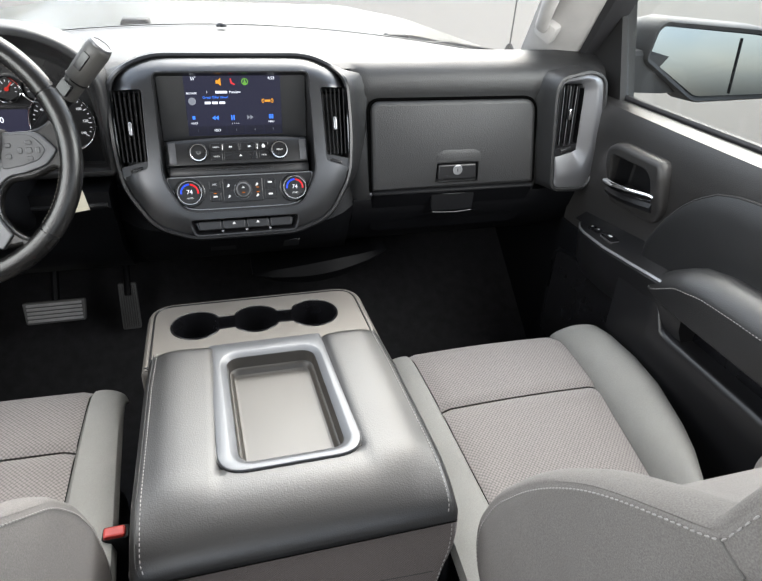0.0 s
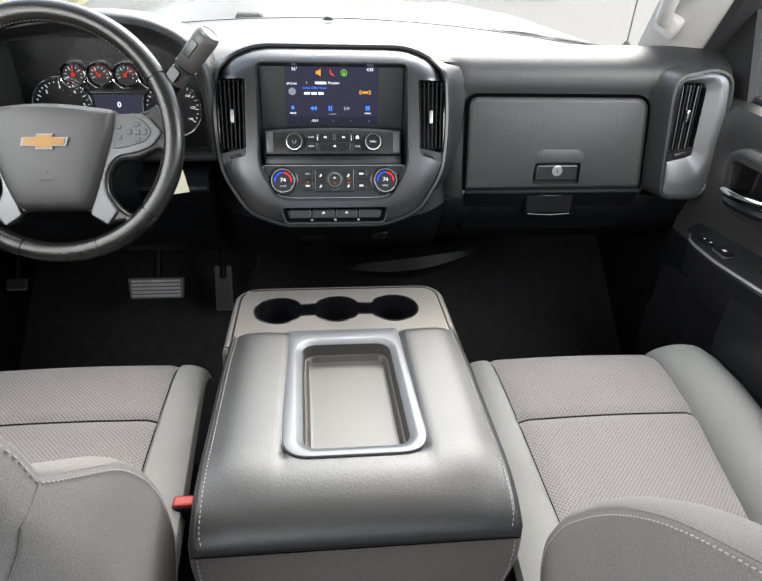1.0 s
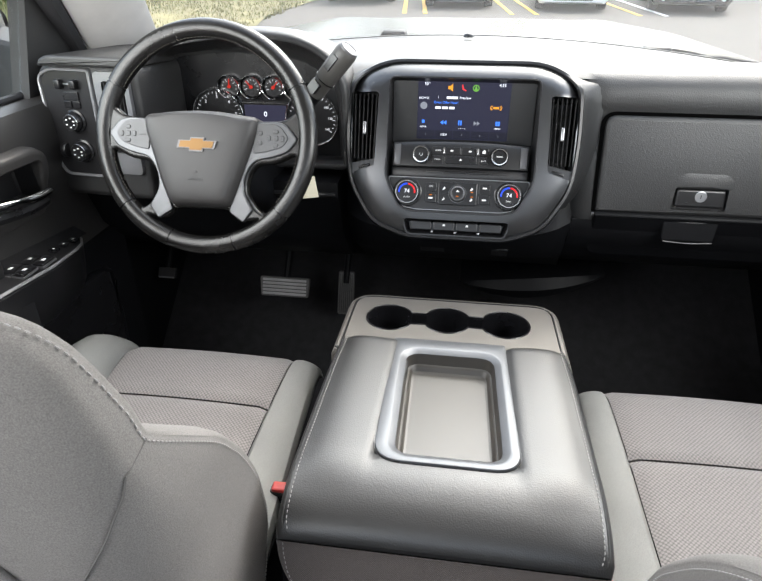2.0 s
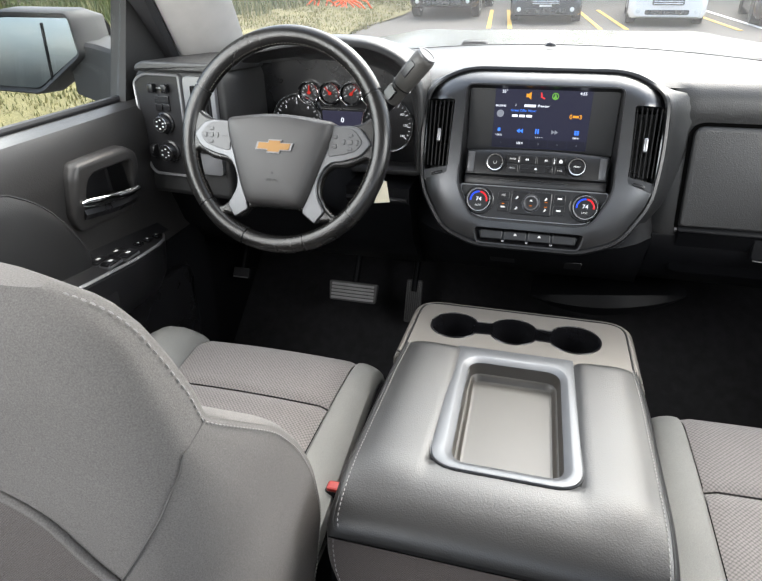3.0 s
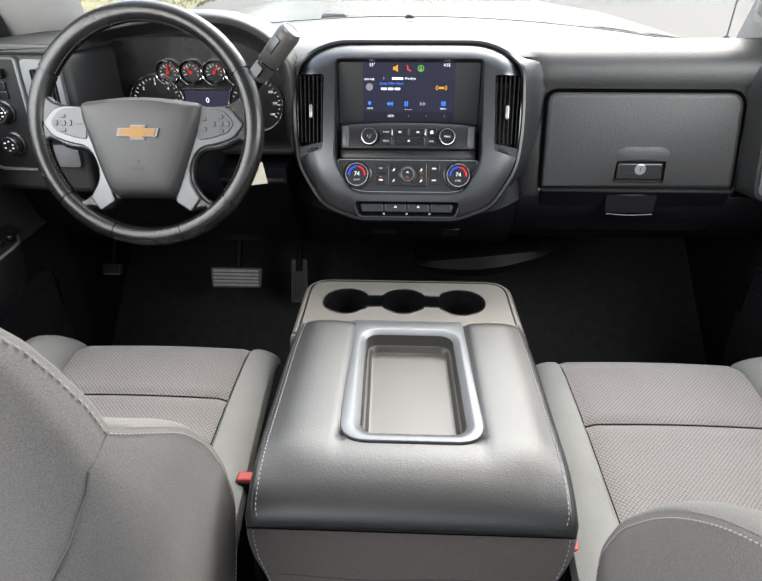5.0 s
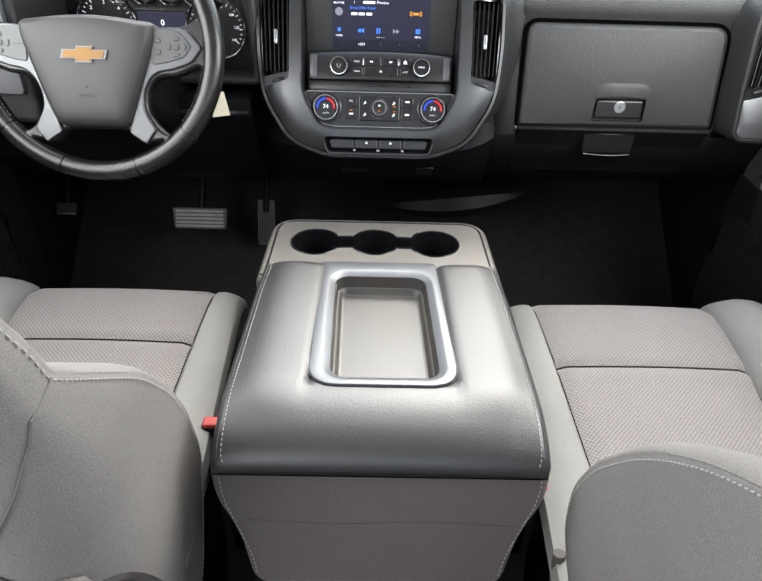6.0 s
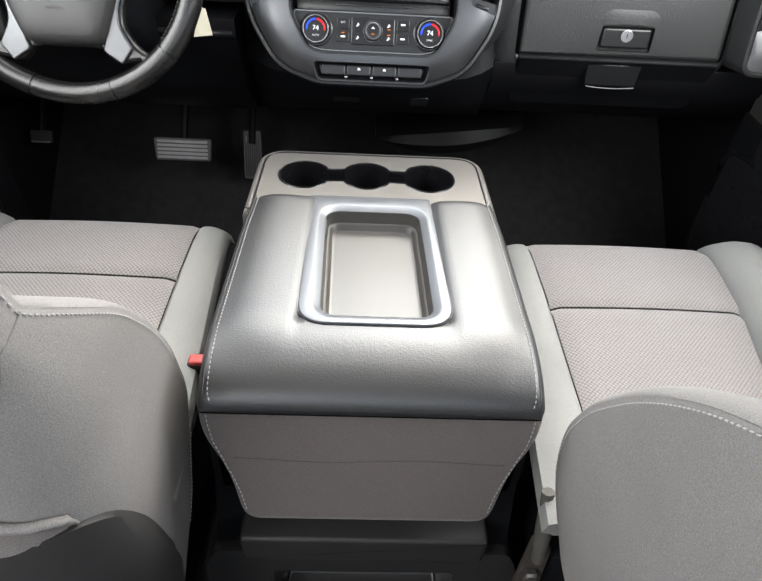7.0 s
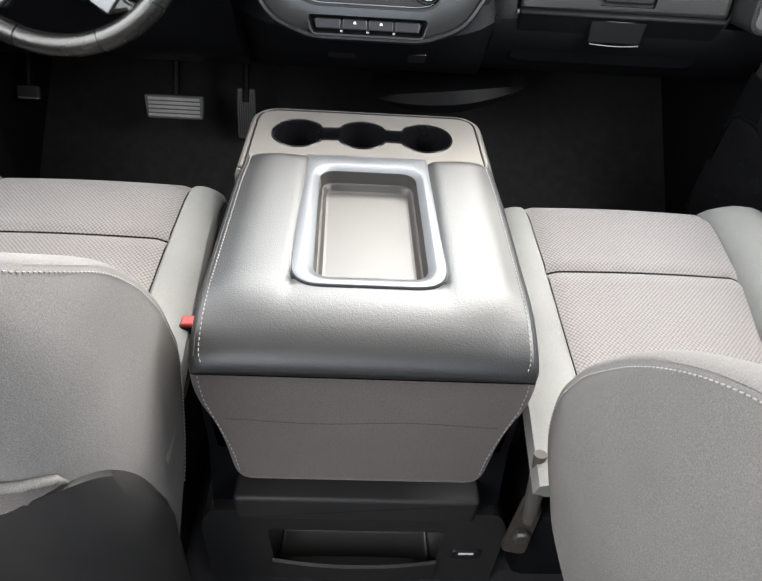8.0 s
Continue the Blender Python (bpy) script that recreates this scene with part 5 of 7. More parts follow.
v = loft(bm, [[(x, y, z) for x, y in inset(go, d)] for d, z in ((-0.0060, -0.012), (-0.0060, 0.0102), (0.002, 0.0102), (0.002, -0.012))], caps=False)
bmesh.ops.transform(bm, matrix=GLW, verts=v)
under(part("door_gap", bm, GAP, glove, "black ring painted as the shaded gap round the door"), glove)
bm = bmesh.new()
well(bm, notch, -0.008, 0.0150, GLW, 0.001)
under(part("latch_recess", bm, SMOOTH, glove), glove)
bm = bmesh.new()
brow = roundpoly([(-0.056, -0.0365), (0.062, -0.0365), (0.066, -0.016), (0.048, -0.002), (-0.042, -0.002), (-0.060, -0.016)], [0.003, 0.003, 0.010, 0.016, 0.016, 0.010], 6)
v = loft(bm, [[(lerp(x, 0.003, k), lerp(y, -0.030, k), z) for x, y in brow] for k, z in ((0.0, 0.010), (0.0, 0.0196), (0.10, 0.0208), (0.28, 0.0228), (0.50, 0.0240), (0.80, 0.0244))])
bmesh.ops.transform(bm, matrix=GLW, verts=v)
under(part("latch_brow", bm, VINYL, glove, angle=80), glove)
bm = bmesh.new()
prism(bm, roundpoly([(-0.043, -0.074), (0.049, -0.074), (0.048, -0.039), (-0.042, -0.039)], 0.005, 3), -0.006, 0.0205, GLW, 0.004, 3)
latch = under(part("latch", bm, SATIN, glove, "black pull latch"), glove)
bm = bmesh.new()
lathe(bm, [(0.0115, 0.018), (0.011, 0.0213), (0.009, 0.0218), (0.0085, 0.0208), (0.002, 0.0208)], GLW @ Matrix.Translation((0.003, -0.052, 0)), 32)
under(part("lock_cylinder", bm, SILVER, latch, "silver key lock"), dash)
bm = bmesh.new()
box(bm, (0.003, -0.052, 0.0211), (0.0015, 0.007, 0.001), m=GLW)
under(part("key_slot", bm, SMOOTH, latch), dash)
go2 = roundpoly([(-0.185, -0.235), (0.20, -0.235), (0.196, -0.104), (-0.190, -0.104)], [0.03, 0.03, 0.004, 0.004], 5)
bm = bmesh.new()
prism(bm, go2, -0.03, 0.003, axes((0.465, 0.722, 0.76), (1, 0, 0), (0, -0.50, 1)), 0.006, 3)
under(part("lower_door", bm, PLASTIC, glove, "matt black lower door"), glove)
for x0, x1 in ((-0.194, -0.058), (0.056, 0.192)):
    bm = bmesh.new()
    tube(bm, [GLW @ Vector((x, -0.0985 - 0.002 * (x > 0), 0.009)) for x in np.linspace(x0, x1, 6)], 0.0042, 10)
    under(part("hinge_bar", bm, BARGREY, glove, "satin grey edge bar"), glove)
bm = bmesh.new()
prism(bm, roundpoly([(-0.052, -0.146), (0.048, -0.146), (0.052, -0.102), (-0.054, -0.102)], 0.006, 4), 0.0, 0.013, GLW, 0.003, 3)
under(part("lower_latch", bm, PLASTIC, glove), glove)
for y, w in ((-0.1035, 0.052), (-0.1465, 0.048)):
    bm = bmesh.new()
    tube(bm, [GLW @ Vector((x, y - 0.003 * math.cos(x / w * 1.5), 0.0125)) for x in np.linspace(-w, w - 0.002, 9)], 0.0013, 6)
    under(part("latch_edge", bm, PODGREY, glove, "thin bright latch edge"), glove)

# ---- outer vents ----
PV = axes((-0.027, 0.702, 0.0), (1, 0, 0.0), (0, 0.06, 1))
endr = thing("air_vent", "slatted corner air vent in a wide silver frame", "air vent", (0.75, 0.76, 0.8))
vo = roundpoly([(0.722, 0.668), (0.806, 0.664), (0.832, 0.74), (0.805, 0.905), (0.770, 0.918), (0.700, 0.903), (0.699, 0.865), (0.713, 0.735)], [0.02, 0.02, 0.03, 0.03, 0.02, 0.02, 0.02, 0.02], 5)
vi = roundpoly([(0.716, 0.735), (0.772, 0.750), (0.766, 0.893), (0.704, 0.893)], 0.006, 4)
vb = roundpoly([(0.721, 0.737), (0.766, 0.749), (0.772, 0.758), (0.768, 0.880), (0.760, 0.894), (0.712, 0.894), (0.704, 0.882), (0.7145, 0.748)], 0.004, 5)
bm = bmesh.new()
rings = [[(x, y, -0.03) for x, y in vo], [(x, y, -0.002) for x, y in vo], [(x, y, 0.0005) for x, y in inset(vo, 0.002)]]
for k, z in ((0.30, 0.0035), (0.42, 0.0030), (0.55, 0.0005), (0.97, -0.0125), (1.0, -0.030)):
    rings.append([(lerp(a[0], b[0], k), lerp(a[1], b[1], k), z) for a, b in zip(vo, vb)])
v = loft(bm, rings, caps=False)
bmesh.ops.transform(bm, matrix=PV, verts=v)
under(part("vent_frame", bm, VENTSILVER, endr, "wide satin silver frame", angle=25), endr)
bm = bmesh.new()
v = loft(bm, [[(x - fl * smooth((0.775 - x) / 0.06), y, z) for x, y in inset(vo, d)] for d, z, fl in ((-0.010, -0.075, 0.022), (-0.010, -0.060, 0.019), (-0.010, -0.044, 0.011), (-0.010, -0.026, 0.004), (-0.010, -0.004, 0.0), (-0.007, 0.003, 0.0), (-0.002, 0.004, 0.0), (0.001, 0.0, 0.0))], caps=False)
bmesh.ops.transform(bm, matrix=PV, verts=v)
under(part("vent_housing", bm, VINYL, endr), endr)
bm = bmesh.new()
well(bm, vi, -0.06, -0.010, PV)
under(part("vent_box", bm, SMOOTH, endr), endr)
slats(endr, (0.717, 0.706), (0.768, 0.763), PV @ Matrix.Translation((0, 0, -0.010)), 4, 0.02, 0.757, 0.891, SATIN)
for k in range(3):
    bm = bmesh.new()
    u0, u1 = 0.728 + 0.013 * k, 0.7185 + 0.0155 * k
    tube(bm, [PV @ Vector((lerp(u0, u1, q / 4), lerp(0.762, 0.889, q / 4), -0.0115)) for q in range(5)], 0.0007, 6)
    under(part("slat_edge", bm, SILVER, endr, "thin bright slat edge"), endr)
bm = bmesh.new()
box(bm, (0.738, 0.832, -0.006), (0.006, 0.024, 0.010), 0.002, PV, 3)
under(part("vent_tab", bm, CHROME, endr, "chrome direction tab"), endr)
bm = bmesh.new()
v = loft(bm, [[(x, y, z) for x, y in ((0.717, 0.737), (0.771, 0.752), (0.769, 0.767), (0.714, 0.754))] for z in (-0.03, -0.0075)])
bmesh.ops.transform(bm, matrix=PV, verts=v)
under(part("vent_foot", bm, SATIN, endr), endr)
bm = bmesh.new()
box(bm, (0, 0, 0), (0.026, 0.006, 0.006), 0.0015, PV @ Matrix.Translation((0.744, 0.754, -0.006)) @ pose(0, 0, 0, 0, 0, 15))
under(part("thumb_wheel", bm, STACKSILVER, endr), endr)

# ---- driver's end panel ----
LP = axes((0.0, 0.655, 0.0), (1, -0.10, 0), (0, 0.05, 1))
LP = Matrix.Translation((0, -0.115, -0.04)) @ LP
panel = thing("light_switch_panel", "dark panel with two dials in a thin silver frame", "switch panel", (-0.72, 0.65, 0.85))
# housing behind panel and vent
bm = bmesh.new()
ho = roundpoly([(-0.815, 0.735), (-0.60, 0.735), (-0.60, 0.995), (-0.782, 0.995), (-0.814, 0.972)], [0.02, 0.02, 0.03, 0.02, 0.02], 5)
prism(bm, ho, -0.25, -0.012, LP, 0.012, 3)
under(part("panel_housing", bm, VINYL, panel), panel)
bm = bmesh.new()
prism(bm, roundpoly([(-0.792, 0.984), (-0.60, 0.986), (-0.60, 1.004), (-0.770, 1.004), (-0.788, 0.996)], [0.003, 0.003, 0.006, 0.010, 0.006], 4), -0.25, 0.004, LP, 0.005, 3)
under(part("panel_cap", bm, VINYL, panel), panel)
lo = roundpoly([(-0.785, 0.778), (-0.700, 0.778), (-0.690, 0.79), (-0.690, 0.982), (-0.775, 0.982), (-0.806, 0.968), (-0.800, 0.80)], [0.014, 0.014, 0.012, 0.008, 0.01, 0.02, 0.03], 5)
li = inset(lo, 0.006)
bm = bmesh.new()
v = loft(bm, [[(x, y, z) for x, y in inset(lo, d)] for d, z in ((0, -0.012), (0.0005, -0.004), (0.002, -0.002), (0.005, -0.003), (0.006, -0.008))], caps=False)
bmesh.ops.transform(bm, matrix=LP, verts=v)
under(part("panel_frame", bm, SILVER, panel, "thin satin silver frame"), panel)
bm = bmesh.new()
prism(bm, li, -0.012, -0.006, LP)
under(part("panel_face", bm, SATIN, panel), panel)
for k, (x, z, r) in enumerate(((-0.7395, 0.886, 0.0185), (-0.7365, 0.829, 0.0195))):
    m = LP @ Matrix.Translation((x, z, -0.006))
    bm = bmesh.new()
    lathe(bm, [(r + 0.003, 0), (r + 0.003, 0.003), (r, 0.005), (r - 0.002, 0.016), (r - 0.004, 0.018), (0.004, 0.018)], m, 36)
    kn = under(part("rotary_knob", bm, SMOOTH, panel, "ribbed black rotary knob"), panel)
    bm = bmesh.new()
    lathe(bm, [(r - 0.003, 0.0168), (r - 0.004, 0.0185), (r - 0.0055, 0.0185)], m, 36, True)
    under(part("knob_ring", bm, RINGCHROME, kn), panel)
    for a in np.linspace(0.3, 5.8, 6):
        bm = bmesh.new()
        box(bm, (0.0085 * math.cos(a), 0.0085 * math.sin(a), 0.0184), (0.0035, 0.0022, 0.0008), m=m)
        under(part("knob_mark", bm, WHITEMARK, kn, smooth=False), panel)
for x in (-0.757, -0.725):
    bm = bmesh.new()
    box(bm, (x, 0.9535, -0.001), (0.013, 0.017, 0.014), 0.003, LP, 3)
    under(part("toggle_switch", bm, SMOOTH, panel, "small black toggle"), panel)
bm = bmesh.new()
box(bm, (-0.741, 0.9535, -0.004), (0.018, 0.0016, 0.003), 0.0005, LP)
under(part("toggle_link", bm, SILVER, panel), panel)
for x, z, w, h in ((-0.7385, 0.932, 0.033, 0.015), (-0.7475, 0.9165, 0.0155, 0.0135), (-0.7295, 0.9165, 0.0155, 0.0135)):
    bm = bmesh.new()
    prism(bm, rrect(w, h, 0.002, 3, x, z), -0.008, -0.002, LP, 0.001)
    under(part("push_button", bm, SMOOTH, panel), panel)
bm = bmesh.new()
lathe(bm, [(0.0135, -0.005), (0.014, -0.004), (0.014, 0.004), (0.0135, 0.005)], LP @ Matrix.Translation((-0.7735, 0.829, -0.004)) @ pose(0, 0, 0, 0, 90, 0), 28)
under(part("dimmer_wheel", bm, SATIN, panel, "ribbed dimmer wheel"), panel)
lvent = thing("air_vent", "slatted air vent beside the light switches", "air vent", (-0.655, 0.65, 0.88))
lvo = roundpoly([(-0.683, 0.79), (-0.612, 0.79), (-0.612, 0.978), (-0.683, 0.978)], 0.010, 4)
lvi = roundpoly([(-0.668, 0.83), (-0.622, 0.83), (-0.622, 0.962), (-0.668, 0.962)], 0.006, 3)
bm = bmesh.new()
holed(bm, lvo, [lvi], -0.013, -0.003, LP)
under(part("vent_frame", bm, VENTSILVER, lvent, "satin silver frame"), lvent)
bm = bmesh.new()
well(bm, lvi, -0.0118, -0.004, LP)
under(part("vent_box", bm, SMOOTH, lvent), lvent)
slats(lvent, (-0.667, -0.667), (-0.623, -0.623), LP, 5, 0.009, 0.832, 0.960, SATIN)

# knee panel below the driver's dash
bm = bmesh.new()
rings = []
for x in np.linspace(-0.82, -0.235, 15):
    rings.append([(x, 0.70, 0.73), (x, 0.700, 0.70), (x, 0.712, 0.69), (x, 0.745, 0.60), (x, 0.80, 0.54), (x, 0.85, 0.50), (x, 0.95, 0.50), (x, 0.95, 0.73)])
loft(bm, rings)
under(part("knee_panel", bm, PLASTIC, dash), dash)
bm = bmesh.new()
tube(bm, [(x, 0.700, 0.706) for x in np.linspace(-0.80, -0.24, 8)], 0.0045, 8)
under(part("knee_panel_edge", bm, SATIN, dash), dash)

bm = bmesh.new()
box(bm, (-0.52, 0.845, 0.80), (0.60, 0.05, 0.22), 0.01)
under(part("cluster_backing", bm, PLASTIC, dash), dash)

# ---- instrument cluster ----
cluster = thing("instrument_cluster", "instrument cluster with chrome-ringed gauges under a dark hood", "instrument cluster", (-0.43, 0.8, 0.86))
HO = roundpoly([(-0.640, 0.75), (-0.243, 0.75), (-0.245, 0.850), (-0.258, 0.905), (-0.310, 0.940), (-0.383, 0.950), (-0.48, 0.954), (-0.582, 0.942), (-0.623, 0.887), (-0.640, 0.833)], [0.01, 0.01, 0.03, 0.03, 0.03, 0.03, 0.03, 0.020, 0.02, 0.02], 5)
BROW = roundpoly([(-0.628, 0.75), (-0.222, 0.75), (-0.222, 0.915), (-0.256, 0.962), (-0.312, 0.988), (-0.393, 0.995), (-0.48, 0.990), (-0.572, 0.974), (-0.614, 0.936), (-0.630, 0.88)], [0.01, 0.01, 0.03, 0.03, 0.04, 0.04, 0.04, 0.03, 0.03, 0.02], 5)


def hood_ring(d, y, dz=0.0, t=1.0):
    return [(lerp(a[0], b[0], t), y, lerp(a[1], b[1], t) + dz) for a, b in zip(HO, inset(BROW, d))]


bm = bmesh.new()
loft(bm, [hood_ring(0.0, 0.815, 0, 0.0), hood_ring(0.0, 0.797, 0, 0.0), hood_ring(0.0, 0.7955, 0.002, 0.10), hood_ring(0.012, 0.775, 0, 0.62), hood_ring(0.010, 0.755, 0, 0.86), hood_ring(0.009, 0.742), hood_ring(0.006, 0.736), hood_ring(0.0, 0.735), hood_ring(-0.005, 0.739), hood_ring(-0.008, 0.750), hood_ring(-0.009, 0.775, -0.001), hood_ring(-0.011, 0.82, -0.006), hood_ring(-0.014, 0.88, -0.020), hood_ring(-0.014, 0.97, -0.050)], caps=False)
under(part("cluster_hood", bm, HOODVINYL, cluster, "dark grained hood", angle=50), cluster)
bm = bmesh.new()
prism(bm, inset(HO, -0.002), -0.02, 0.0, axes((0, 0.812, 0), (1, 0, 0), (0, 0, 1)))
under(part("cluster_face", bm, SMOOTH, cluster), cluster)
NEEDLE = glow("needle_red", (0.9, 0.05, 0.03), 0.12)
DIALMARK = glow("dial_white", (0.6, 0.62, 0.65), 0.28)
CF = axes((0, 0.810, 0), (1, 0, 0), (0, 0, 1))


def gauge(x, z, r, nums, a0, a1, needle, big):
    m = CF @ Matrix.Translation((x, z, 0))
    bm = bmesh.new()
    if big:
        lathe(bm, [(r, 0), (r, 0.010), (r - 0.0012, 0.0115), (r - 0.0026, 0.010), (r - 0.003, 0.003)], m, 48, True)
    else:
        oct_ = roundpoly([(r * 1.06 * math.cos(radians(22.5 + 45 * q)), r * 1.06 * math.sin(radians(22.5 + 45 * q))) for q in range(8)], 0.007, 4)
        loft(bm, [[tuple(m @ Vector((px_, py_, pz_))) for px_, py_ in inset(oct_, dd)] for dd, pz_ in ((0.0, 0.0), (0.0, 0.010), (0.0009, 0.0115), (0.0021, 0.0105), (0.0026, 0.003))], caps=False)
    g = under(part("gauge_bezel", bm, CHROME, cluster, "chrome gauge ring"), cluster)
    bm = bmesh.new()
    lathe(bm, [(r - 0.002, 0), (r - 0.004, 0.003), (0.002, 0.003)], m, 40 if big else 8)
    under(part("gauge_face", bm, SATIN, g), cluster)
    n = 25 if big else 9
    for k in range(n):
        a = lerp(a0, a1, k / (n - 1))
        ln = 0.006 if k % 3 == 0 else 0.003
        bm = bmesh.new()
        box(bm, (r - 0.008 - ln / 2, 0, 0.0035), (ln, 0.0009, 0.0006), m=m @ pose(0, 0, 0, 0, 0, math.degrees(a)))
        under(part("tick", bm, DIALMARK, g, smooth=False), cluster)
    for k, s in enumerate(nums):
        a = lerp(a0, a1, k / max(1, len(nums) - 1))
        word(s, 0.0085 if len(s) < 2 else 0.0065, m @ Matrix.Translation(((r - 0.0185) * math.cos(a), (r - 0.0185) * math.sin(a), 0.0036)), DIALMARK, cluster, "numeral")
    bm = bmesh.new()
    box(bm, ((r - 0.008) / 2, 0, 0.006), (r - 0.008, 0.0016 if big else 0.0024, 0.001), 0.0004, m=m @ pose(0, 0, 0, 0, 0, math.degrees(needle)))
    lathe(bm, [(0.0035 if not big else 0.006, 0.004), (0.003 if not big else 0.005, 0.008)], m, 16)
    under(part("needle", bm, NEEDLE, g), cluster)


gauge(-0.504, 0.828, 0.056, ["0", "1", "2", "3", "4", "5", "6"], radians(215), radians(-35), radians(-25), True)
gauge(-0.305, 0.828, 0.056, ["0", "20", "40", "60", "80", "100", "120", "140"], radians(215), radians(-35), radians(215), True)
for x, nd in ((-0.474, 1.5), (-0.428, 2.25), (-0.382, 0.85), (-0.336, 1.2)):
    gauge(x, 0.887, 0.0235, [], radians(200), radians(-20), nd, False)
bm = bmesh.new()
prism(bm, rrect(0.098, 0.050, 0.003, 3, -0.402, 0.832), 0.0, 0.006, CF, 0.001)
info = under(part("info_display", bm, SMOOTH, cluster), cluster)
bm = bmesh.new()
prism(bm, rrect(0.088, 0.041, 0.002, 3, -0.402, 0.832), 0.006, 0.0066, CF)
under(part("lit_panel", bm, glow("cluster_blue", (0.07, 0.07, 0.13), 0.09), info, "dim blue lit panel"), cluster)
word("0", 0.014, CF @ Matrix.Translation((-0.402, 0.834, 0.0072)), S_WHITE, cluster, "numeral")

# ---- steering column, stalk and shift lever ----
column = thing("steering_column", "black plastic steering column shroud", "steering column", (-0.437, 0.70, 0.78))
bm = bmesh.new()
CA = axes((-0.437, 0.60, 0.815), (1, 0, 0), (0, 0.39, 0.92))
loft(bm, [[(CA @ Vector((x, y, z))) for x, y in rrect(w, h, 0.03, 5, 0, cy)] for z, w, h, cy in ((0.03, 0.09, 0.10, 0), (0.0, 0.12, 0.13, -0.005), (-0.08, 0.14, 0.15, -0.01), (-0.22, 0.15, 0.17, -0.02))])
under(part("shroud", bm, PLASTIC, column), column)
lever = thing("shift_lever", "grey-black column shift lever", "shift lever", (-0.30, 0.70, 0.86))
A, B, C = Vector((-0.345, 0.705, 0.815)), Vector((-0.262, 0.668, 0.908)), Vector((-0.196, 0.655, 0.983))
bm = bmesh.new()
d1 = (B - A)
tube(bm, [A, A + d1 * 0.4, A + d1 * 0.8, B], [0.012, 0.012, 0.013, 0.015], 14)
under(part("stalk", bm, PLASTIC, lever), lever)
bm = bmesh.new()
d = C - B
tube(bm, [B - d * 0.02, B, B + d * 0.25, B + d * 0.3, B + d * 0.34, B + d * 0.6, B + d * 0.9, C - d * 0.03, C], [0.014, 0.0165, 0.0165, 0.0165, 0.0182, 0.0192, 0.0195, 0.0185, 0.016], 20)
under(part("grip", bm, LEVERGREY, lever), lever)
bm = bmesh.new()
lathe(bm, [(0.0172, -0.002), (0.0172, 0.0016), (0.0160, 0.0030), (0.0140, 0.0030), (0.0132, 0.0018), (0.002, 0.0018)], axes(C, d.cross(Vector((0, -0.8, 0.6))), d.cross(d.cross(Vector((0, -0.8, 0.6))))), 28)
under(part("end_cap", bm, BARGREY, lever, "satin grey end cap"), lever)
bm = bmesh.new()
tube(bm, [B + d * 0.315, B + d * 0.332], [0.0188, 0.0188], 24)
under(part("collar_groove", bm, SMOOTH, lever), lever)
g = axes(B + d * 0.68, d.cross(Vector((0, -0.8, 0.6))), d)
bm = bmesh.new()
prism(bm, rrect(0.013, 0.030, 0.002, 3), 0.014, 0.0205, g, 0.001)
under(part("release_button", bm, SMOOTH, lever), lever)
bm = bmesh.new()
prism(bm, rrect(0.020, 0.022, 0.003, 3), 0.008, 0.0185, axes(B + d * 0.15, d.cross(Vector((0, -0.8, 0.6))), d), 0.001)
under(part("toggle", bm, SMOOTH, lever), lever)
tag_ = thing("key_tag", "small cream paper tag hanging from the ignition", "tag", (-0.272, 0.64, 0.757))
bm = bmesh.new()
prism(bm, [(-0.018, -0.042), (0.012, -0.040), (0.006, 0.0), (-0.002, 0.0)], 0, 0.0008, axes((-0.272, 0.645, 0.762), (1, 0.2, 0), (0, 0.1, 1)))
under(part("card", bm, mat("cream_card", (0.62, 0.58, 0.45), 0.8), tag_), tag_)
bm = bmesh.new()
tube(bm, [(-0.271, 0.645, 0.760), (-0.275, 0.66, 0.775), (-0.285, 0.68, 0.785)], 0.0008, 6)
under(part("string", bm, WHITEMARK, tag_), tag_)

# ---- steering wheel ----
WC = (-0.434, 0.567, 0.848)
WH = axes(WC, (1, 0, 0), (0, 0.39, 0.92))
wheel = thing("steering_wheel", "black leather steering wheel with silver spoke trim", "steering wheel", WC)
WLEATHER = mat("wheel_leather", (0.0075, 0.0073, 0.0072), 0.26, bump=0.3, bump_scale=900, kind="leather", vary=0.25, scale=14, spec=0.5)
bm = bmesh.new()


def rim_arc(bm, a0, a1, n, r=0.0165, R=0.181):
    pts = [WH @ Vector((R * math.cos(a), R * math.sin(a), 0)) for a in np.linspace(a0, a1, n)]
    tube(bm, pts, r, 16)


for a0, a1 in ((-40, 28), (29, 151), (152, 220), (221, 251), (252, 288), (289, 319)):
    bm = bmesh.new()
    rim_arc(bm, radians(a0), radians(a1), max(8, int((a1 - a0) / 3)), 0.0165 if a0 not in (252,) else 0.0158)
    under(part("rim", bm, WLEATHER, wheel, "worn black leather rim section"), wheel)
bm = bmesh.new()
rim_arc(bm, 0, 2 * math.pi, 90, 0.0150)
under(part("rim_core", bm, SMOOTH, wheel), wheel)
for a0, a1 in ((33, 150), (-38, -5), (185, 218)):
    bm = bmesh.new()
    ring = [WH @ Vector((0.1655 * math.cos(radians(a)), 0.1655 * math.sin(radians(a)), 0.006)) for a in np.linspace(a0, a1, 60)]
    stitches(bm, ring, 0.006, 0.0007)
    under(part("rim_stitching", bm, RIMTHREAD, wheel), wheel)
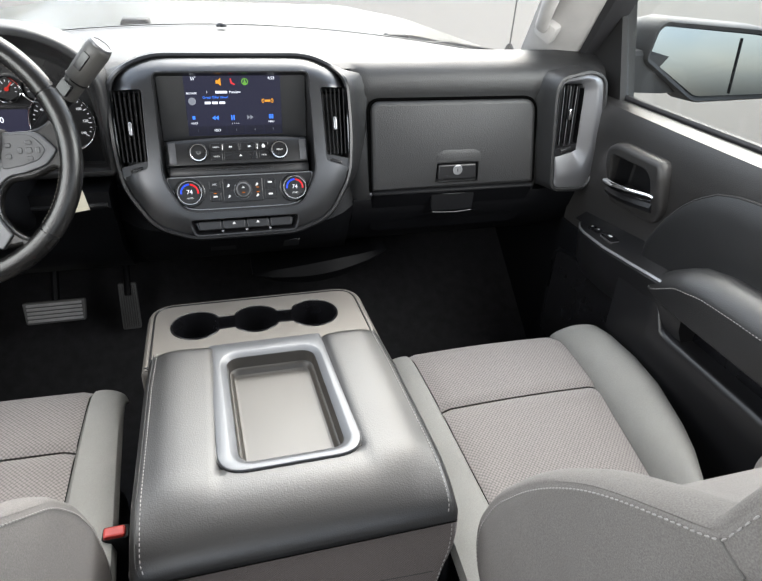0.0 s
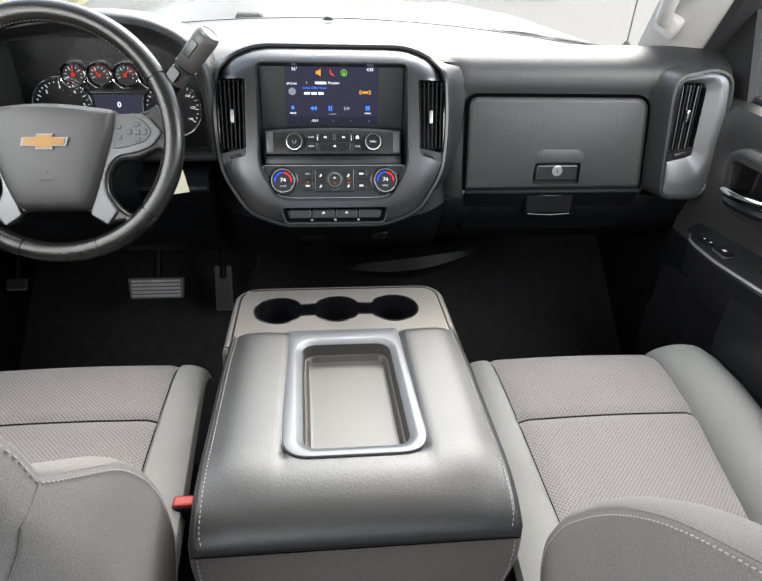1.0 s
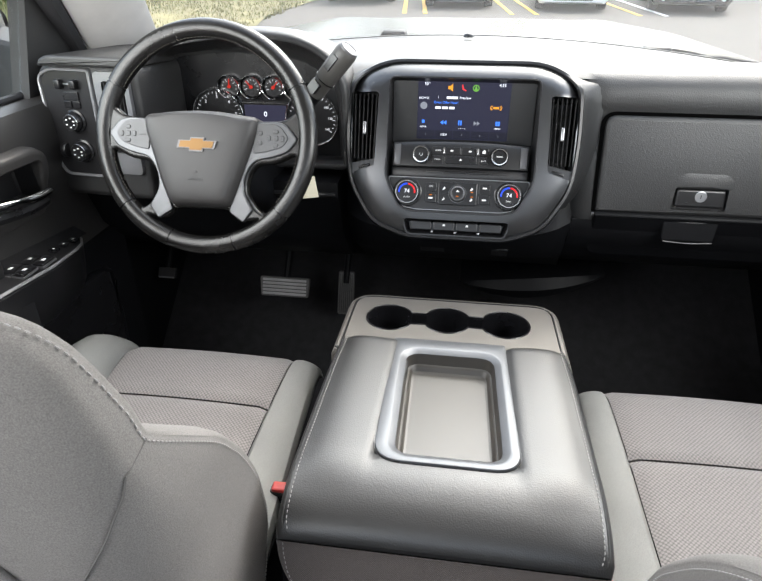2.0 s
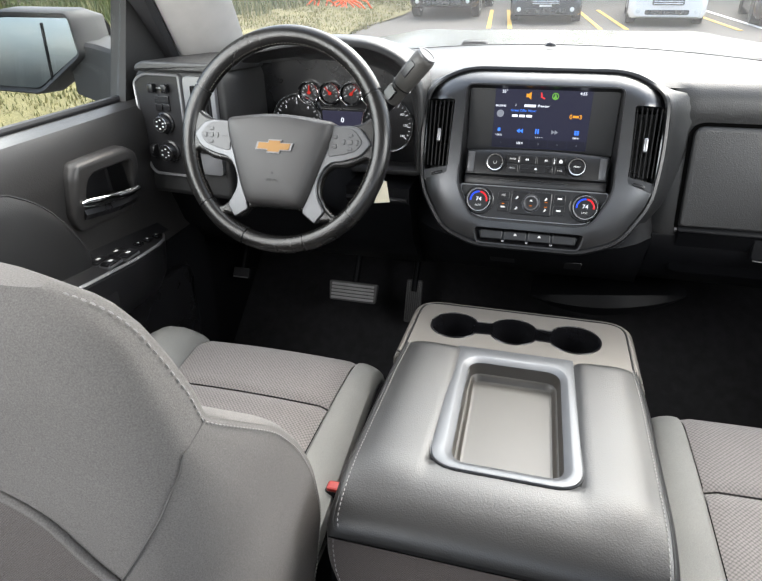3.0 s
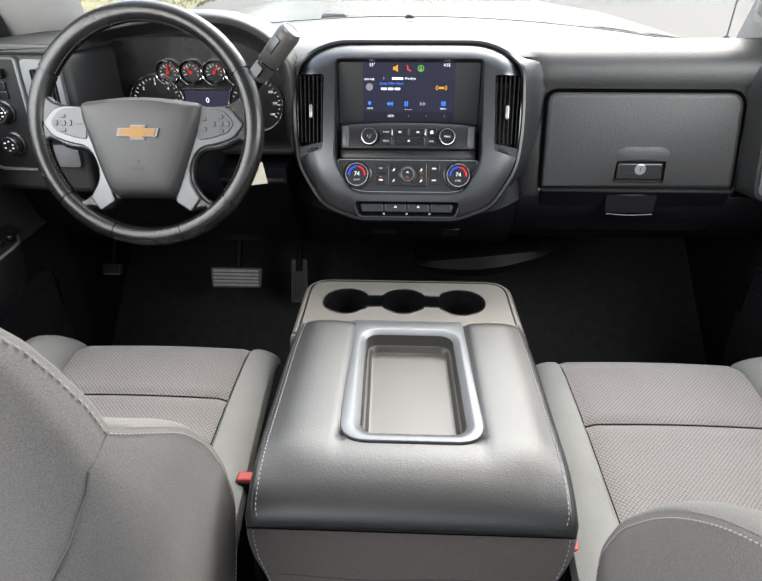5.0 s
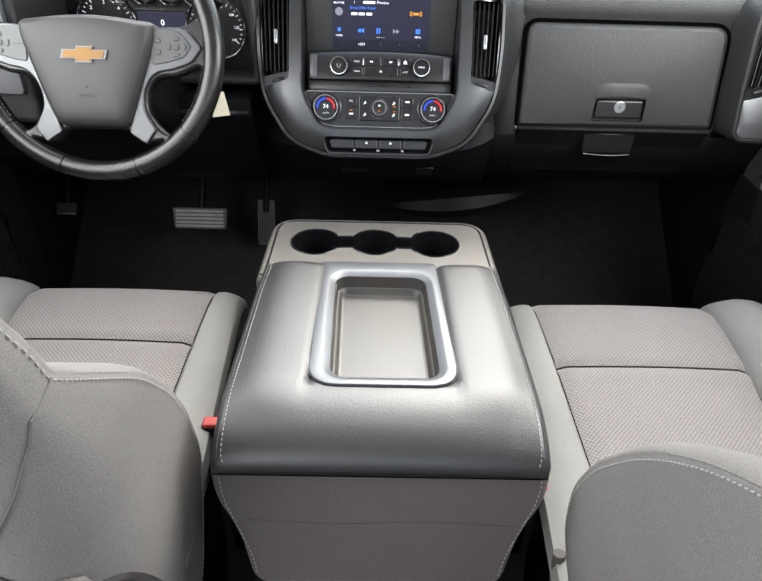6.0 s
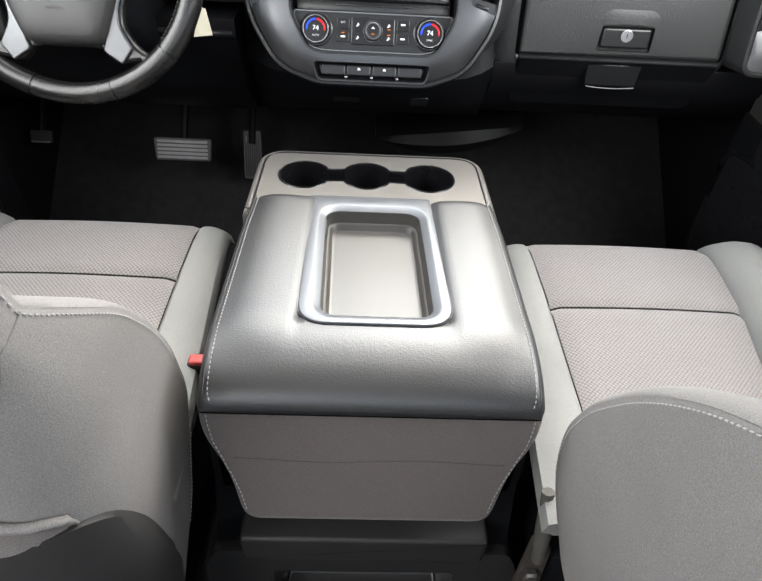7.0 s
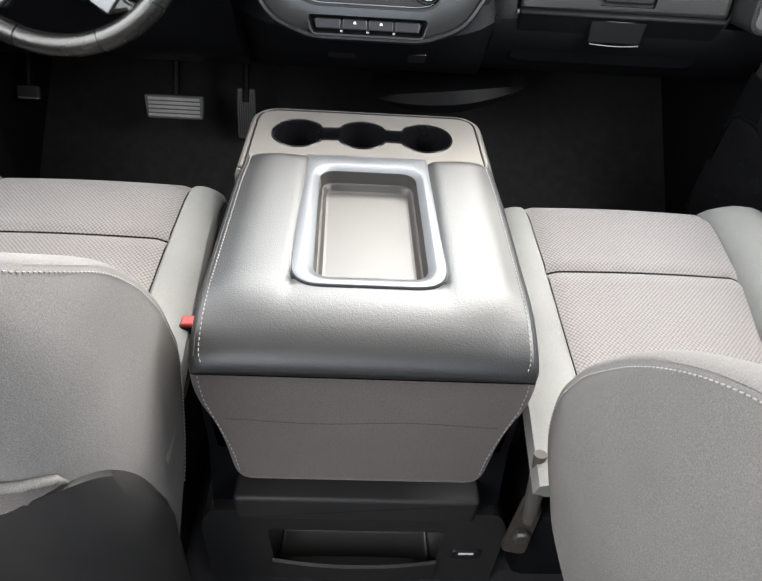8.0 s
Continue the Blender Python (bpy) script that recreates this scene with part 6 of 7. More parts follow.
# hub pad: bulging towards the driver
bm = bmesh.new()
HP = roundpoly([(-0.052, -0.116), (0.054, -0.116), (0.066, -0.085), (0.098, 0.010), (0.100, 0.036), (0.0, 0.048), (-0.100, 0.036), (-0.098, 0.010), (-0.066, -0.085)], [0.02, 0.02, 0.02, 0.015, 0.012, 0.05, 0.012, 0.015, 0.02], 5)
rings = [[(x, y, -0.03) for x, y in HP]] + [[(x, y, z) for x, y in inset(HP, dd)] for dd, z in ((0.0, 0.010), (0.001, 0.0165), (0.0032, 0.0220), (0.0060, 0.0260))] + [[(x * k, (y + 0.03) * k - 0.03, z) for x, y in HP] for k, z in ((0.90, 0.0296), (0.84, 0.0316), (0.70, 0.0337), (0.5, 0.0350), (0.25, 0.0357))]
v = loft(bm, rings)
bmesh.ops.transform(bm, matrix=WH, verts=v)
pad = under(part("hub_pad", bm, mat("hub_plastic", (0.026, 0.025, 0.025), 0.48, bump=0.3, bump_scale=800, scale=9), wheel, "charcoal airbag cover"), wheel)
EM = WH @ Matrix.Translation((0.002, -0.013, 0.0365))
bm = bmesh.new()
emo = [(-0.034, -0.007), (-0.012, -0.007), (-0.013, -0.012), (0.011, -0.012), (0.012, -0.007), (0.031, -0.007), (0.035, 0.006), (0.013, 0.006), (0.014, 0.011), (-0.010, 0.011), (-0.011, 0.006), (-0.031, 0.006)]
prism(bm, emo, -0.006, 0.002, EM)
under(part("emblem_frame", bm, BARGREY, pad, "chrome-edged emblem"), wheel)
bm = bmesh.new()
prism(bm, [(x * 0.88, y * 0.8) for x, y in emo], 0.0, 0.0028, EM)
ob = under(part("emblem", bm, GOLD, pad, "plain gold emblem shape"), wheel)
word("AIRBAG", 0.0075, WH @ Matrix.Translation((0, -0.070, 0.0357)), SATIN, pad)
for y, w in ((-0.058, 0.006),):
    bm = bmesh.new()
    box(bm, (0, y, 0.0352), (w, 0.0035, 0.0012), 0.0003, WH)
    under(part("embossed_mark", bm, SATIN, pad), wheel)
# leather web joining rim and hub, with an opening above, below and at each side of the hub
def arc_pts(r, a0, a1, n):
    return [(r * math.cos(radians(lerp(a0, a1, k / n))), r * math.sin(radians(lerp(a0, a1, k / n)))) for k in range(n + 1)]


RI = 0.1685
HOLES = [roundpoly(arc_pts(RI, 17, 163, 30) + [(-0.146, 0.036), (-0.120, 0.031), (-0.085, 0.028), (0.085, 0.028), (0.120, 0.031), (0.146, 0.036)], [0.004] * 31 + [0.016, 0.01, 0.01, 0.01, 0.01, 0.016], 3),
         roundpoly(arc_pts(RI, 232, 308, 16) + [(0.064, -0.140), (0.050, -0.118), (-0.050, -0.118), (-0.064, -0.140)], [0.012] + [0.004] * 15 + [0.012, 0.012, 0.012, 0.012, 0.012], 3)]
for sx in (-1, 1):
    side_hole = [(0.160, -0.022), (0.128, -0.038), (0.098, -0.040), (0.084, -0.056), (0.078, -0.088), (0.096, -0.114), (0.112, -0.1245)] + arc_pts(RI, 316, 350, 10)[1:]
    HOLES.append(roundpoly([(sx * x, y) for x, y in side_hole][::sx], [0.012, 0.012, 0.014, 0.014, 0.014, 0.012, 0.012] + [0.004] * 9 + [0.012] if sx > 0 else ([0.012] + [0.004] * 9 + [0.012, 0.012, 0.014, 0.014, 0.014, 0.012, 0.012]), 3))
HOLES = [h_ if sum(a[0] * b[1] - b[0] * a[1] for a, b in zip(h_, h_[1:] + h_[:1])) > 0 else h_[::-1] for h_ in HOLES]
bm = bmesh.new()
holed(bm, arc_pts(0.184, 0, 360 - 5, 71), [inset(h_, -0.006) for h_ in HOLES], 0.004, 0.0085, WH)
for h_ in HOLES:
    v = loft(bm, [[(x, y, z) for x, y in inset(h_, d)] for d, z in ((-0.006, 0.0085), (-0.0035, 0.0080), (-0.0012, 0.0062), (0.0, 0.003), (0.0, -0.008), (-0.003, -0.014))], caps=False)
    bmesh.ops.transform(bm, matrix=WH, verts=v)
under(part("spoke_web", bm, WLEATHER, wheel, "black leather-wrapped spokes", angle=50), wheel)
for sx in (-1, 1):
    bm = bmesh.new()
    tr = [(0.092, 0.029), (0.128, 0.031), (0.146, 0.027), (0.167, 0.003), (0.150, -0.019), (0.122, -0.029), (0.098, -0.033), (0.086, -0.044), (0.0765, -0.064), (0.0755, -0.088), (0.092, -0.117), (0.076, -0.139), (0.050, -0.122), (0.062, -0.085), (0.088, -0.01)]
    tr = roundpoly([(sx * x, y) for x, y in tr][::sx * -1], [0.002, 0.008, 0.008, 0.008, 0.008, 0.01, 0.012, 0.012, 0.015, 0.015, 0.004, 0.004, 0.006, 0.02, 0.01] if sx < 0 else [0.01, 0.02, 0.006, 0.004, 0.004, 0.015, 0.015, 0.012, 0.012, 0.01, 0.008, 0.008, 0.008, 0.008, 0.002], 4)
    prism(bm, tr, 0.0, 0.0140, WH, 0.0022, 3)
    under(part("spoke_trim", bm, SPOKESILVER, wheel, "satin silver spoke trim"), wheel)
    bm = bmesh.new()
    pd = roundpoly([(sx * x, y) for x, y in ((0.092, 0.027), (0.128, 0.0265), (0.139, 0.021), (0.152, 0.004), (0.141, -0.011), (0.116, -0.019), (0.092, -0.023))][::sx * -1], 0.006, 4)
    prism(bm, pd, 0.010, 0.0158, WH, 0.0010)
    pod = under(part("control_pod", bm, PODGREY, wheel, "grey satin control pad"), wheel)
    cx = sx * 0.130
    for dx, dy, w_, h_ in ((0, 0, 0.0085, 0.0085), (0.0115, 0, 0.006, 0.009), (-0.0115, 0, 0.006, 0.009), (0, 0.0112, 0.009, 0.006), (0, -0.0112, 0.009, 0.006)) + (((-0.027, 0.008, 0.008, 0.007), (-0.027, -0.008, 0.008, 0.007)) if sx > 0 else ()):
        bm = bmesh.new()
        prism(bm, rrect(w_, h_, 0.0026, 4, cx + dx, 0.003 + dy), 0.0150, 0.0172, WH, 0.0009)
        under(part("pod_button", bm, PODGREY, pod), wheel)
    if sx < 0:
        bm = bmesh.new()
        box(bm, (-0.1035, 0.002, 0.0160), (0.012, 0.0012, 0.0008), 0.0002, WH)
        under(part("pod_mark", bm, SMOOTH, pod), wheel)
bm = bmesh.new()
lathe(bm, [(0.05, -0.06), (0.05, -0.03), (0.03, -0.02)], WH, 24)
under(part("hub_core", bm, PLASTIC, wheel), wheel)
# wiper stalk seen through the wheel
stalk = thing("turn_signal_stalk", "black turn signal stalk beside the column", "stalk", (-0.60, 0.70, 0.76))
bm = bmesh.new()
tube(bm, [(-0.50, 0.70, 0.80), (-0.58, 0.69, 0.785), (-0.66, 0.68, 0.765), (-0.69, 0.68, 0.757)], [0.008, 0.009, 0.014, 0.013], 12)
under(part("lever", bm, SATIN, stalk), stalk)

# ---- pedals ----
brake = thing("brake_pedal", "worn grey ribbed rubber brake pedal", "pedal", (-0.455, 0.98, 0.32))
PM = axes((-0.455, 0.978, 0.322), (1, 0, 0), (0, 0.40, 0.92))
bm = bmesh.new()
prism(bm, roundpoly([(-0.066, -0.027), (0.066, -0.027), (0.070, 0.027), (-0.070, 0.027)], 0.006, 4), -0.008, 0.004, PM, 0.003)
pp = under(part("pedal_pad", bm, PEDALBASE, brake), brake)
for k in range(5):
    bm = bmesh.new()
    box(bm, (0, -0.019 + 0.0095 * k, 0.0045), (0.122, 0.0062, 0.005), 0.0012, PM)
    under(part("pad_rib", bm, PEDAL, pp), brake)
bm = bmesh.new()
tube(bm, [(-0.455, 0.985, 0.32), (-0.45, 1.05, 0.42), (-0.44, 1.12, 0.60)], 0.010, 8)
under(part("pedal_arm", bm, PLASTIC, brake), brake)
gas = thing("accelerator_pedal", "tall narrow black ribbed accelerator pedal", "pedal", (-0.30, 1.06, 0.27))
GM = axes((-0.300, 1.055, 0.270), (1, 0, 0), (-0.12, 0.35, 0.93))
bm = bmesh.new()
prism(bm, rrect(0.046, 0.125, 0.006, 4), -0.006, 0.003, GM, 0.003)
gp = under(part("pedal_pad", bm, PEDALBASE, gas), gas)
for k in range(7):
    bm = bmesh.new()
    box(bm, (-0.017 + 0.0057 * k, 0, 0.0035), (0.0025, 0.112, 0.002), 0.0006, GM)
    under(part("pad_rib", bm, SATIN, gp), gas)
bm = bmesh.new()
tube(bm, [(-0.30, 1.06, 0.30), (-0.295, 1.12, 0.42), (-0.29, 1.15, 0.55)], 0.009, 8)
under(part("pedal_arm", bm, PLASTIC, gas), gas)
park = thing("parking_brake_pedal", "small black parking brake pedal with metal edge", "pedal", (-0.80, 1.0, 0.33))
bm = bmesh.new()
PBM = axes((-0.800, 0.99, 0.335), (1, 0, 0), (0, 0.5, 0.87))
prism(bm, rrect(0.05, 0.03, 0.004, 3), -0.008, 0.004, PBM, 0.002)
under(part("pedal_pad", bm, RUBBER, park), park)
bm = bmesh.new()
box(bm, (0, -0.013, 0.002), (0.046, 0.004, 0.006), 0.001, PBM)
under(part("metal_edge", bm, SILVER, park), park)
bm = bmesh.new()
tube(bm, [(-0.80, 1.0, 0.34), (-0.80, 1.06, 0.42), (-0.80, 1.12, 0.5)], 0.008, 8)
under(part("pedal_arm", bm, PLASTIC, park), park)

# ---- doors ----
def door(sx, dz, ye, name, label):
    d = thing(name, label, "door", (sx * 0.80, 0.2, 0.4))

    def P(x, y, z):
        return (sx * x, y, z + dz)
    dy = ye - 0.735

    def Q(x, y, z):
        return P(x, y + dy, z)
    # trim panel: sections along the door
    bm = bmesh.new()
    rings = []
    for y in np.linspace(0.80, -0.22, 112):
        sill = 0.872 + 0.014 * (0.7 - y) * 0.8
        bulge = 0.010 * math.sin(max(0, min(1, (0.8 - y))) * math.pi)
        zs_ = [0.60, 0.70, 0.79, sill - 0.03]
        xs_ = [0.785, 0.789, 0.786 - bulge, 0.788 - bulge]
        mid = []
        for z in [0.60, 0.66, 0.70, 0.712] + [0.7165 + 0.008 * q for q in range(11)] + [0.81, sill - 0.03]:
            lx, ly = -(y - dy - 0.557), z - 0.752
            deep = 0.040 if -0.098 < lx < 0.038 and -0.036 < ly < 0.043 else 0.0
            mid.append(P(interp(zs_, xs_, z) + deep, y, z))
        rings.append([P(0.86, y, 0.02), P(0.800, y, 0.03), P(0.790, y, 0.20), P(0.788, y, 0.40), P(0.785, y, 0.52)] + mid + [P(0.797 - bulge, y, sill - 0.008), P(0.812, y, sill), P(0.832, y, sill - 0.002), P(0.87, y, sill - 0.02)])
    loft(bm, rings)
    under(part("trim_panel", bm, DOORVINYL, d, "charcoal grained vinyl trim panel"), d)
    # belt seal
    bm = bmesh.new()
    tube(bm, [P(0.834, y, 0.876 + 0.0112 * (0.7 - y)) for y in np.linspace(0.74, -0.22, 12)], 0.007, 8)
    under(part("window_seal", bm, RUBBER, d, "black rubber window seal"), d)
    # mirror sail panel in the window's front corner
    bm = bmesh.new()
    loft(bm, [[P(x, ye + 0.16, 0.84), P(x, ye, 0.862), P(x - 0.012, ye + 0.055, 1.06), P(x - 0.03, ye - 0.03, 1.25), P(x - 0.07, 0.50, 1.44), P(x - 0.066, 0.56, 1.44), P(x - 0.025, ye + 0.10, 1.17), P(x - 0.005, ye + 0.19, 1.0)] for x in (0.815, 0.850)])
    under(part("window_frame", bm, BASEPLASTIC, d, "dark window frame and sail panel"), d)
    bm = bmesh.new()
    loft(bm, [[P(0.830, ye, 0.87), P(0.838, -0.20, 0.88), P(0.775, -0.20, 1.45), P(0.772, 0.50, 1.45), P(0.814, ye + 0.055, 1.06)], [P(0.834, ye, 0.87), P(0.842, -0.20, 0.88), P(0.779, -0.20, 1.45), P(0.776, 0.50, 1.45), P(0.818, ye + 0.055, 1.06)]])
    w = under(part("window_pane", bm, GLASS, d, "clear side window glass"), d)
    w.visible_shadow = False
    # handle bowl
    HB = axes(Q(0.786, 0.557, 0.752), (0, -sx, 0), (0, 0.0, 1))
    if sx < 0:
        HB = axes(Q(0.786, 0.557, 0.752), (0, 1, 0), (0, 0, 1))
    f = -1 if sx > 0 else 1

    def h(pts):
        return [(x, y) for x, y in pts] if sx > 0 else [(-x, y) for x, y in pts][::-1]
    ho_ = roundpoly(h([(-0.094, -0.072), (0.058, -0.066), (0.078, -0.030), (0.070, 0.045), (0.058, 0.066), (-0.080, 0.062), (-0.112, 0.044), (-0.118, 0.0)]), 0.018, 5)
    hi_ = roundpoly(h([(-0.092, -0.054), (0.044, -0.046), (0.040, 0.022), (0.024, 0.036), (-0.086, 0.032)]), 0.012, 5)

    def lift(x, y):
        return 0.006 + 0.020 * smooth((y + 0.06) / 0.10)
    bm = bmesh.new()
    loft(bm, [[(x, y, lift(x, y) * k + 0.004) for x, y in inset(ho_, dd)] for dd, k in ((0.0, -0.4), (0.001, 0.45), (0.004, 0.80), (0.009, 0.97), (0.014, 1.0))], caps=False)
    v = holed(bm, inset(ho_, 0.014), [inset(hi_, -0.004)], -0.02, 0.0)
    for q in v:
        if q.co.z > -0.01:
            q.co.z = lift(q.co.x, q.co.y) + 0.004
    loft(bm, [[(x, y, lift(x, y) * k + 0.004) for x, y in inset(hi_, dd)] for dd, k in ((-0.004, 1.0), (-0.0015, 0.93), (0.0, 0.70), (0.0005, -0.5))], caps=False)
    bmesh.ops.transform(bm, matrix=HB, verts=bm.verts)
    hb = under(part("handle_bowl", bm, DOORVINYL, d, "raised surround of the door pull"), d)
    bm = bmesh.new()
    well(bm, hi_, -0.034, 0.010, HB, 0.003)
    under(part("bowl_inside", bm, SATIN, hb), d)
    bm = bmesh.new()
    rings = []
    for k in range(13):
        t = k / 12
        x, y = lerp(-0.102, 0.056, t), lerp(-0.030, -0.010, t)
        out = 0.020 + 0.016 * math.sin(math.pi * min(1, t * 1.05))
        hh = 0.0085 if 0 < k < 12 else 0.005
        rings.append([(x, y + hh * math.cos(q * math.pi / 8), out + 0.0055 * math.sin(q * math.pi / 8)) for q in range(16)])
    v = loft(bm, [[((p if sx > 0 else -p), q, w_) for p, q, w_ in ring] for ring in rings])
    bmesh.ops.transform(bm, matrix=HB, verts=v)
    under(part("door_handle", bm, CHROME, d, "chrome inside door handle"), d)
    bm = bmesh.new()
    rings = []
    for k in range(9):
        t = k / 8
        x, y = lerp(-0.095, 0.050, t), lerp(-0.046, -0.030, t)
        o = 0.012 * math.sin(math.pi * t)
        rings.append([((x if sx > 0 else -x), y + a, z) for a, z in ((-0.014, 0.002), (-0.012, 0.014 + o), (-0.002, 0.020 + o), (0.007, 0.016 + o), (0.008, 0.0))])
    v = loft(bm, rings)
    bmesh.ops.transform(bm, matrix=HB, verts=v)
    under(part("handle_base", bm, SMOOTH, d, "glossy black cup below the handle"), d)
    # padded insert with its curved front edge
    def insert_top(y):
        return interp([-0.2, 0.15, 0.284, 0.33, 0.369, 0.406, 0.433, 0.458, 0.474, 0.493, 0.50], [0.825, 0.822, 0.820, 0.814, 0.803, 0.780, 0.756, 0.724, 0.696, 0.660, 0.642], y)
    bm = bmesh.new()
    rings = []
    for k in range(37):
        t = k / 36
        y = lerp(0.498, -0.20, t ** 1.5)
        top = insert_top(y)
        ring = []
        for q in range(13):
            s = q / 12
            z = lerp(0.60, top, s)
            x = 0.7735 - 0.016 * (math.sin(math.pi * (0.35 + 0.65 * s)) ** 0.5 if s < 1 else 0.0) * smooth(t * 9 + 0.05)
            ring.append(Q(x, y, z))
        ring += [Q(0.80, y, top), Q(0.80, y, 0.60)]
        rings.append(ring)
    loft(bm, rings)
    under(part("padded_insert", bm, LEATHER, d, "soft black padded insert"), d)
    bm = bmesh.new()
    tube(bm, [Q(0.7745, y, insert_top(y) + 0.001) for y in np.linspace(0.498, -0.2, 50)], 0.0022, 6)
    under(part("insert_seam", bm, DARKSEAM, d), d)
    bm = bmesh.new()
    loft(bm, [[P(0.79, y, 0.575), P(0.781, y, 0.565), P(0.782, y, 0.40), P(0.785, y, 0.20), P(0.796, y, 0.03), P(0.86, y, 0.03)] for y in np.linspace(0.805, -0.22, 12)])
    under(part("lower_trim", bm, PLASTIC, d, "matt black lower trim"), d)
    # switch ledge
    bm = bmesh.new()
    rings = []
    for k in range(17):
        y = lerp(0.72, 0.30, k / 16)
        zt = lerp(0.600, 0.648, (0.72 - y) / 0.42)
        xx = interp([0.30, 0.55, 0.66, 0.72], [0.715, 0.718, 0.735, 0.775], y)
        rings.append([Q(0.79, y, zt - 0.125), Q(xx + 0.030, y, zt - 0.115), Q(xx + 0.008, y, zt - 0.075), Q(xx - 0.002, y, zt - 0.008), Q(xx + 0.004, y, zt), Q(0.76, y, zt + 0.004), Q(0.79, y, zt + 0.022)])
    loft(bm, rings)
    under(part("switch_ledge", bm, SATIN, d, "dark ledge holding the switches"), d)
    bm = bmesh.new()
    rings = []
    for k in range(13):
        y = lerp(0.70, 0.325, k / 12)
        zt = lerp(0.600, 0.648, (0.72 - y) / 0.42)
        xx = interp([0.30, 0.55, 0.66, 0.72], [0.715, 0.718, 0.735, 0.775], y)
        rings.append([Q(xx - 0.0015, y, zt - 0.0035), Q(xx - 0.0030, y, zt - 0.002), Q(xx - 0.0005, y, zt + 0.0012), Q(xx + 0.0016, y, zt + 0.0014), Q(xx + 0.002, y, zt)])
    loft(bm, rings)
    under(part("ledge_trim", bm, SILVER, d, "satin silver ledge edge"), d)
    n = 4 if sx < 0 else 1
    for k in range(n):
        yy = 0.455 + 0.040 * (k % 2) if sx < 0 else 0.575
        xx = 0.738 + 0.026 * (k // 2) if sx < 0 else 0.752
        if sx < 0:
            yy, xx = (0.425 + 0.050 * (k // 2), 0.735 + 0.0265 * (k % 2))
        zt = lerp(0.600, 0.648, (0.72 - (yy - dy)) / 0.42)
        bm = bmesh.new()
        box(bm, P(xx, yy, zt + 0.007), (0.0215, 0.037, 0.008), 0.0025)
        under(part("window_switch", bm, SMOOTH, d, "black window switch"), d)
        bm = bmesh.new()
        v = loft(bm, [[(x, y, z) for x, y in inset(rrect(0.0245, 0.040, 0.004, 3), q)] for q, z in ((0.0, 0.0), (0.0, 0.0042), (0.0012, 0.0042), (0.0012, 0.0))], caps=False)
        bmesh.ops.translate(bm, vec=P(xx, yy, zt + 0.003), verts=v)
        under(part("switch_frame", bm, BARGREY, d, "thin grey switch frame"), d)
        bm = bmesh.new()
        box(bm, P(xx, yy, zt + 0.0112), (0.006, 0.008, 0.0012), 0.0004)
        under(part("switch_mark", bm, WHITEMARK, d), d)
    for k in range(2 if sx > 0 else 3):
        yy = (0.625 + 0.022 * k) if sx > 0 else (0.535 + 0.03 * k)
        zt = lerp(0.600, 0.648, (0.72 - (yy - dy)) / 0.42)
        bm = bmesh.new()
        box(bm, P(0.757, yy, zt + 0.006), (0.016, 0.016, 0.006), 0.002)
        under(part("lock_switch", bm, SMOOTH, d), d)
        bm = bmesh.new()
        box(bm, P(0.757, yy, zt + 0.0093), (0.004, 0.003, 0.001), 0.0003)
        under(part("switch_mark", bm, WHITEMARK, d), d)
    # armrest pad
    def arm_top(y):
        return interp([-0.2, 0.196, 0.263, 0.323, 0.378, 0.395, 0.407], [0.718, 0.708, 0.704, 0.690, 0.655, 0.638, 0.622], y)

    def arm_x(y):
        return interp([-0.2, 0.30, 0.36, 0.39, 0.407], [0.700, 0.700, 0.704, 0.712, 0.724], y)
    bm = bmesh.new()
    rings = []
    for k in range(33):
        y = lerp(0.407, -0.20, (k / 32) ** 1.4)
        top, xi_ = arm_top(y), arm_x(y)
        low = min(0.604, top - 0.030)
        ed = max(low + 0.010, top - 0.040)
        rings.append([Q(0.80, y, low), Q(xi_ + 0.02, y, low - 0.003), Q(xi_ + 0.006, y, low + 0.002), Q(xi_, y, low + 0.008), Q(xi_, y, ed), Q(xi_ + 0.003, y, lerp(ed, top, 0.25)), Q(xi_ + 0.011, y, lerp(ed, top, 0.55)), Q(xi_ + 0.024, y, lerp(ed, top, 0.85)), Q(0.745, y, top), Q(0.765, y, top - 0.002), Q(0.80, y, top - 0.012)])
    loft(bm, rings)
    ar = under(part("armrest", bm, LEATHER, d, "padded black armrest with grey stitching"), d)
    bm = bmesh.new()
    stitches(bm, [Q(arm_x(y) + 0.0012, y, max(min(0.604, arm_top(y) - 0.030) + 0.010, arm_top(y) - 0.040) + 0.003) for y in np.linspace(0.40, -0.2, 60)], 0.0062, 0.0010)
    under(part("armrest_stitching", bm, THREAD, ar), d)
    # lower panel with its grip pocket
    bm = bmesh.new()
    rings = []
    for k in range(31):
        y = lerp(0.505, -0.20, k / 30)
        o = smooth((0.365 - y) / 0.03)
        top = lerp(0.606, 0.548, o)
        f = 0.032 * (1 - smooth((0.505 - y) / 0.025))
        rings.append([Q(0.79, y, top), Q(0.738 + f, y, top), Q(0.728 + f, y, top - 0.001), Q(0.7225 + f, y, top - 0.005), Q(0.720 + f, y, top - 0.013), Q(0.722 + f, y, 0.47), Q(0.74 + f, y, 0.36), Q(0.75 + f, y, 0.20), Q(0.79, y, 0.18)])
    loft(bm, rings)
    lp_ = under(part("lower_panel", bm, SATIN, d, "smooth black lower panel"), d)
    bm = bmesh.new()
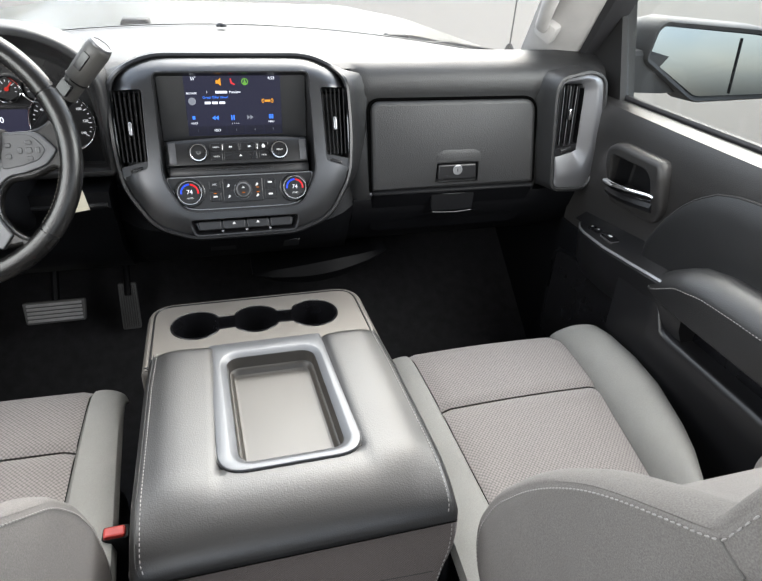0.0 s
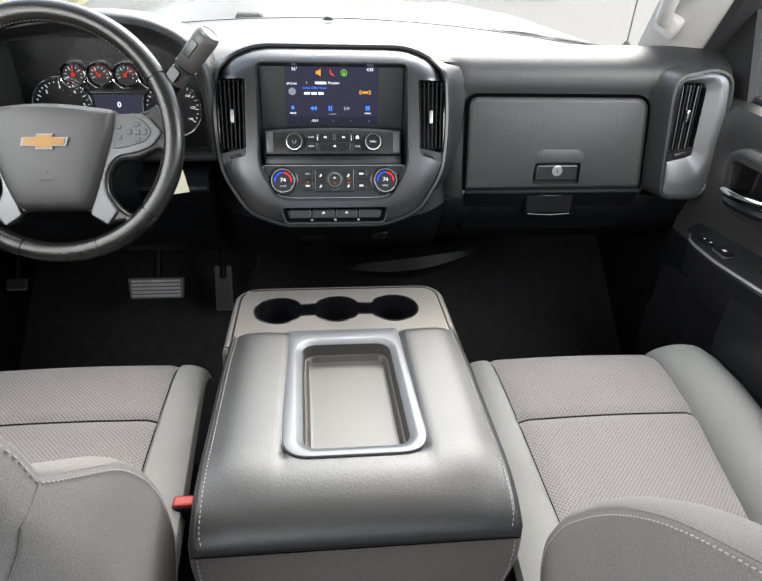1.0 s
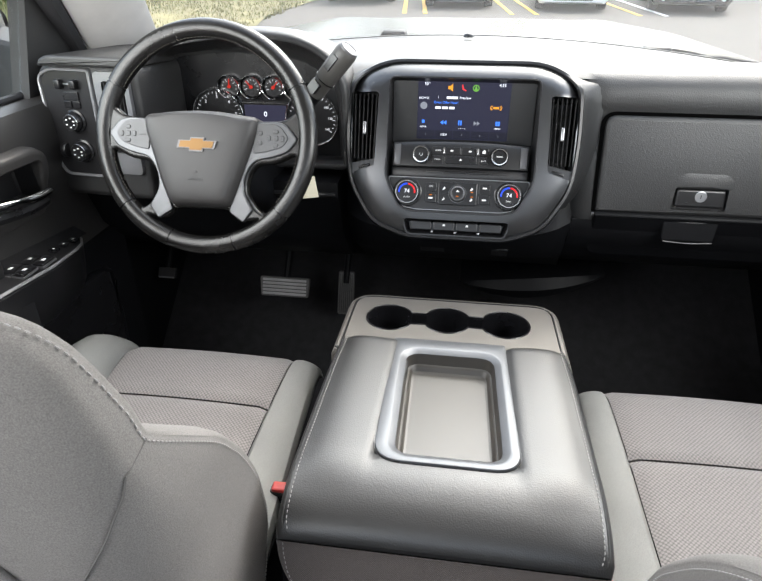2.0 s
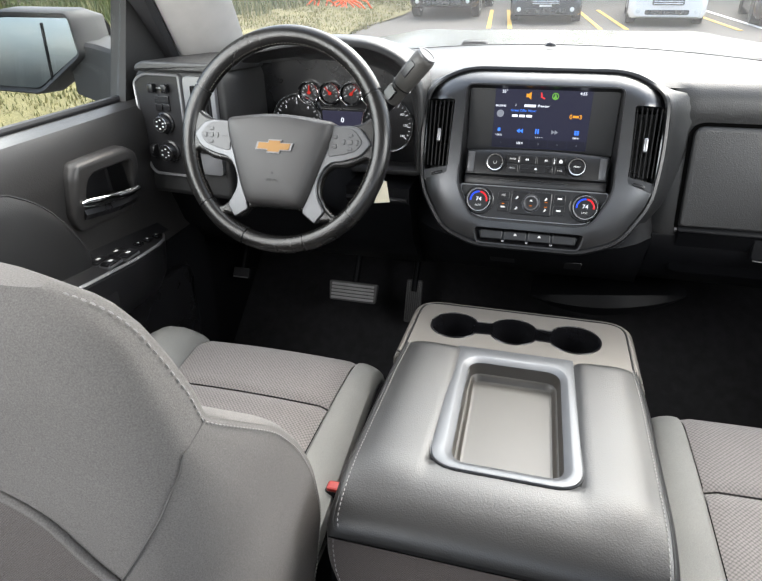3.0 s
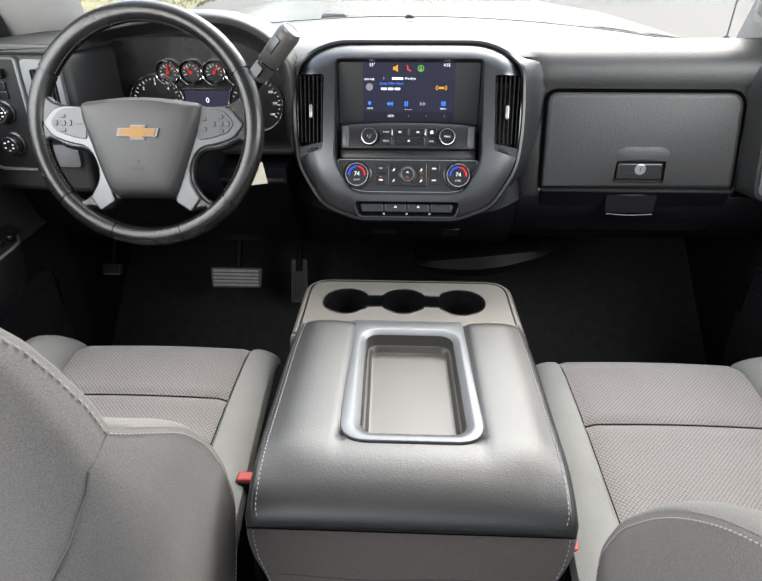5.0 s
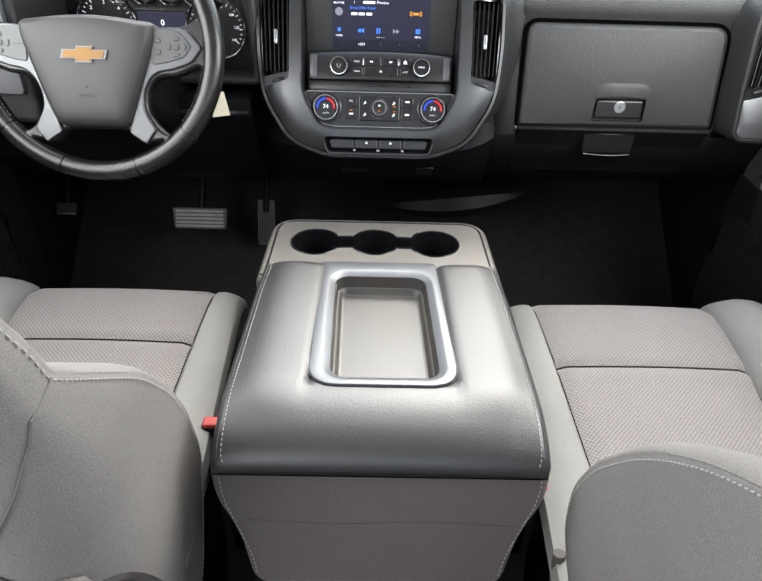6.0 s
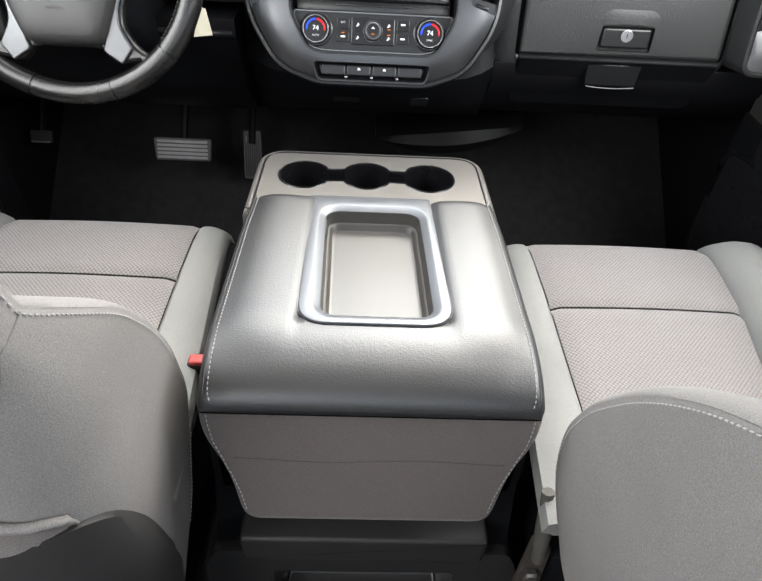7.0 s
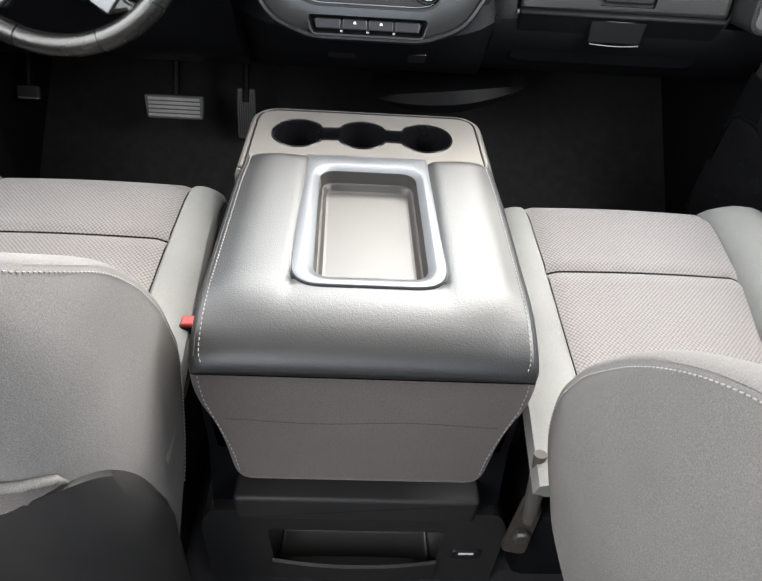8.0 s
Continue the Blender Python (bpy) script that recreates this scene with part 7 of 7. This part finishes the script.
    box(bm, Q(0.772, 0.08, 0.585), (0.02, 0.56, 0.10), 0.004)
    under(part("grip_pocket", bm, WELL, lp_, "dark grip pocket"), d)
    bm = bmesh.new()
    loft(bm, [[Q(0.786, y, 0.50), Q(0.777, y, 0.49), Q(0.777, y, 0.25), Q(0.786, y, 0.23)] for y in np.linspace(0.785, 0.515, 9)])
    under(part("map_pocket", bm, SMOOTH, d, "dark map pocket face"), d)
    bm = bmesh.new()
    tube(bm, [Q(0.779, y, z) for y, z in ((0.765, 0.23), (0.785, 0.27), (0.793, 0.372), (0.798, 0.45), (0.79, 0.478), (0.765, 0.493), (0.722, 0.503), (0.66, 0.508))], 0.005, 8)
    under(part("pocket_edge", bm, PLASTIC, d), d)
    return d


door(1, -0.008, 0.735, "door_right", "charcoal vinyl passenger door with chrome handle and padded armrest")
door(-1, 0.012, 0.660, "door_left", "charcoal vinyl driver door with chrome handle and window switches")

# ---- truck outside the glass ----
def ground_z(y):
    return GROUND + 0.0185 * y


HOODPAINT = mat("dark_metallic_paint", (0.028, 0.030, 0.029), 0.22, 0.0, vary=0.08, scale=4)
hood = thing("hood", "dark glossy truck hood reflecting the sky", "hood", (0, 1.9, 0.85))
bm = bmesh.new()
sheet(bm, lambda u, v: (lerp(-0.88, 0.88, u), lerp(1.46 - 0.16 * (2 * u - 1) ** 2, 2.45 - 0.1 * (2 * u - 1) ** 2, v), 0.893 - 0.028 * v - 0.055 * abs(2 * u - 1) ** 4 + 0.010 * math.exp(-((abs(2 * u - 1) - 0.62) / 0.10) ** 2)), 48, 16, 0.03)
under(part("hood_panel", bm, HOODPAINT, hood), hood)
cowl = thing("cowl", "black plastic cowl below the windshield", "cowl", (0, 1.35, 0.88), kind="structure")
bm = bmesh.new()
sheet(bm, lambda u, v: (lerp(-0.86, 0.86, u), lerp(wsbase(lerp(-0.8, 0.8, u)) + 0.02, 1.47 - 0.16 * (2 * u - 1) ** 2, v), lerp(wsz(lerp(-0.8, 0.8, u)) - 0.022, 0.872 - 0.05 * abs(2 * u - 1) ** 4, v)), 30, 4, 0.02)
under(part("cowl_panel", bm, PLASTIC, cowl), cowl)
for x in (-0.205, 0.495):
    wp = thing("wiper", "black windshield wiper pivot and arm", "wiper", (x, 1.38, 0.90), "windshield wipers")
    bm = bmesh.new()
    prism(bm, roundpoly([(-0.045, -0.012), (0.045, -0.012), (0.032, 0.018), (-0.030, 0.018)], 0.006, 3), -0.02, 0.02, axes((x, 1.37, 0.915 - 0.03 * (x > 0)), (1, 0, 0), (0, 0, 1)), 0.006)
    under(part("pivot_cap", bm, PLASTIC, wp), wp)
    bm = bmesh.new()
    tube(bm, [(x, 1.36, 0.905 - 0.03 * (x > 0)), (x + 0.15, 1.335, 0.912 - 0.03 * (x > 0)), (x + 0.42, 1.29 - 0.05 * (x > 0), 0.906 - 0.05 * (x > 0))], [0.009, 0.007, 0.005], 8)
    under(part("wiper_arm", bm, PLASTIC, wp), wp)
antenna = thing("antenna", "thin black mast antenna on the front fender", "antenna", (0.874, 1.40, 0.84))
bm = bmesh.new()
lathe(bm, [(0.022, 0.0), (0.020, 0.012), (0.011, 0.030), (0.006, 0.038)], pose(0.874, 1.40, 0.835), 20)
under(part("antenna_base", bm, PLASTIC, antenna), antenna)
bm = bmesh.new()
tube(bm, [(0.874, 1.40, 0.86), (0.871, 1.39, 1.05), (0.866, 1.375, 1.35), (0.862, 1.36, 1.62)], [0.0026, 0.0022, 0.0016, 0.0012], 8)
under(part("mast", bm, SMOOTH, antenna), antenna)
# small sensor on the dash by the glass
bm = bmesh.new()
lathe(bm, [(0.012, 0), (0.012, 0.003), (0.009, 0.007), (0.004, 0.009)], pose(0.0, 1.12, 0.949), 20)
tagged(part("light_sensor", bm, SMOOTH, None), "small black dome light sensor on the dash top", "sensor")
bm = bmesh.new()
loft(bm, [[(x, wsbase(x) - 0.075 + a, wsz(x) + 0.0085 + b) for a, b in ((-0.003, 0.0), (-0.003, 0.0022), (0.003, 0.0022), (0.003, 0.0))] for x in np.linspace(-0.56, 0.60, 30)])
tagged(part("defrost_vent", bm, SATIN, None), "narrow black defroster slot across the dash top", "air vent")


MIRRORGREY = mat("grey_mirror_shell", (0.040, 0.040, 0.041), 0.55, bump=0.15, bump_scale=700, scale=8, spec=0.3)


def side_mirror(sx):
    m = thing("side_mirror", "grey door mirror with a tall two-part glass", "mirror", (sx * 1.0, 0.85, 0.9), "door mirrors")

    def P(x, y, z):
        return Vector((sx * x, y, z))
    z0 = 0.0 if sx < 0 else -0.025
    outl = roundpoly([(1.145, 0.861), (1.33, 0.868), (1.34, 1.02), (1.216, 1.043), (1.016, 1.040), (1.008, 0.948)], [0.02, 0.03, 0.03, 0.03, 0.022, 0.014], 6)
    if sx > 0:
        outl = roundpoly([(1.059, 0.838), (1.335, 0.845), (1.32, 0.985), (1.20, 1.003), (0.930, 1.018), (0.909, 1.0), (0.898, 0.933)], [0.02, 0.03, 0.03, 0.03, 0.012, 0.012, 0.014], 6)
    bm = bmesh.new()
    rings = []
    for dy, ins in ((0.835, 0.014), (0.80, 0.012), (0.795, 0.004), (0.80, 0.0), (0.86, -0.004), (0.92, 0.012), (0.95, 0.04), (0.955, 0.07)):
        rings.append([P(x, dy, z) for x, z in inset(outl, ins)])
    loft(bm, rings)
    under(part("mirror_housing", bm, MIRRORGREY, m, "grey textured shell"), m)
    gl = inset(outl, 0.013)
    bm = bmesh.new()
    v = loft(bm, [[P(x, 0.810, z) for x, z in gl], [P(x, 0.806, z) for x, z in inset(gl, 0.002)]])
    # turn the glass a little towards the driver
    c = P(1.1, 0.806, 0.95)
    bmesh.ops.rotate(bm, cent=c, matrix=Matrix.Rotation(radians(-sx * 3), 3, "Z") @ Matrix.Rotation(radians(-5 if sx < 0 else -7), 3, "X"), verts=v)
    under(part("mirror_glass", bm, MIRROR, m, "silvered mirror glass"), m)
    bm = bmesh.new()
    v = box(bm, P(1.108 if sx < 0 else 1.155, 0.805, 0.952 if sx < 0 else 0.920), (0.005, 0.004, 0.128 if sx < 0 else 0.122), 0.001)
    bmesh.ops.rotate(bm, cent=c, matrix=Matrix.Rotation(radians(-sx * 3), 3, "Z") @ Matrix.Rotation(radians(-5 if sx < 0 else -7), 3, "X"), verts=v)
    under(part("glass_divider", bm, PLASTIC, m), m)
    bm = bmesh.new()
    f = ((0.84, 0.80, 0.862, 0.945), (0.90, 0.805, 0.862, 0.950), (0.98, 0.812, 0.858, 0.945), (1.06, 0.820, 0.862, 0.955)) if sx > 0 else ((0.84, 0.73, 0.835, 0.952), (0.90, 0.795, 0.835, 0.954), (0.98, 0.807, 0.841, 0.970), (1.06, 0.815, 0.863, 0.980))
    loft(bm, [[P(x, y, lo), P(x, y + 0.10, lo + 0.002), P(x, y + 0.10, hi + 0.006), P(x, y + 0.008, hi + 0.002), P(x, y, hi - 0.006)] for x, y, lo, hi in f])
    under(part("mirror_arm", bm, MIRRORGREY, m, "grey textured mirror foot"), m)


side_mirror(-1)
side_mirror(1)

# ---- ground, verge and markings ----
ASPHALT = mat("worn_asphalt", (0.068, 0.062, 0.054), 0.9, bump=0.3, bump_scale=60, vary=0.25, scale=1.2, dist=0.01)
bm = bmesh.new()
sheet(bm, lambda u, v: (lerp(-160, 160, u), lerp(-60, 200, v), ground_z(lerp(-60, 200, v))), 40, 60)
tagged(part("ground", bm, ASPHALT, None), "pale worn asphalt of a parking lot", "ground", kind="structure")
GRASS = mat("dry_grass_soil", (0.150, 0.132, 0.052), 0.95, vary=0.6, scale=1.3, bump=0.6, bump_scale=30, dist=0.03)
bm = bmesh.new()
sheet(bm, lambda u, v: (lerp(-34, -4.75 - 0.18 * math.sin(lerp(-20, 60, v) * 0.9), u), lerp(-20, 60, v), ground_z(lerp(-20, 60, v)) + 0.03 + 0.06 * max(0, lerp(34, 5.2, u) - 5.0) + 0.05 * noise.noise(Vector((u * 20, v * 40, 0)))), 40, 60, 0.0)
tagged(part("verge", bm, GRASS, None), "rough verge of dry yellow-green grass", "grass verge", kind="structure")


def tufts(name, mat_, n, area, h, label, seed):
    rnd = random.Random(seed)
    verts, faces = [], []
    for _ in range(n):
        x, y = rnd.uniform(*area[0]), rnd.uniform(*area[1])
        zz = ground_z(y) + 0.03 + 0.06 * max(0, -x - 5.0)
        a = rnd.uniform(0, 6.28)
        hh = h * rnd.uniform(0.4, 1.3)
        for j in range(3):
            b = a + j * 2.1
            w = 0.02 * rnd.uniform(0.6, 1.5)
            bx, by = 0.06 * math.cos(b), 0.06 * math.sin(b)
            lean = rnd.uniform(0.1, 0.6) * hh
            i = len(verts)
            verts += [(x + bx - w * math.sin(b), y + by + w * math.cos(b), zz - 0.05), (x + bx + w * math.sin(b), y + by - w * math.cos(b), zz - 0.05), (x + bx + lean * math.cos(b), y + by + lean * math.sin(b), zz + hh)]
            faces.append((i, i + 1, i + 2))
    me = bpy.data.meshes.new(name)
    me.from_pydata(verts, [], faces)
    me.materials.append(mat_)
    tagged(new(name, me), label, "grass", kind="stuff")


def leafmat(name, c1, c2):
    m = mat(name, c1, 0.8, vary=0.3, scale=1.5)
    nt = m.node_tree
    p = nt.nodes["Principled BSDF"]
    geo = nt.nodes.new("ShaderNodeNewGeometry")
    mx = nt.nodes.new("ShaderNodeMix")
    mx.data_type = "RGBA"
    mx.inputs["A"].default_value, mx.inputs["B"].default_value = (*c1, 1), (*c2, 1)
    nt.links.new(geo.outputs["Random Per Island"], mx.inputs["Factor"])
    nt.links.new(mx.outputs["Result"], p.inputs["Base Color"])
    return m


tufts("grass", leafmat("grass_blades", (0.185, 0.155, 0.055), (0.115, 0.125, 0.040)), 26000, ((-16, -4.8), (1, 30)), 0.085, "dry yellow-green grass tufts on the verge", 4)
tufts("weeds", leafmat("weed_leaves", (0.055, 0.085, 0.024), (0.15, 0.14, 0.045)), 9000, ((-22, -8), (4, 34)), 0.55, "tall green weeds at the back of the verge", 5)
YELLOW = mat("faded_yellow_paint", (0.50, 0.30, 0.04), 0.8, vary=0.3, scale=6)
for x in (-1.78, -1.25, 0.90, 1.50, 3.95, 4.55):
    bm = bmesh.new()
    box(bm, (0, 0, 0), (0.11, 5.2, 0.008), 0, pose(x - 0.12, 18.6, ground_z(18.6) + 0.006, math.degrees(math.atan(0.0185)), 0, 5))
    tagged(part("parking_line", bm, YELLOW if x < 4.2 else WHITEMARK, None), "faded yellow parking bay line" if x < 4.2 else "faded white parking bay line", "parking line", "parking lines")

# ---- parked cars ----
TYRE = mat("tyre_rubber", (0.015, 0.015, 0.015), 0.8, vary=0.2)
LAMP = mat("clear_headlamp", (0.75, 0.77, 0.78), 0.12, 0.2, vary=0.05)
CARGLASS = mat("dark_car_glass", (0.02, 0.024, 0.026), 0.06, vary=0.05)


def car(x, y, paint, label, w=1.80, hgt=1.45, nose=0.78, length=4.4, grille_h=0.16, tall=False, rz=0):
    c = thing("parked_car", label, "car", (x, y, ground_z(y)), "parked cars")
    base = pose(x, y, ground_z(y), 0, 0, rz)
    hw = w / 2
    gc = 0.18 if not tall else 0.30

    def sec(yy, top, wd, low):
        pts = [(-wd * 0.93, low), (wd * 0.93, low), (wd, low + 0.10), (wd, top * 0.72), (wd * 0.90, top - 0.04), (wd * 0.7, top), (-wd * 0.7, top), (-wd * 0.90, top - 0.04), (-wd, top * 0.72), (-wd, low + 0.10)]
        return [(px, yy, pz) for px, pz in pts]
    bm = bmesh.new()
    v = loft(bm, [sec(0.0, nose - 0.16, hw * 0.86, gc + 0.04), sec(0.06, nose - 0.09, hw * 0.93, gc), sec(0.22, nose - 0.02, hw, gc), sec(1.05, nose + 0.10, hw, gc), sec(length - 0.5, nose + 0.14, hw, gc), sec(length, nose, hw * 0.9, gc + 0.1)])
    bmesh.ops.transform(bm, matrix=base, verts=v)
    under(part("body", bm, paint, c), c)
    bm = bmesh.new()
    v = loft(bm, [[(px, yy, pz) for px, pz in ((-hw * a, nose + 0.06), (hw * a, nose + 0.06), (hw * b, tp), (-hw * b, tp))] for yy, a, b, tp in ((1.0, 0.86, 0.84, nose + 0.10), (1.75, 0.88, 0.68, hgt - 0.02), (2.3, 0.88, 0.68, hgt), (3.2, 0.88, 0.68, hgt - 0.04), (3.9, 0.86, 0.80, nose + 0.15))])
    bmesh.ops.transform(bm, matrix=base, verts=v)
    under(part("cabin_glass", bm, CARGLASS, c), c)
    bm = bmesh.new()
    v = box(bm, (0, 2.4, hgt), (w * 0.66, 1.2, 0.05), 0.02)
    bmesh.ops.transform(bm, matrix=base, verts=v)
    under(part("roof", bm, paint, c), c)
    bm = bmesh.new()
    prism(bm, rrect(w * 0.40, grille_h, 0.04), -0.02, 0.015, base @ axes((0, -0.004, nose - 0.27), (1, 0, 0), (0, 0.2, 1)), 0.01)
    gr = under(part("grille", bm, SMOOTH, c), c)
    for k in range(3):
        bm = bmesh.new()
        box(bm, (0, -grille_h * 0.3 + grille_h * 0.3 * k, 0.018), (w * 0.37, 0.012, 0.008), 0.002, base @ axes((0, -0.004, nose - 0.27), (1, 0, 0), (0, 0.2, 1)))
        under(part("grille_bar", bm, CHROME, gr), c)
    bm = bmesh.new()
    prism(bm, rrect(w * 0.56, 0.11, 0.04), -0.02, 0.01, base @ axes((0, -0.004, gc + 0.13), (1, 0, 0), (0, 0.1, 1)), 0.01)
    under(part("lower_intake", bm, SMOOTH, c), c)
    bm = bmesh.new()
    box(bm, (0, -0.012, gc + 0.27), (0.31, 0.01, 0.09), 0.004, base)
    under(part("plate_bar", bm, WHITEMARK, c), c)
    for s in (-1, 1):
        bm = bmesh.new()
        prism(bm, roundpoly([(-0.17, -0.06), (0.14, -0.05), (0.18, 0.06), (-0.10, 0.05)] if s > 0 else [(-0.14, -0.05), (0.17, -0.06), (0.10, 0.05), (-0.18, 0.06)], 0.03, 4), -0.06, 0.03, base @ axes((s * hw * 0.70, 0.03, nose - 0.17), (1, s * 0.35, 0), (0, 0.3, 1)), 0.012)
        under(part("headlight", bm, LAMP, c), c)
        bm = bmesh.new()
        lathe(bm, [(0.055, -0.02), (0.055, 0.012), (0.03, 0.018)], base @ axes((s * hw * 0.74, 0.0, gc + 0.16), (1, s * 0.2, 0), (0, 0, 1)), 20)
        under(part("fog_light", bm, LAMP, c), c)
        bm = bmesh.new()
        box(bm, (s * (hw + 0.10), 1.25, nose + 0.16), (0.18, 0.12, 0.13), 0.03, base)
        under(part("wing_mirror", bm, paint, c), c)
        for yy in (0.85, length - 0.85):
            r = 0.33 if not tall else 0.39
            wm = base @ axes((s * (hw - 0.10), yy, r), (0, 1, 0), (0, 0, 1))
            bm = bmesh.new()
            lathe(bm, [(r * 0.62, -0.11), (r * 0.95, -0.11), (r, -0.07), (r, 0.07), (r * 0.95, 0.11), (r * 0.62, 0.11)], wm, 28)
            wl = under(part("wheel", bm, TYRE, c, "black tyre"), c)
            bm = bmesh.new()
            lathe(bm, [(r * 0.64, -0.09), (r * 0.64, 0.09), (r * 0.58, 0.112), (r * 0.2, 0.10)], wm, 28)
            under(part("rim", bm, SILVER, wl), c)
    return c


def paint(name, col):
    return mat(name, col, 0.15, 0.0, vary=0.05, scale=2)


car(-3.28, 18.3, paint("black_car_paint", (0.012, 0.012, 0.013)), "black pickup parked facing the lot", 1.98, 1.8, 1.12, 5.3, 0.24, True)
car(-0.36, 17.2, paint("charcoal_car_paint", (0.05, 0.055, 0.06)), "dark grey sedan parked facing the lot", 1.82, 1.45, 0.80)
car(2.53, 16.8, paint("white_car_paint", (0.78, 0.78, 0.78)), "white sedan parked facing the lot", 1.78, 1.46, 0.82, rz=-4)
car(5.36, 16.6, paint("brown_grey_car_paint", (0.06, 0.052, 0.05)), "dark brown-grey car parked facing the lot", 1.84, 1.5, 0.85, rz=-8)
car(12.5, 19.0, paint("blue_car_paint", (0.05, 0.08, 0.11)), "dark blue car parked at the far side", 1.84, 1.5, 0.85)

# orange netting heap on the verge
net = thing("orange_netting", "heap of bright orange plastic netting on the grass", "netting", (-7.0, 20.0, ground_z(20) + 0.2))
ORANGE = mat("orange_plastic", (0.85, 0.12, 0.02), 0.6, vary=0.2, scale=20)
rnd = random.Random(9)
for k in range(7):
    bm = bmesh.new()
    pts = []
    for j in range(9):
        a = j / 8 * math.pi
        pts.append((-7.0 + (0.2 * k - 0.6) + 0.5 * math.cos(a) + rnd.uniform(-0.05, 0.05), 20.0 + rnd.uniform(-0.2, 0.2), ground_z(20) + 0.12 + (0.35 + 0.1 * math.sin(k)) * math.sin(a)))
    tube(bm, pts, 0.03, 6)
    under(part("netting_strand", bm, ORANGE, net), net)


def bush(x, y, r, h, seed, name, label, m):
    b = thing(name, label, "bush", (x, y, ground_z(y)), "bushes behind the lot")
    rnd = random.Random(seed)
    bm = bmesh.new()
    for k in range(6):
        a = k * 1.05
        tube(bm, [(x, y, ground_z(y) - 0.05), (x + 0.3 * r * math.cos(a), y + 0.3 * r * math.sin(a), ground_z(y) + h * 0.4), (x + 0.7 * r * math.cos(a), y + 0.7 * r * math.sin(a), ground_z(y) + h * 0.85)], [0.05, 0.035, 0.012], 6)
    under(part("trunk", bm, mat("bark", (0.12, 0.09, 0.07), 0.9), b), b)
    verts, faces = [], []
    for _ in range(2400):
        a, q, zz = rnd.uniform(0, 6.28), rnd.random() ** 0.5, rnd.random()
        rr = r * q * (0.55 + 0.6 * noise.noise(Vector((math.cos(a) * 2, math.sin(a) * 2, zz * 3 + seed))) + 0.35 * math.sin(math.pi * zz))
        c = Vector((x + rr * math.cos(a), y + rr * math.sin(a), ground_z(y) + h * (0.05 + 0.95 * zz)))
        s = rnd.uniform(0.05, 0.13)
        u = Vector((rnd.gauss(0, 1), rnd.gauss(0, 1), rnd.gauss(0, 1))).normalized()
        w = u.orthogonal().normalized()
        i = len(verts)
        verts += [tuple(c + u * s), tuple(c + w * s * 0.6), tuple(c - u * s), tuple(c - w * s * 0.6)]
        faces.append((i, i + 1, i + 2, i + 3))
    me = bpy.data.meshes.new("crown")
    me.from_pydata(verts, [], faces)
    me.materials.append(m)
    ob = new("crown", me)
    ob.parent = b
    under(ob, b)


LEAF = leafmat("bush_leaves", (0.06, 0.10, 0.025), (0.13, 0.15, 0.04))
for k in range(22):
    bush(-20 + 1.75 * k + 0.4 * math.sin(k * 2.3), 26.5 + 1.2 * math.sin(k * 1.7), 2.1, 6.2 + 1.2 * math.sin(k * 3.1), 20 + k, "bush", "green leafy bush behind the parking bays", LEAF)
for k in range(8):
    bush(-13.5 + 0.5 * math.sin(k * 2), 4 + 3.2 * k, 1.7, 2.6 + 0.5 * math.sin(k * 2.7), 60 + k, "bush", "green leafy bush along the verge", LEAF)
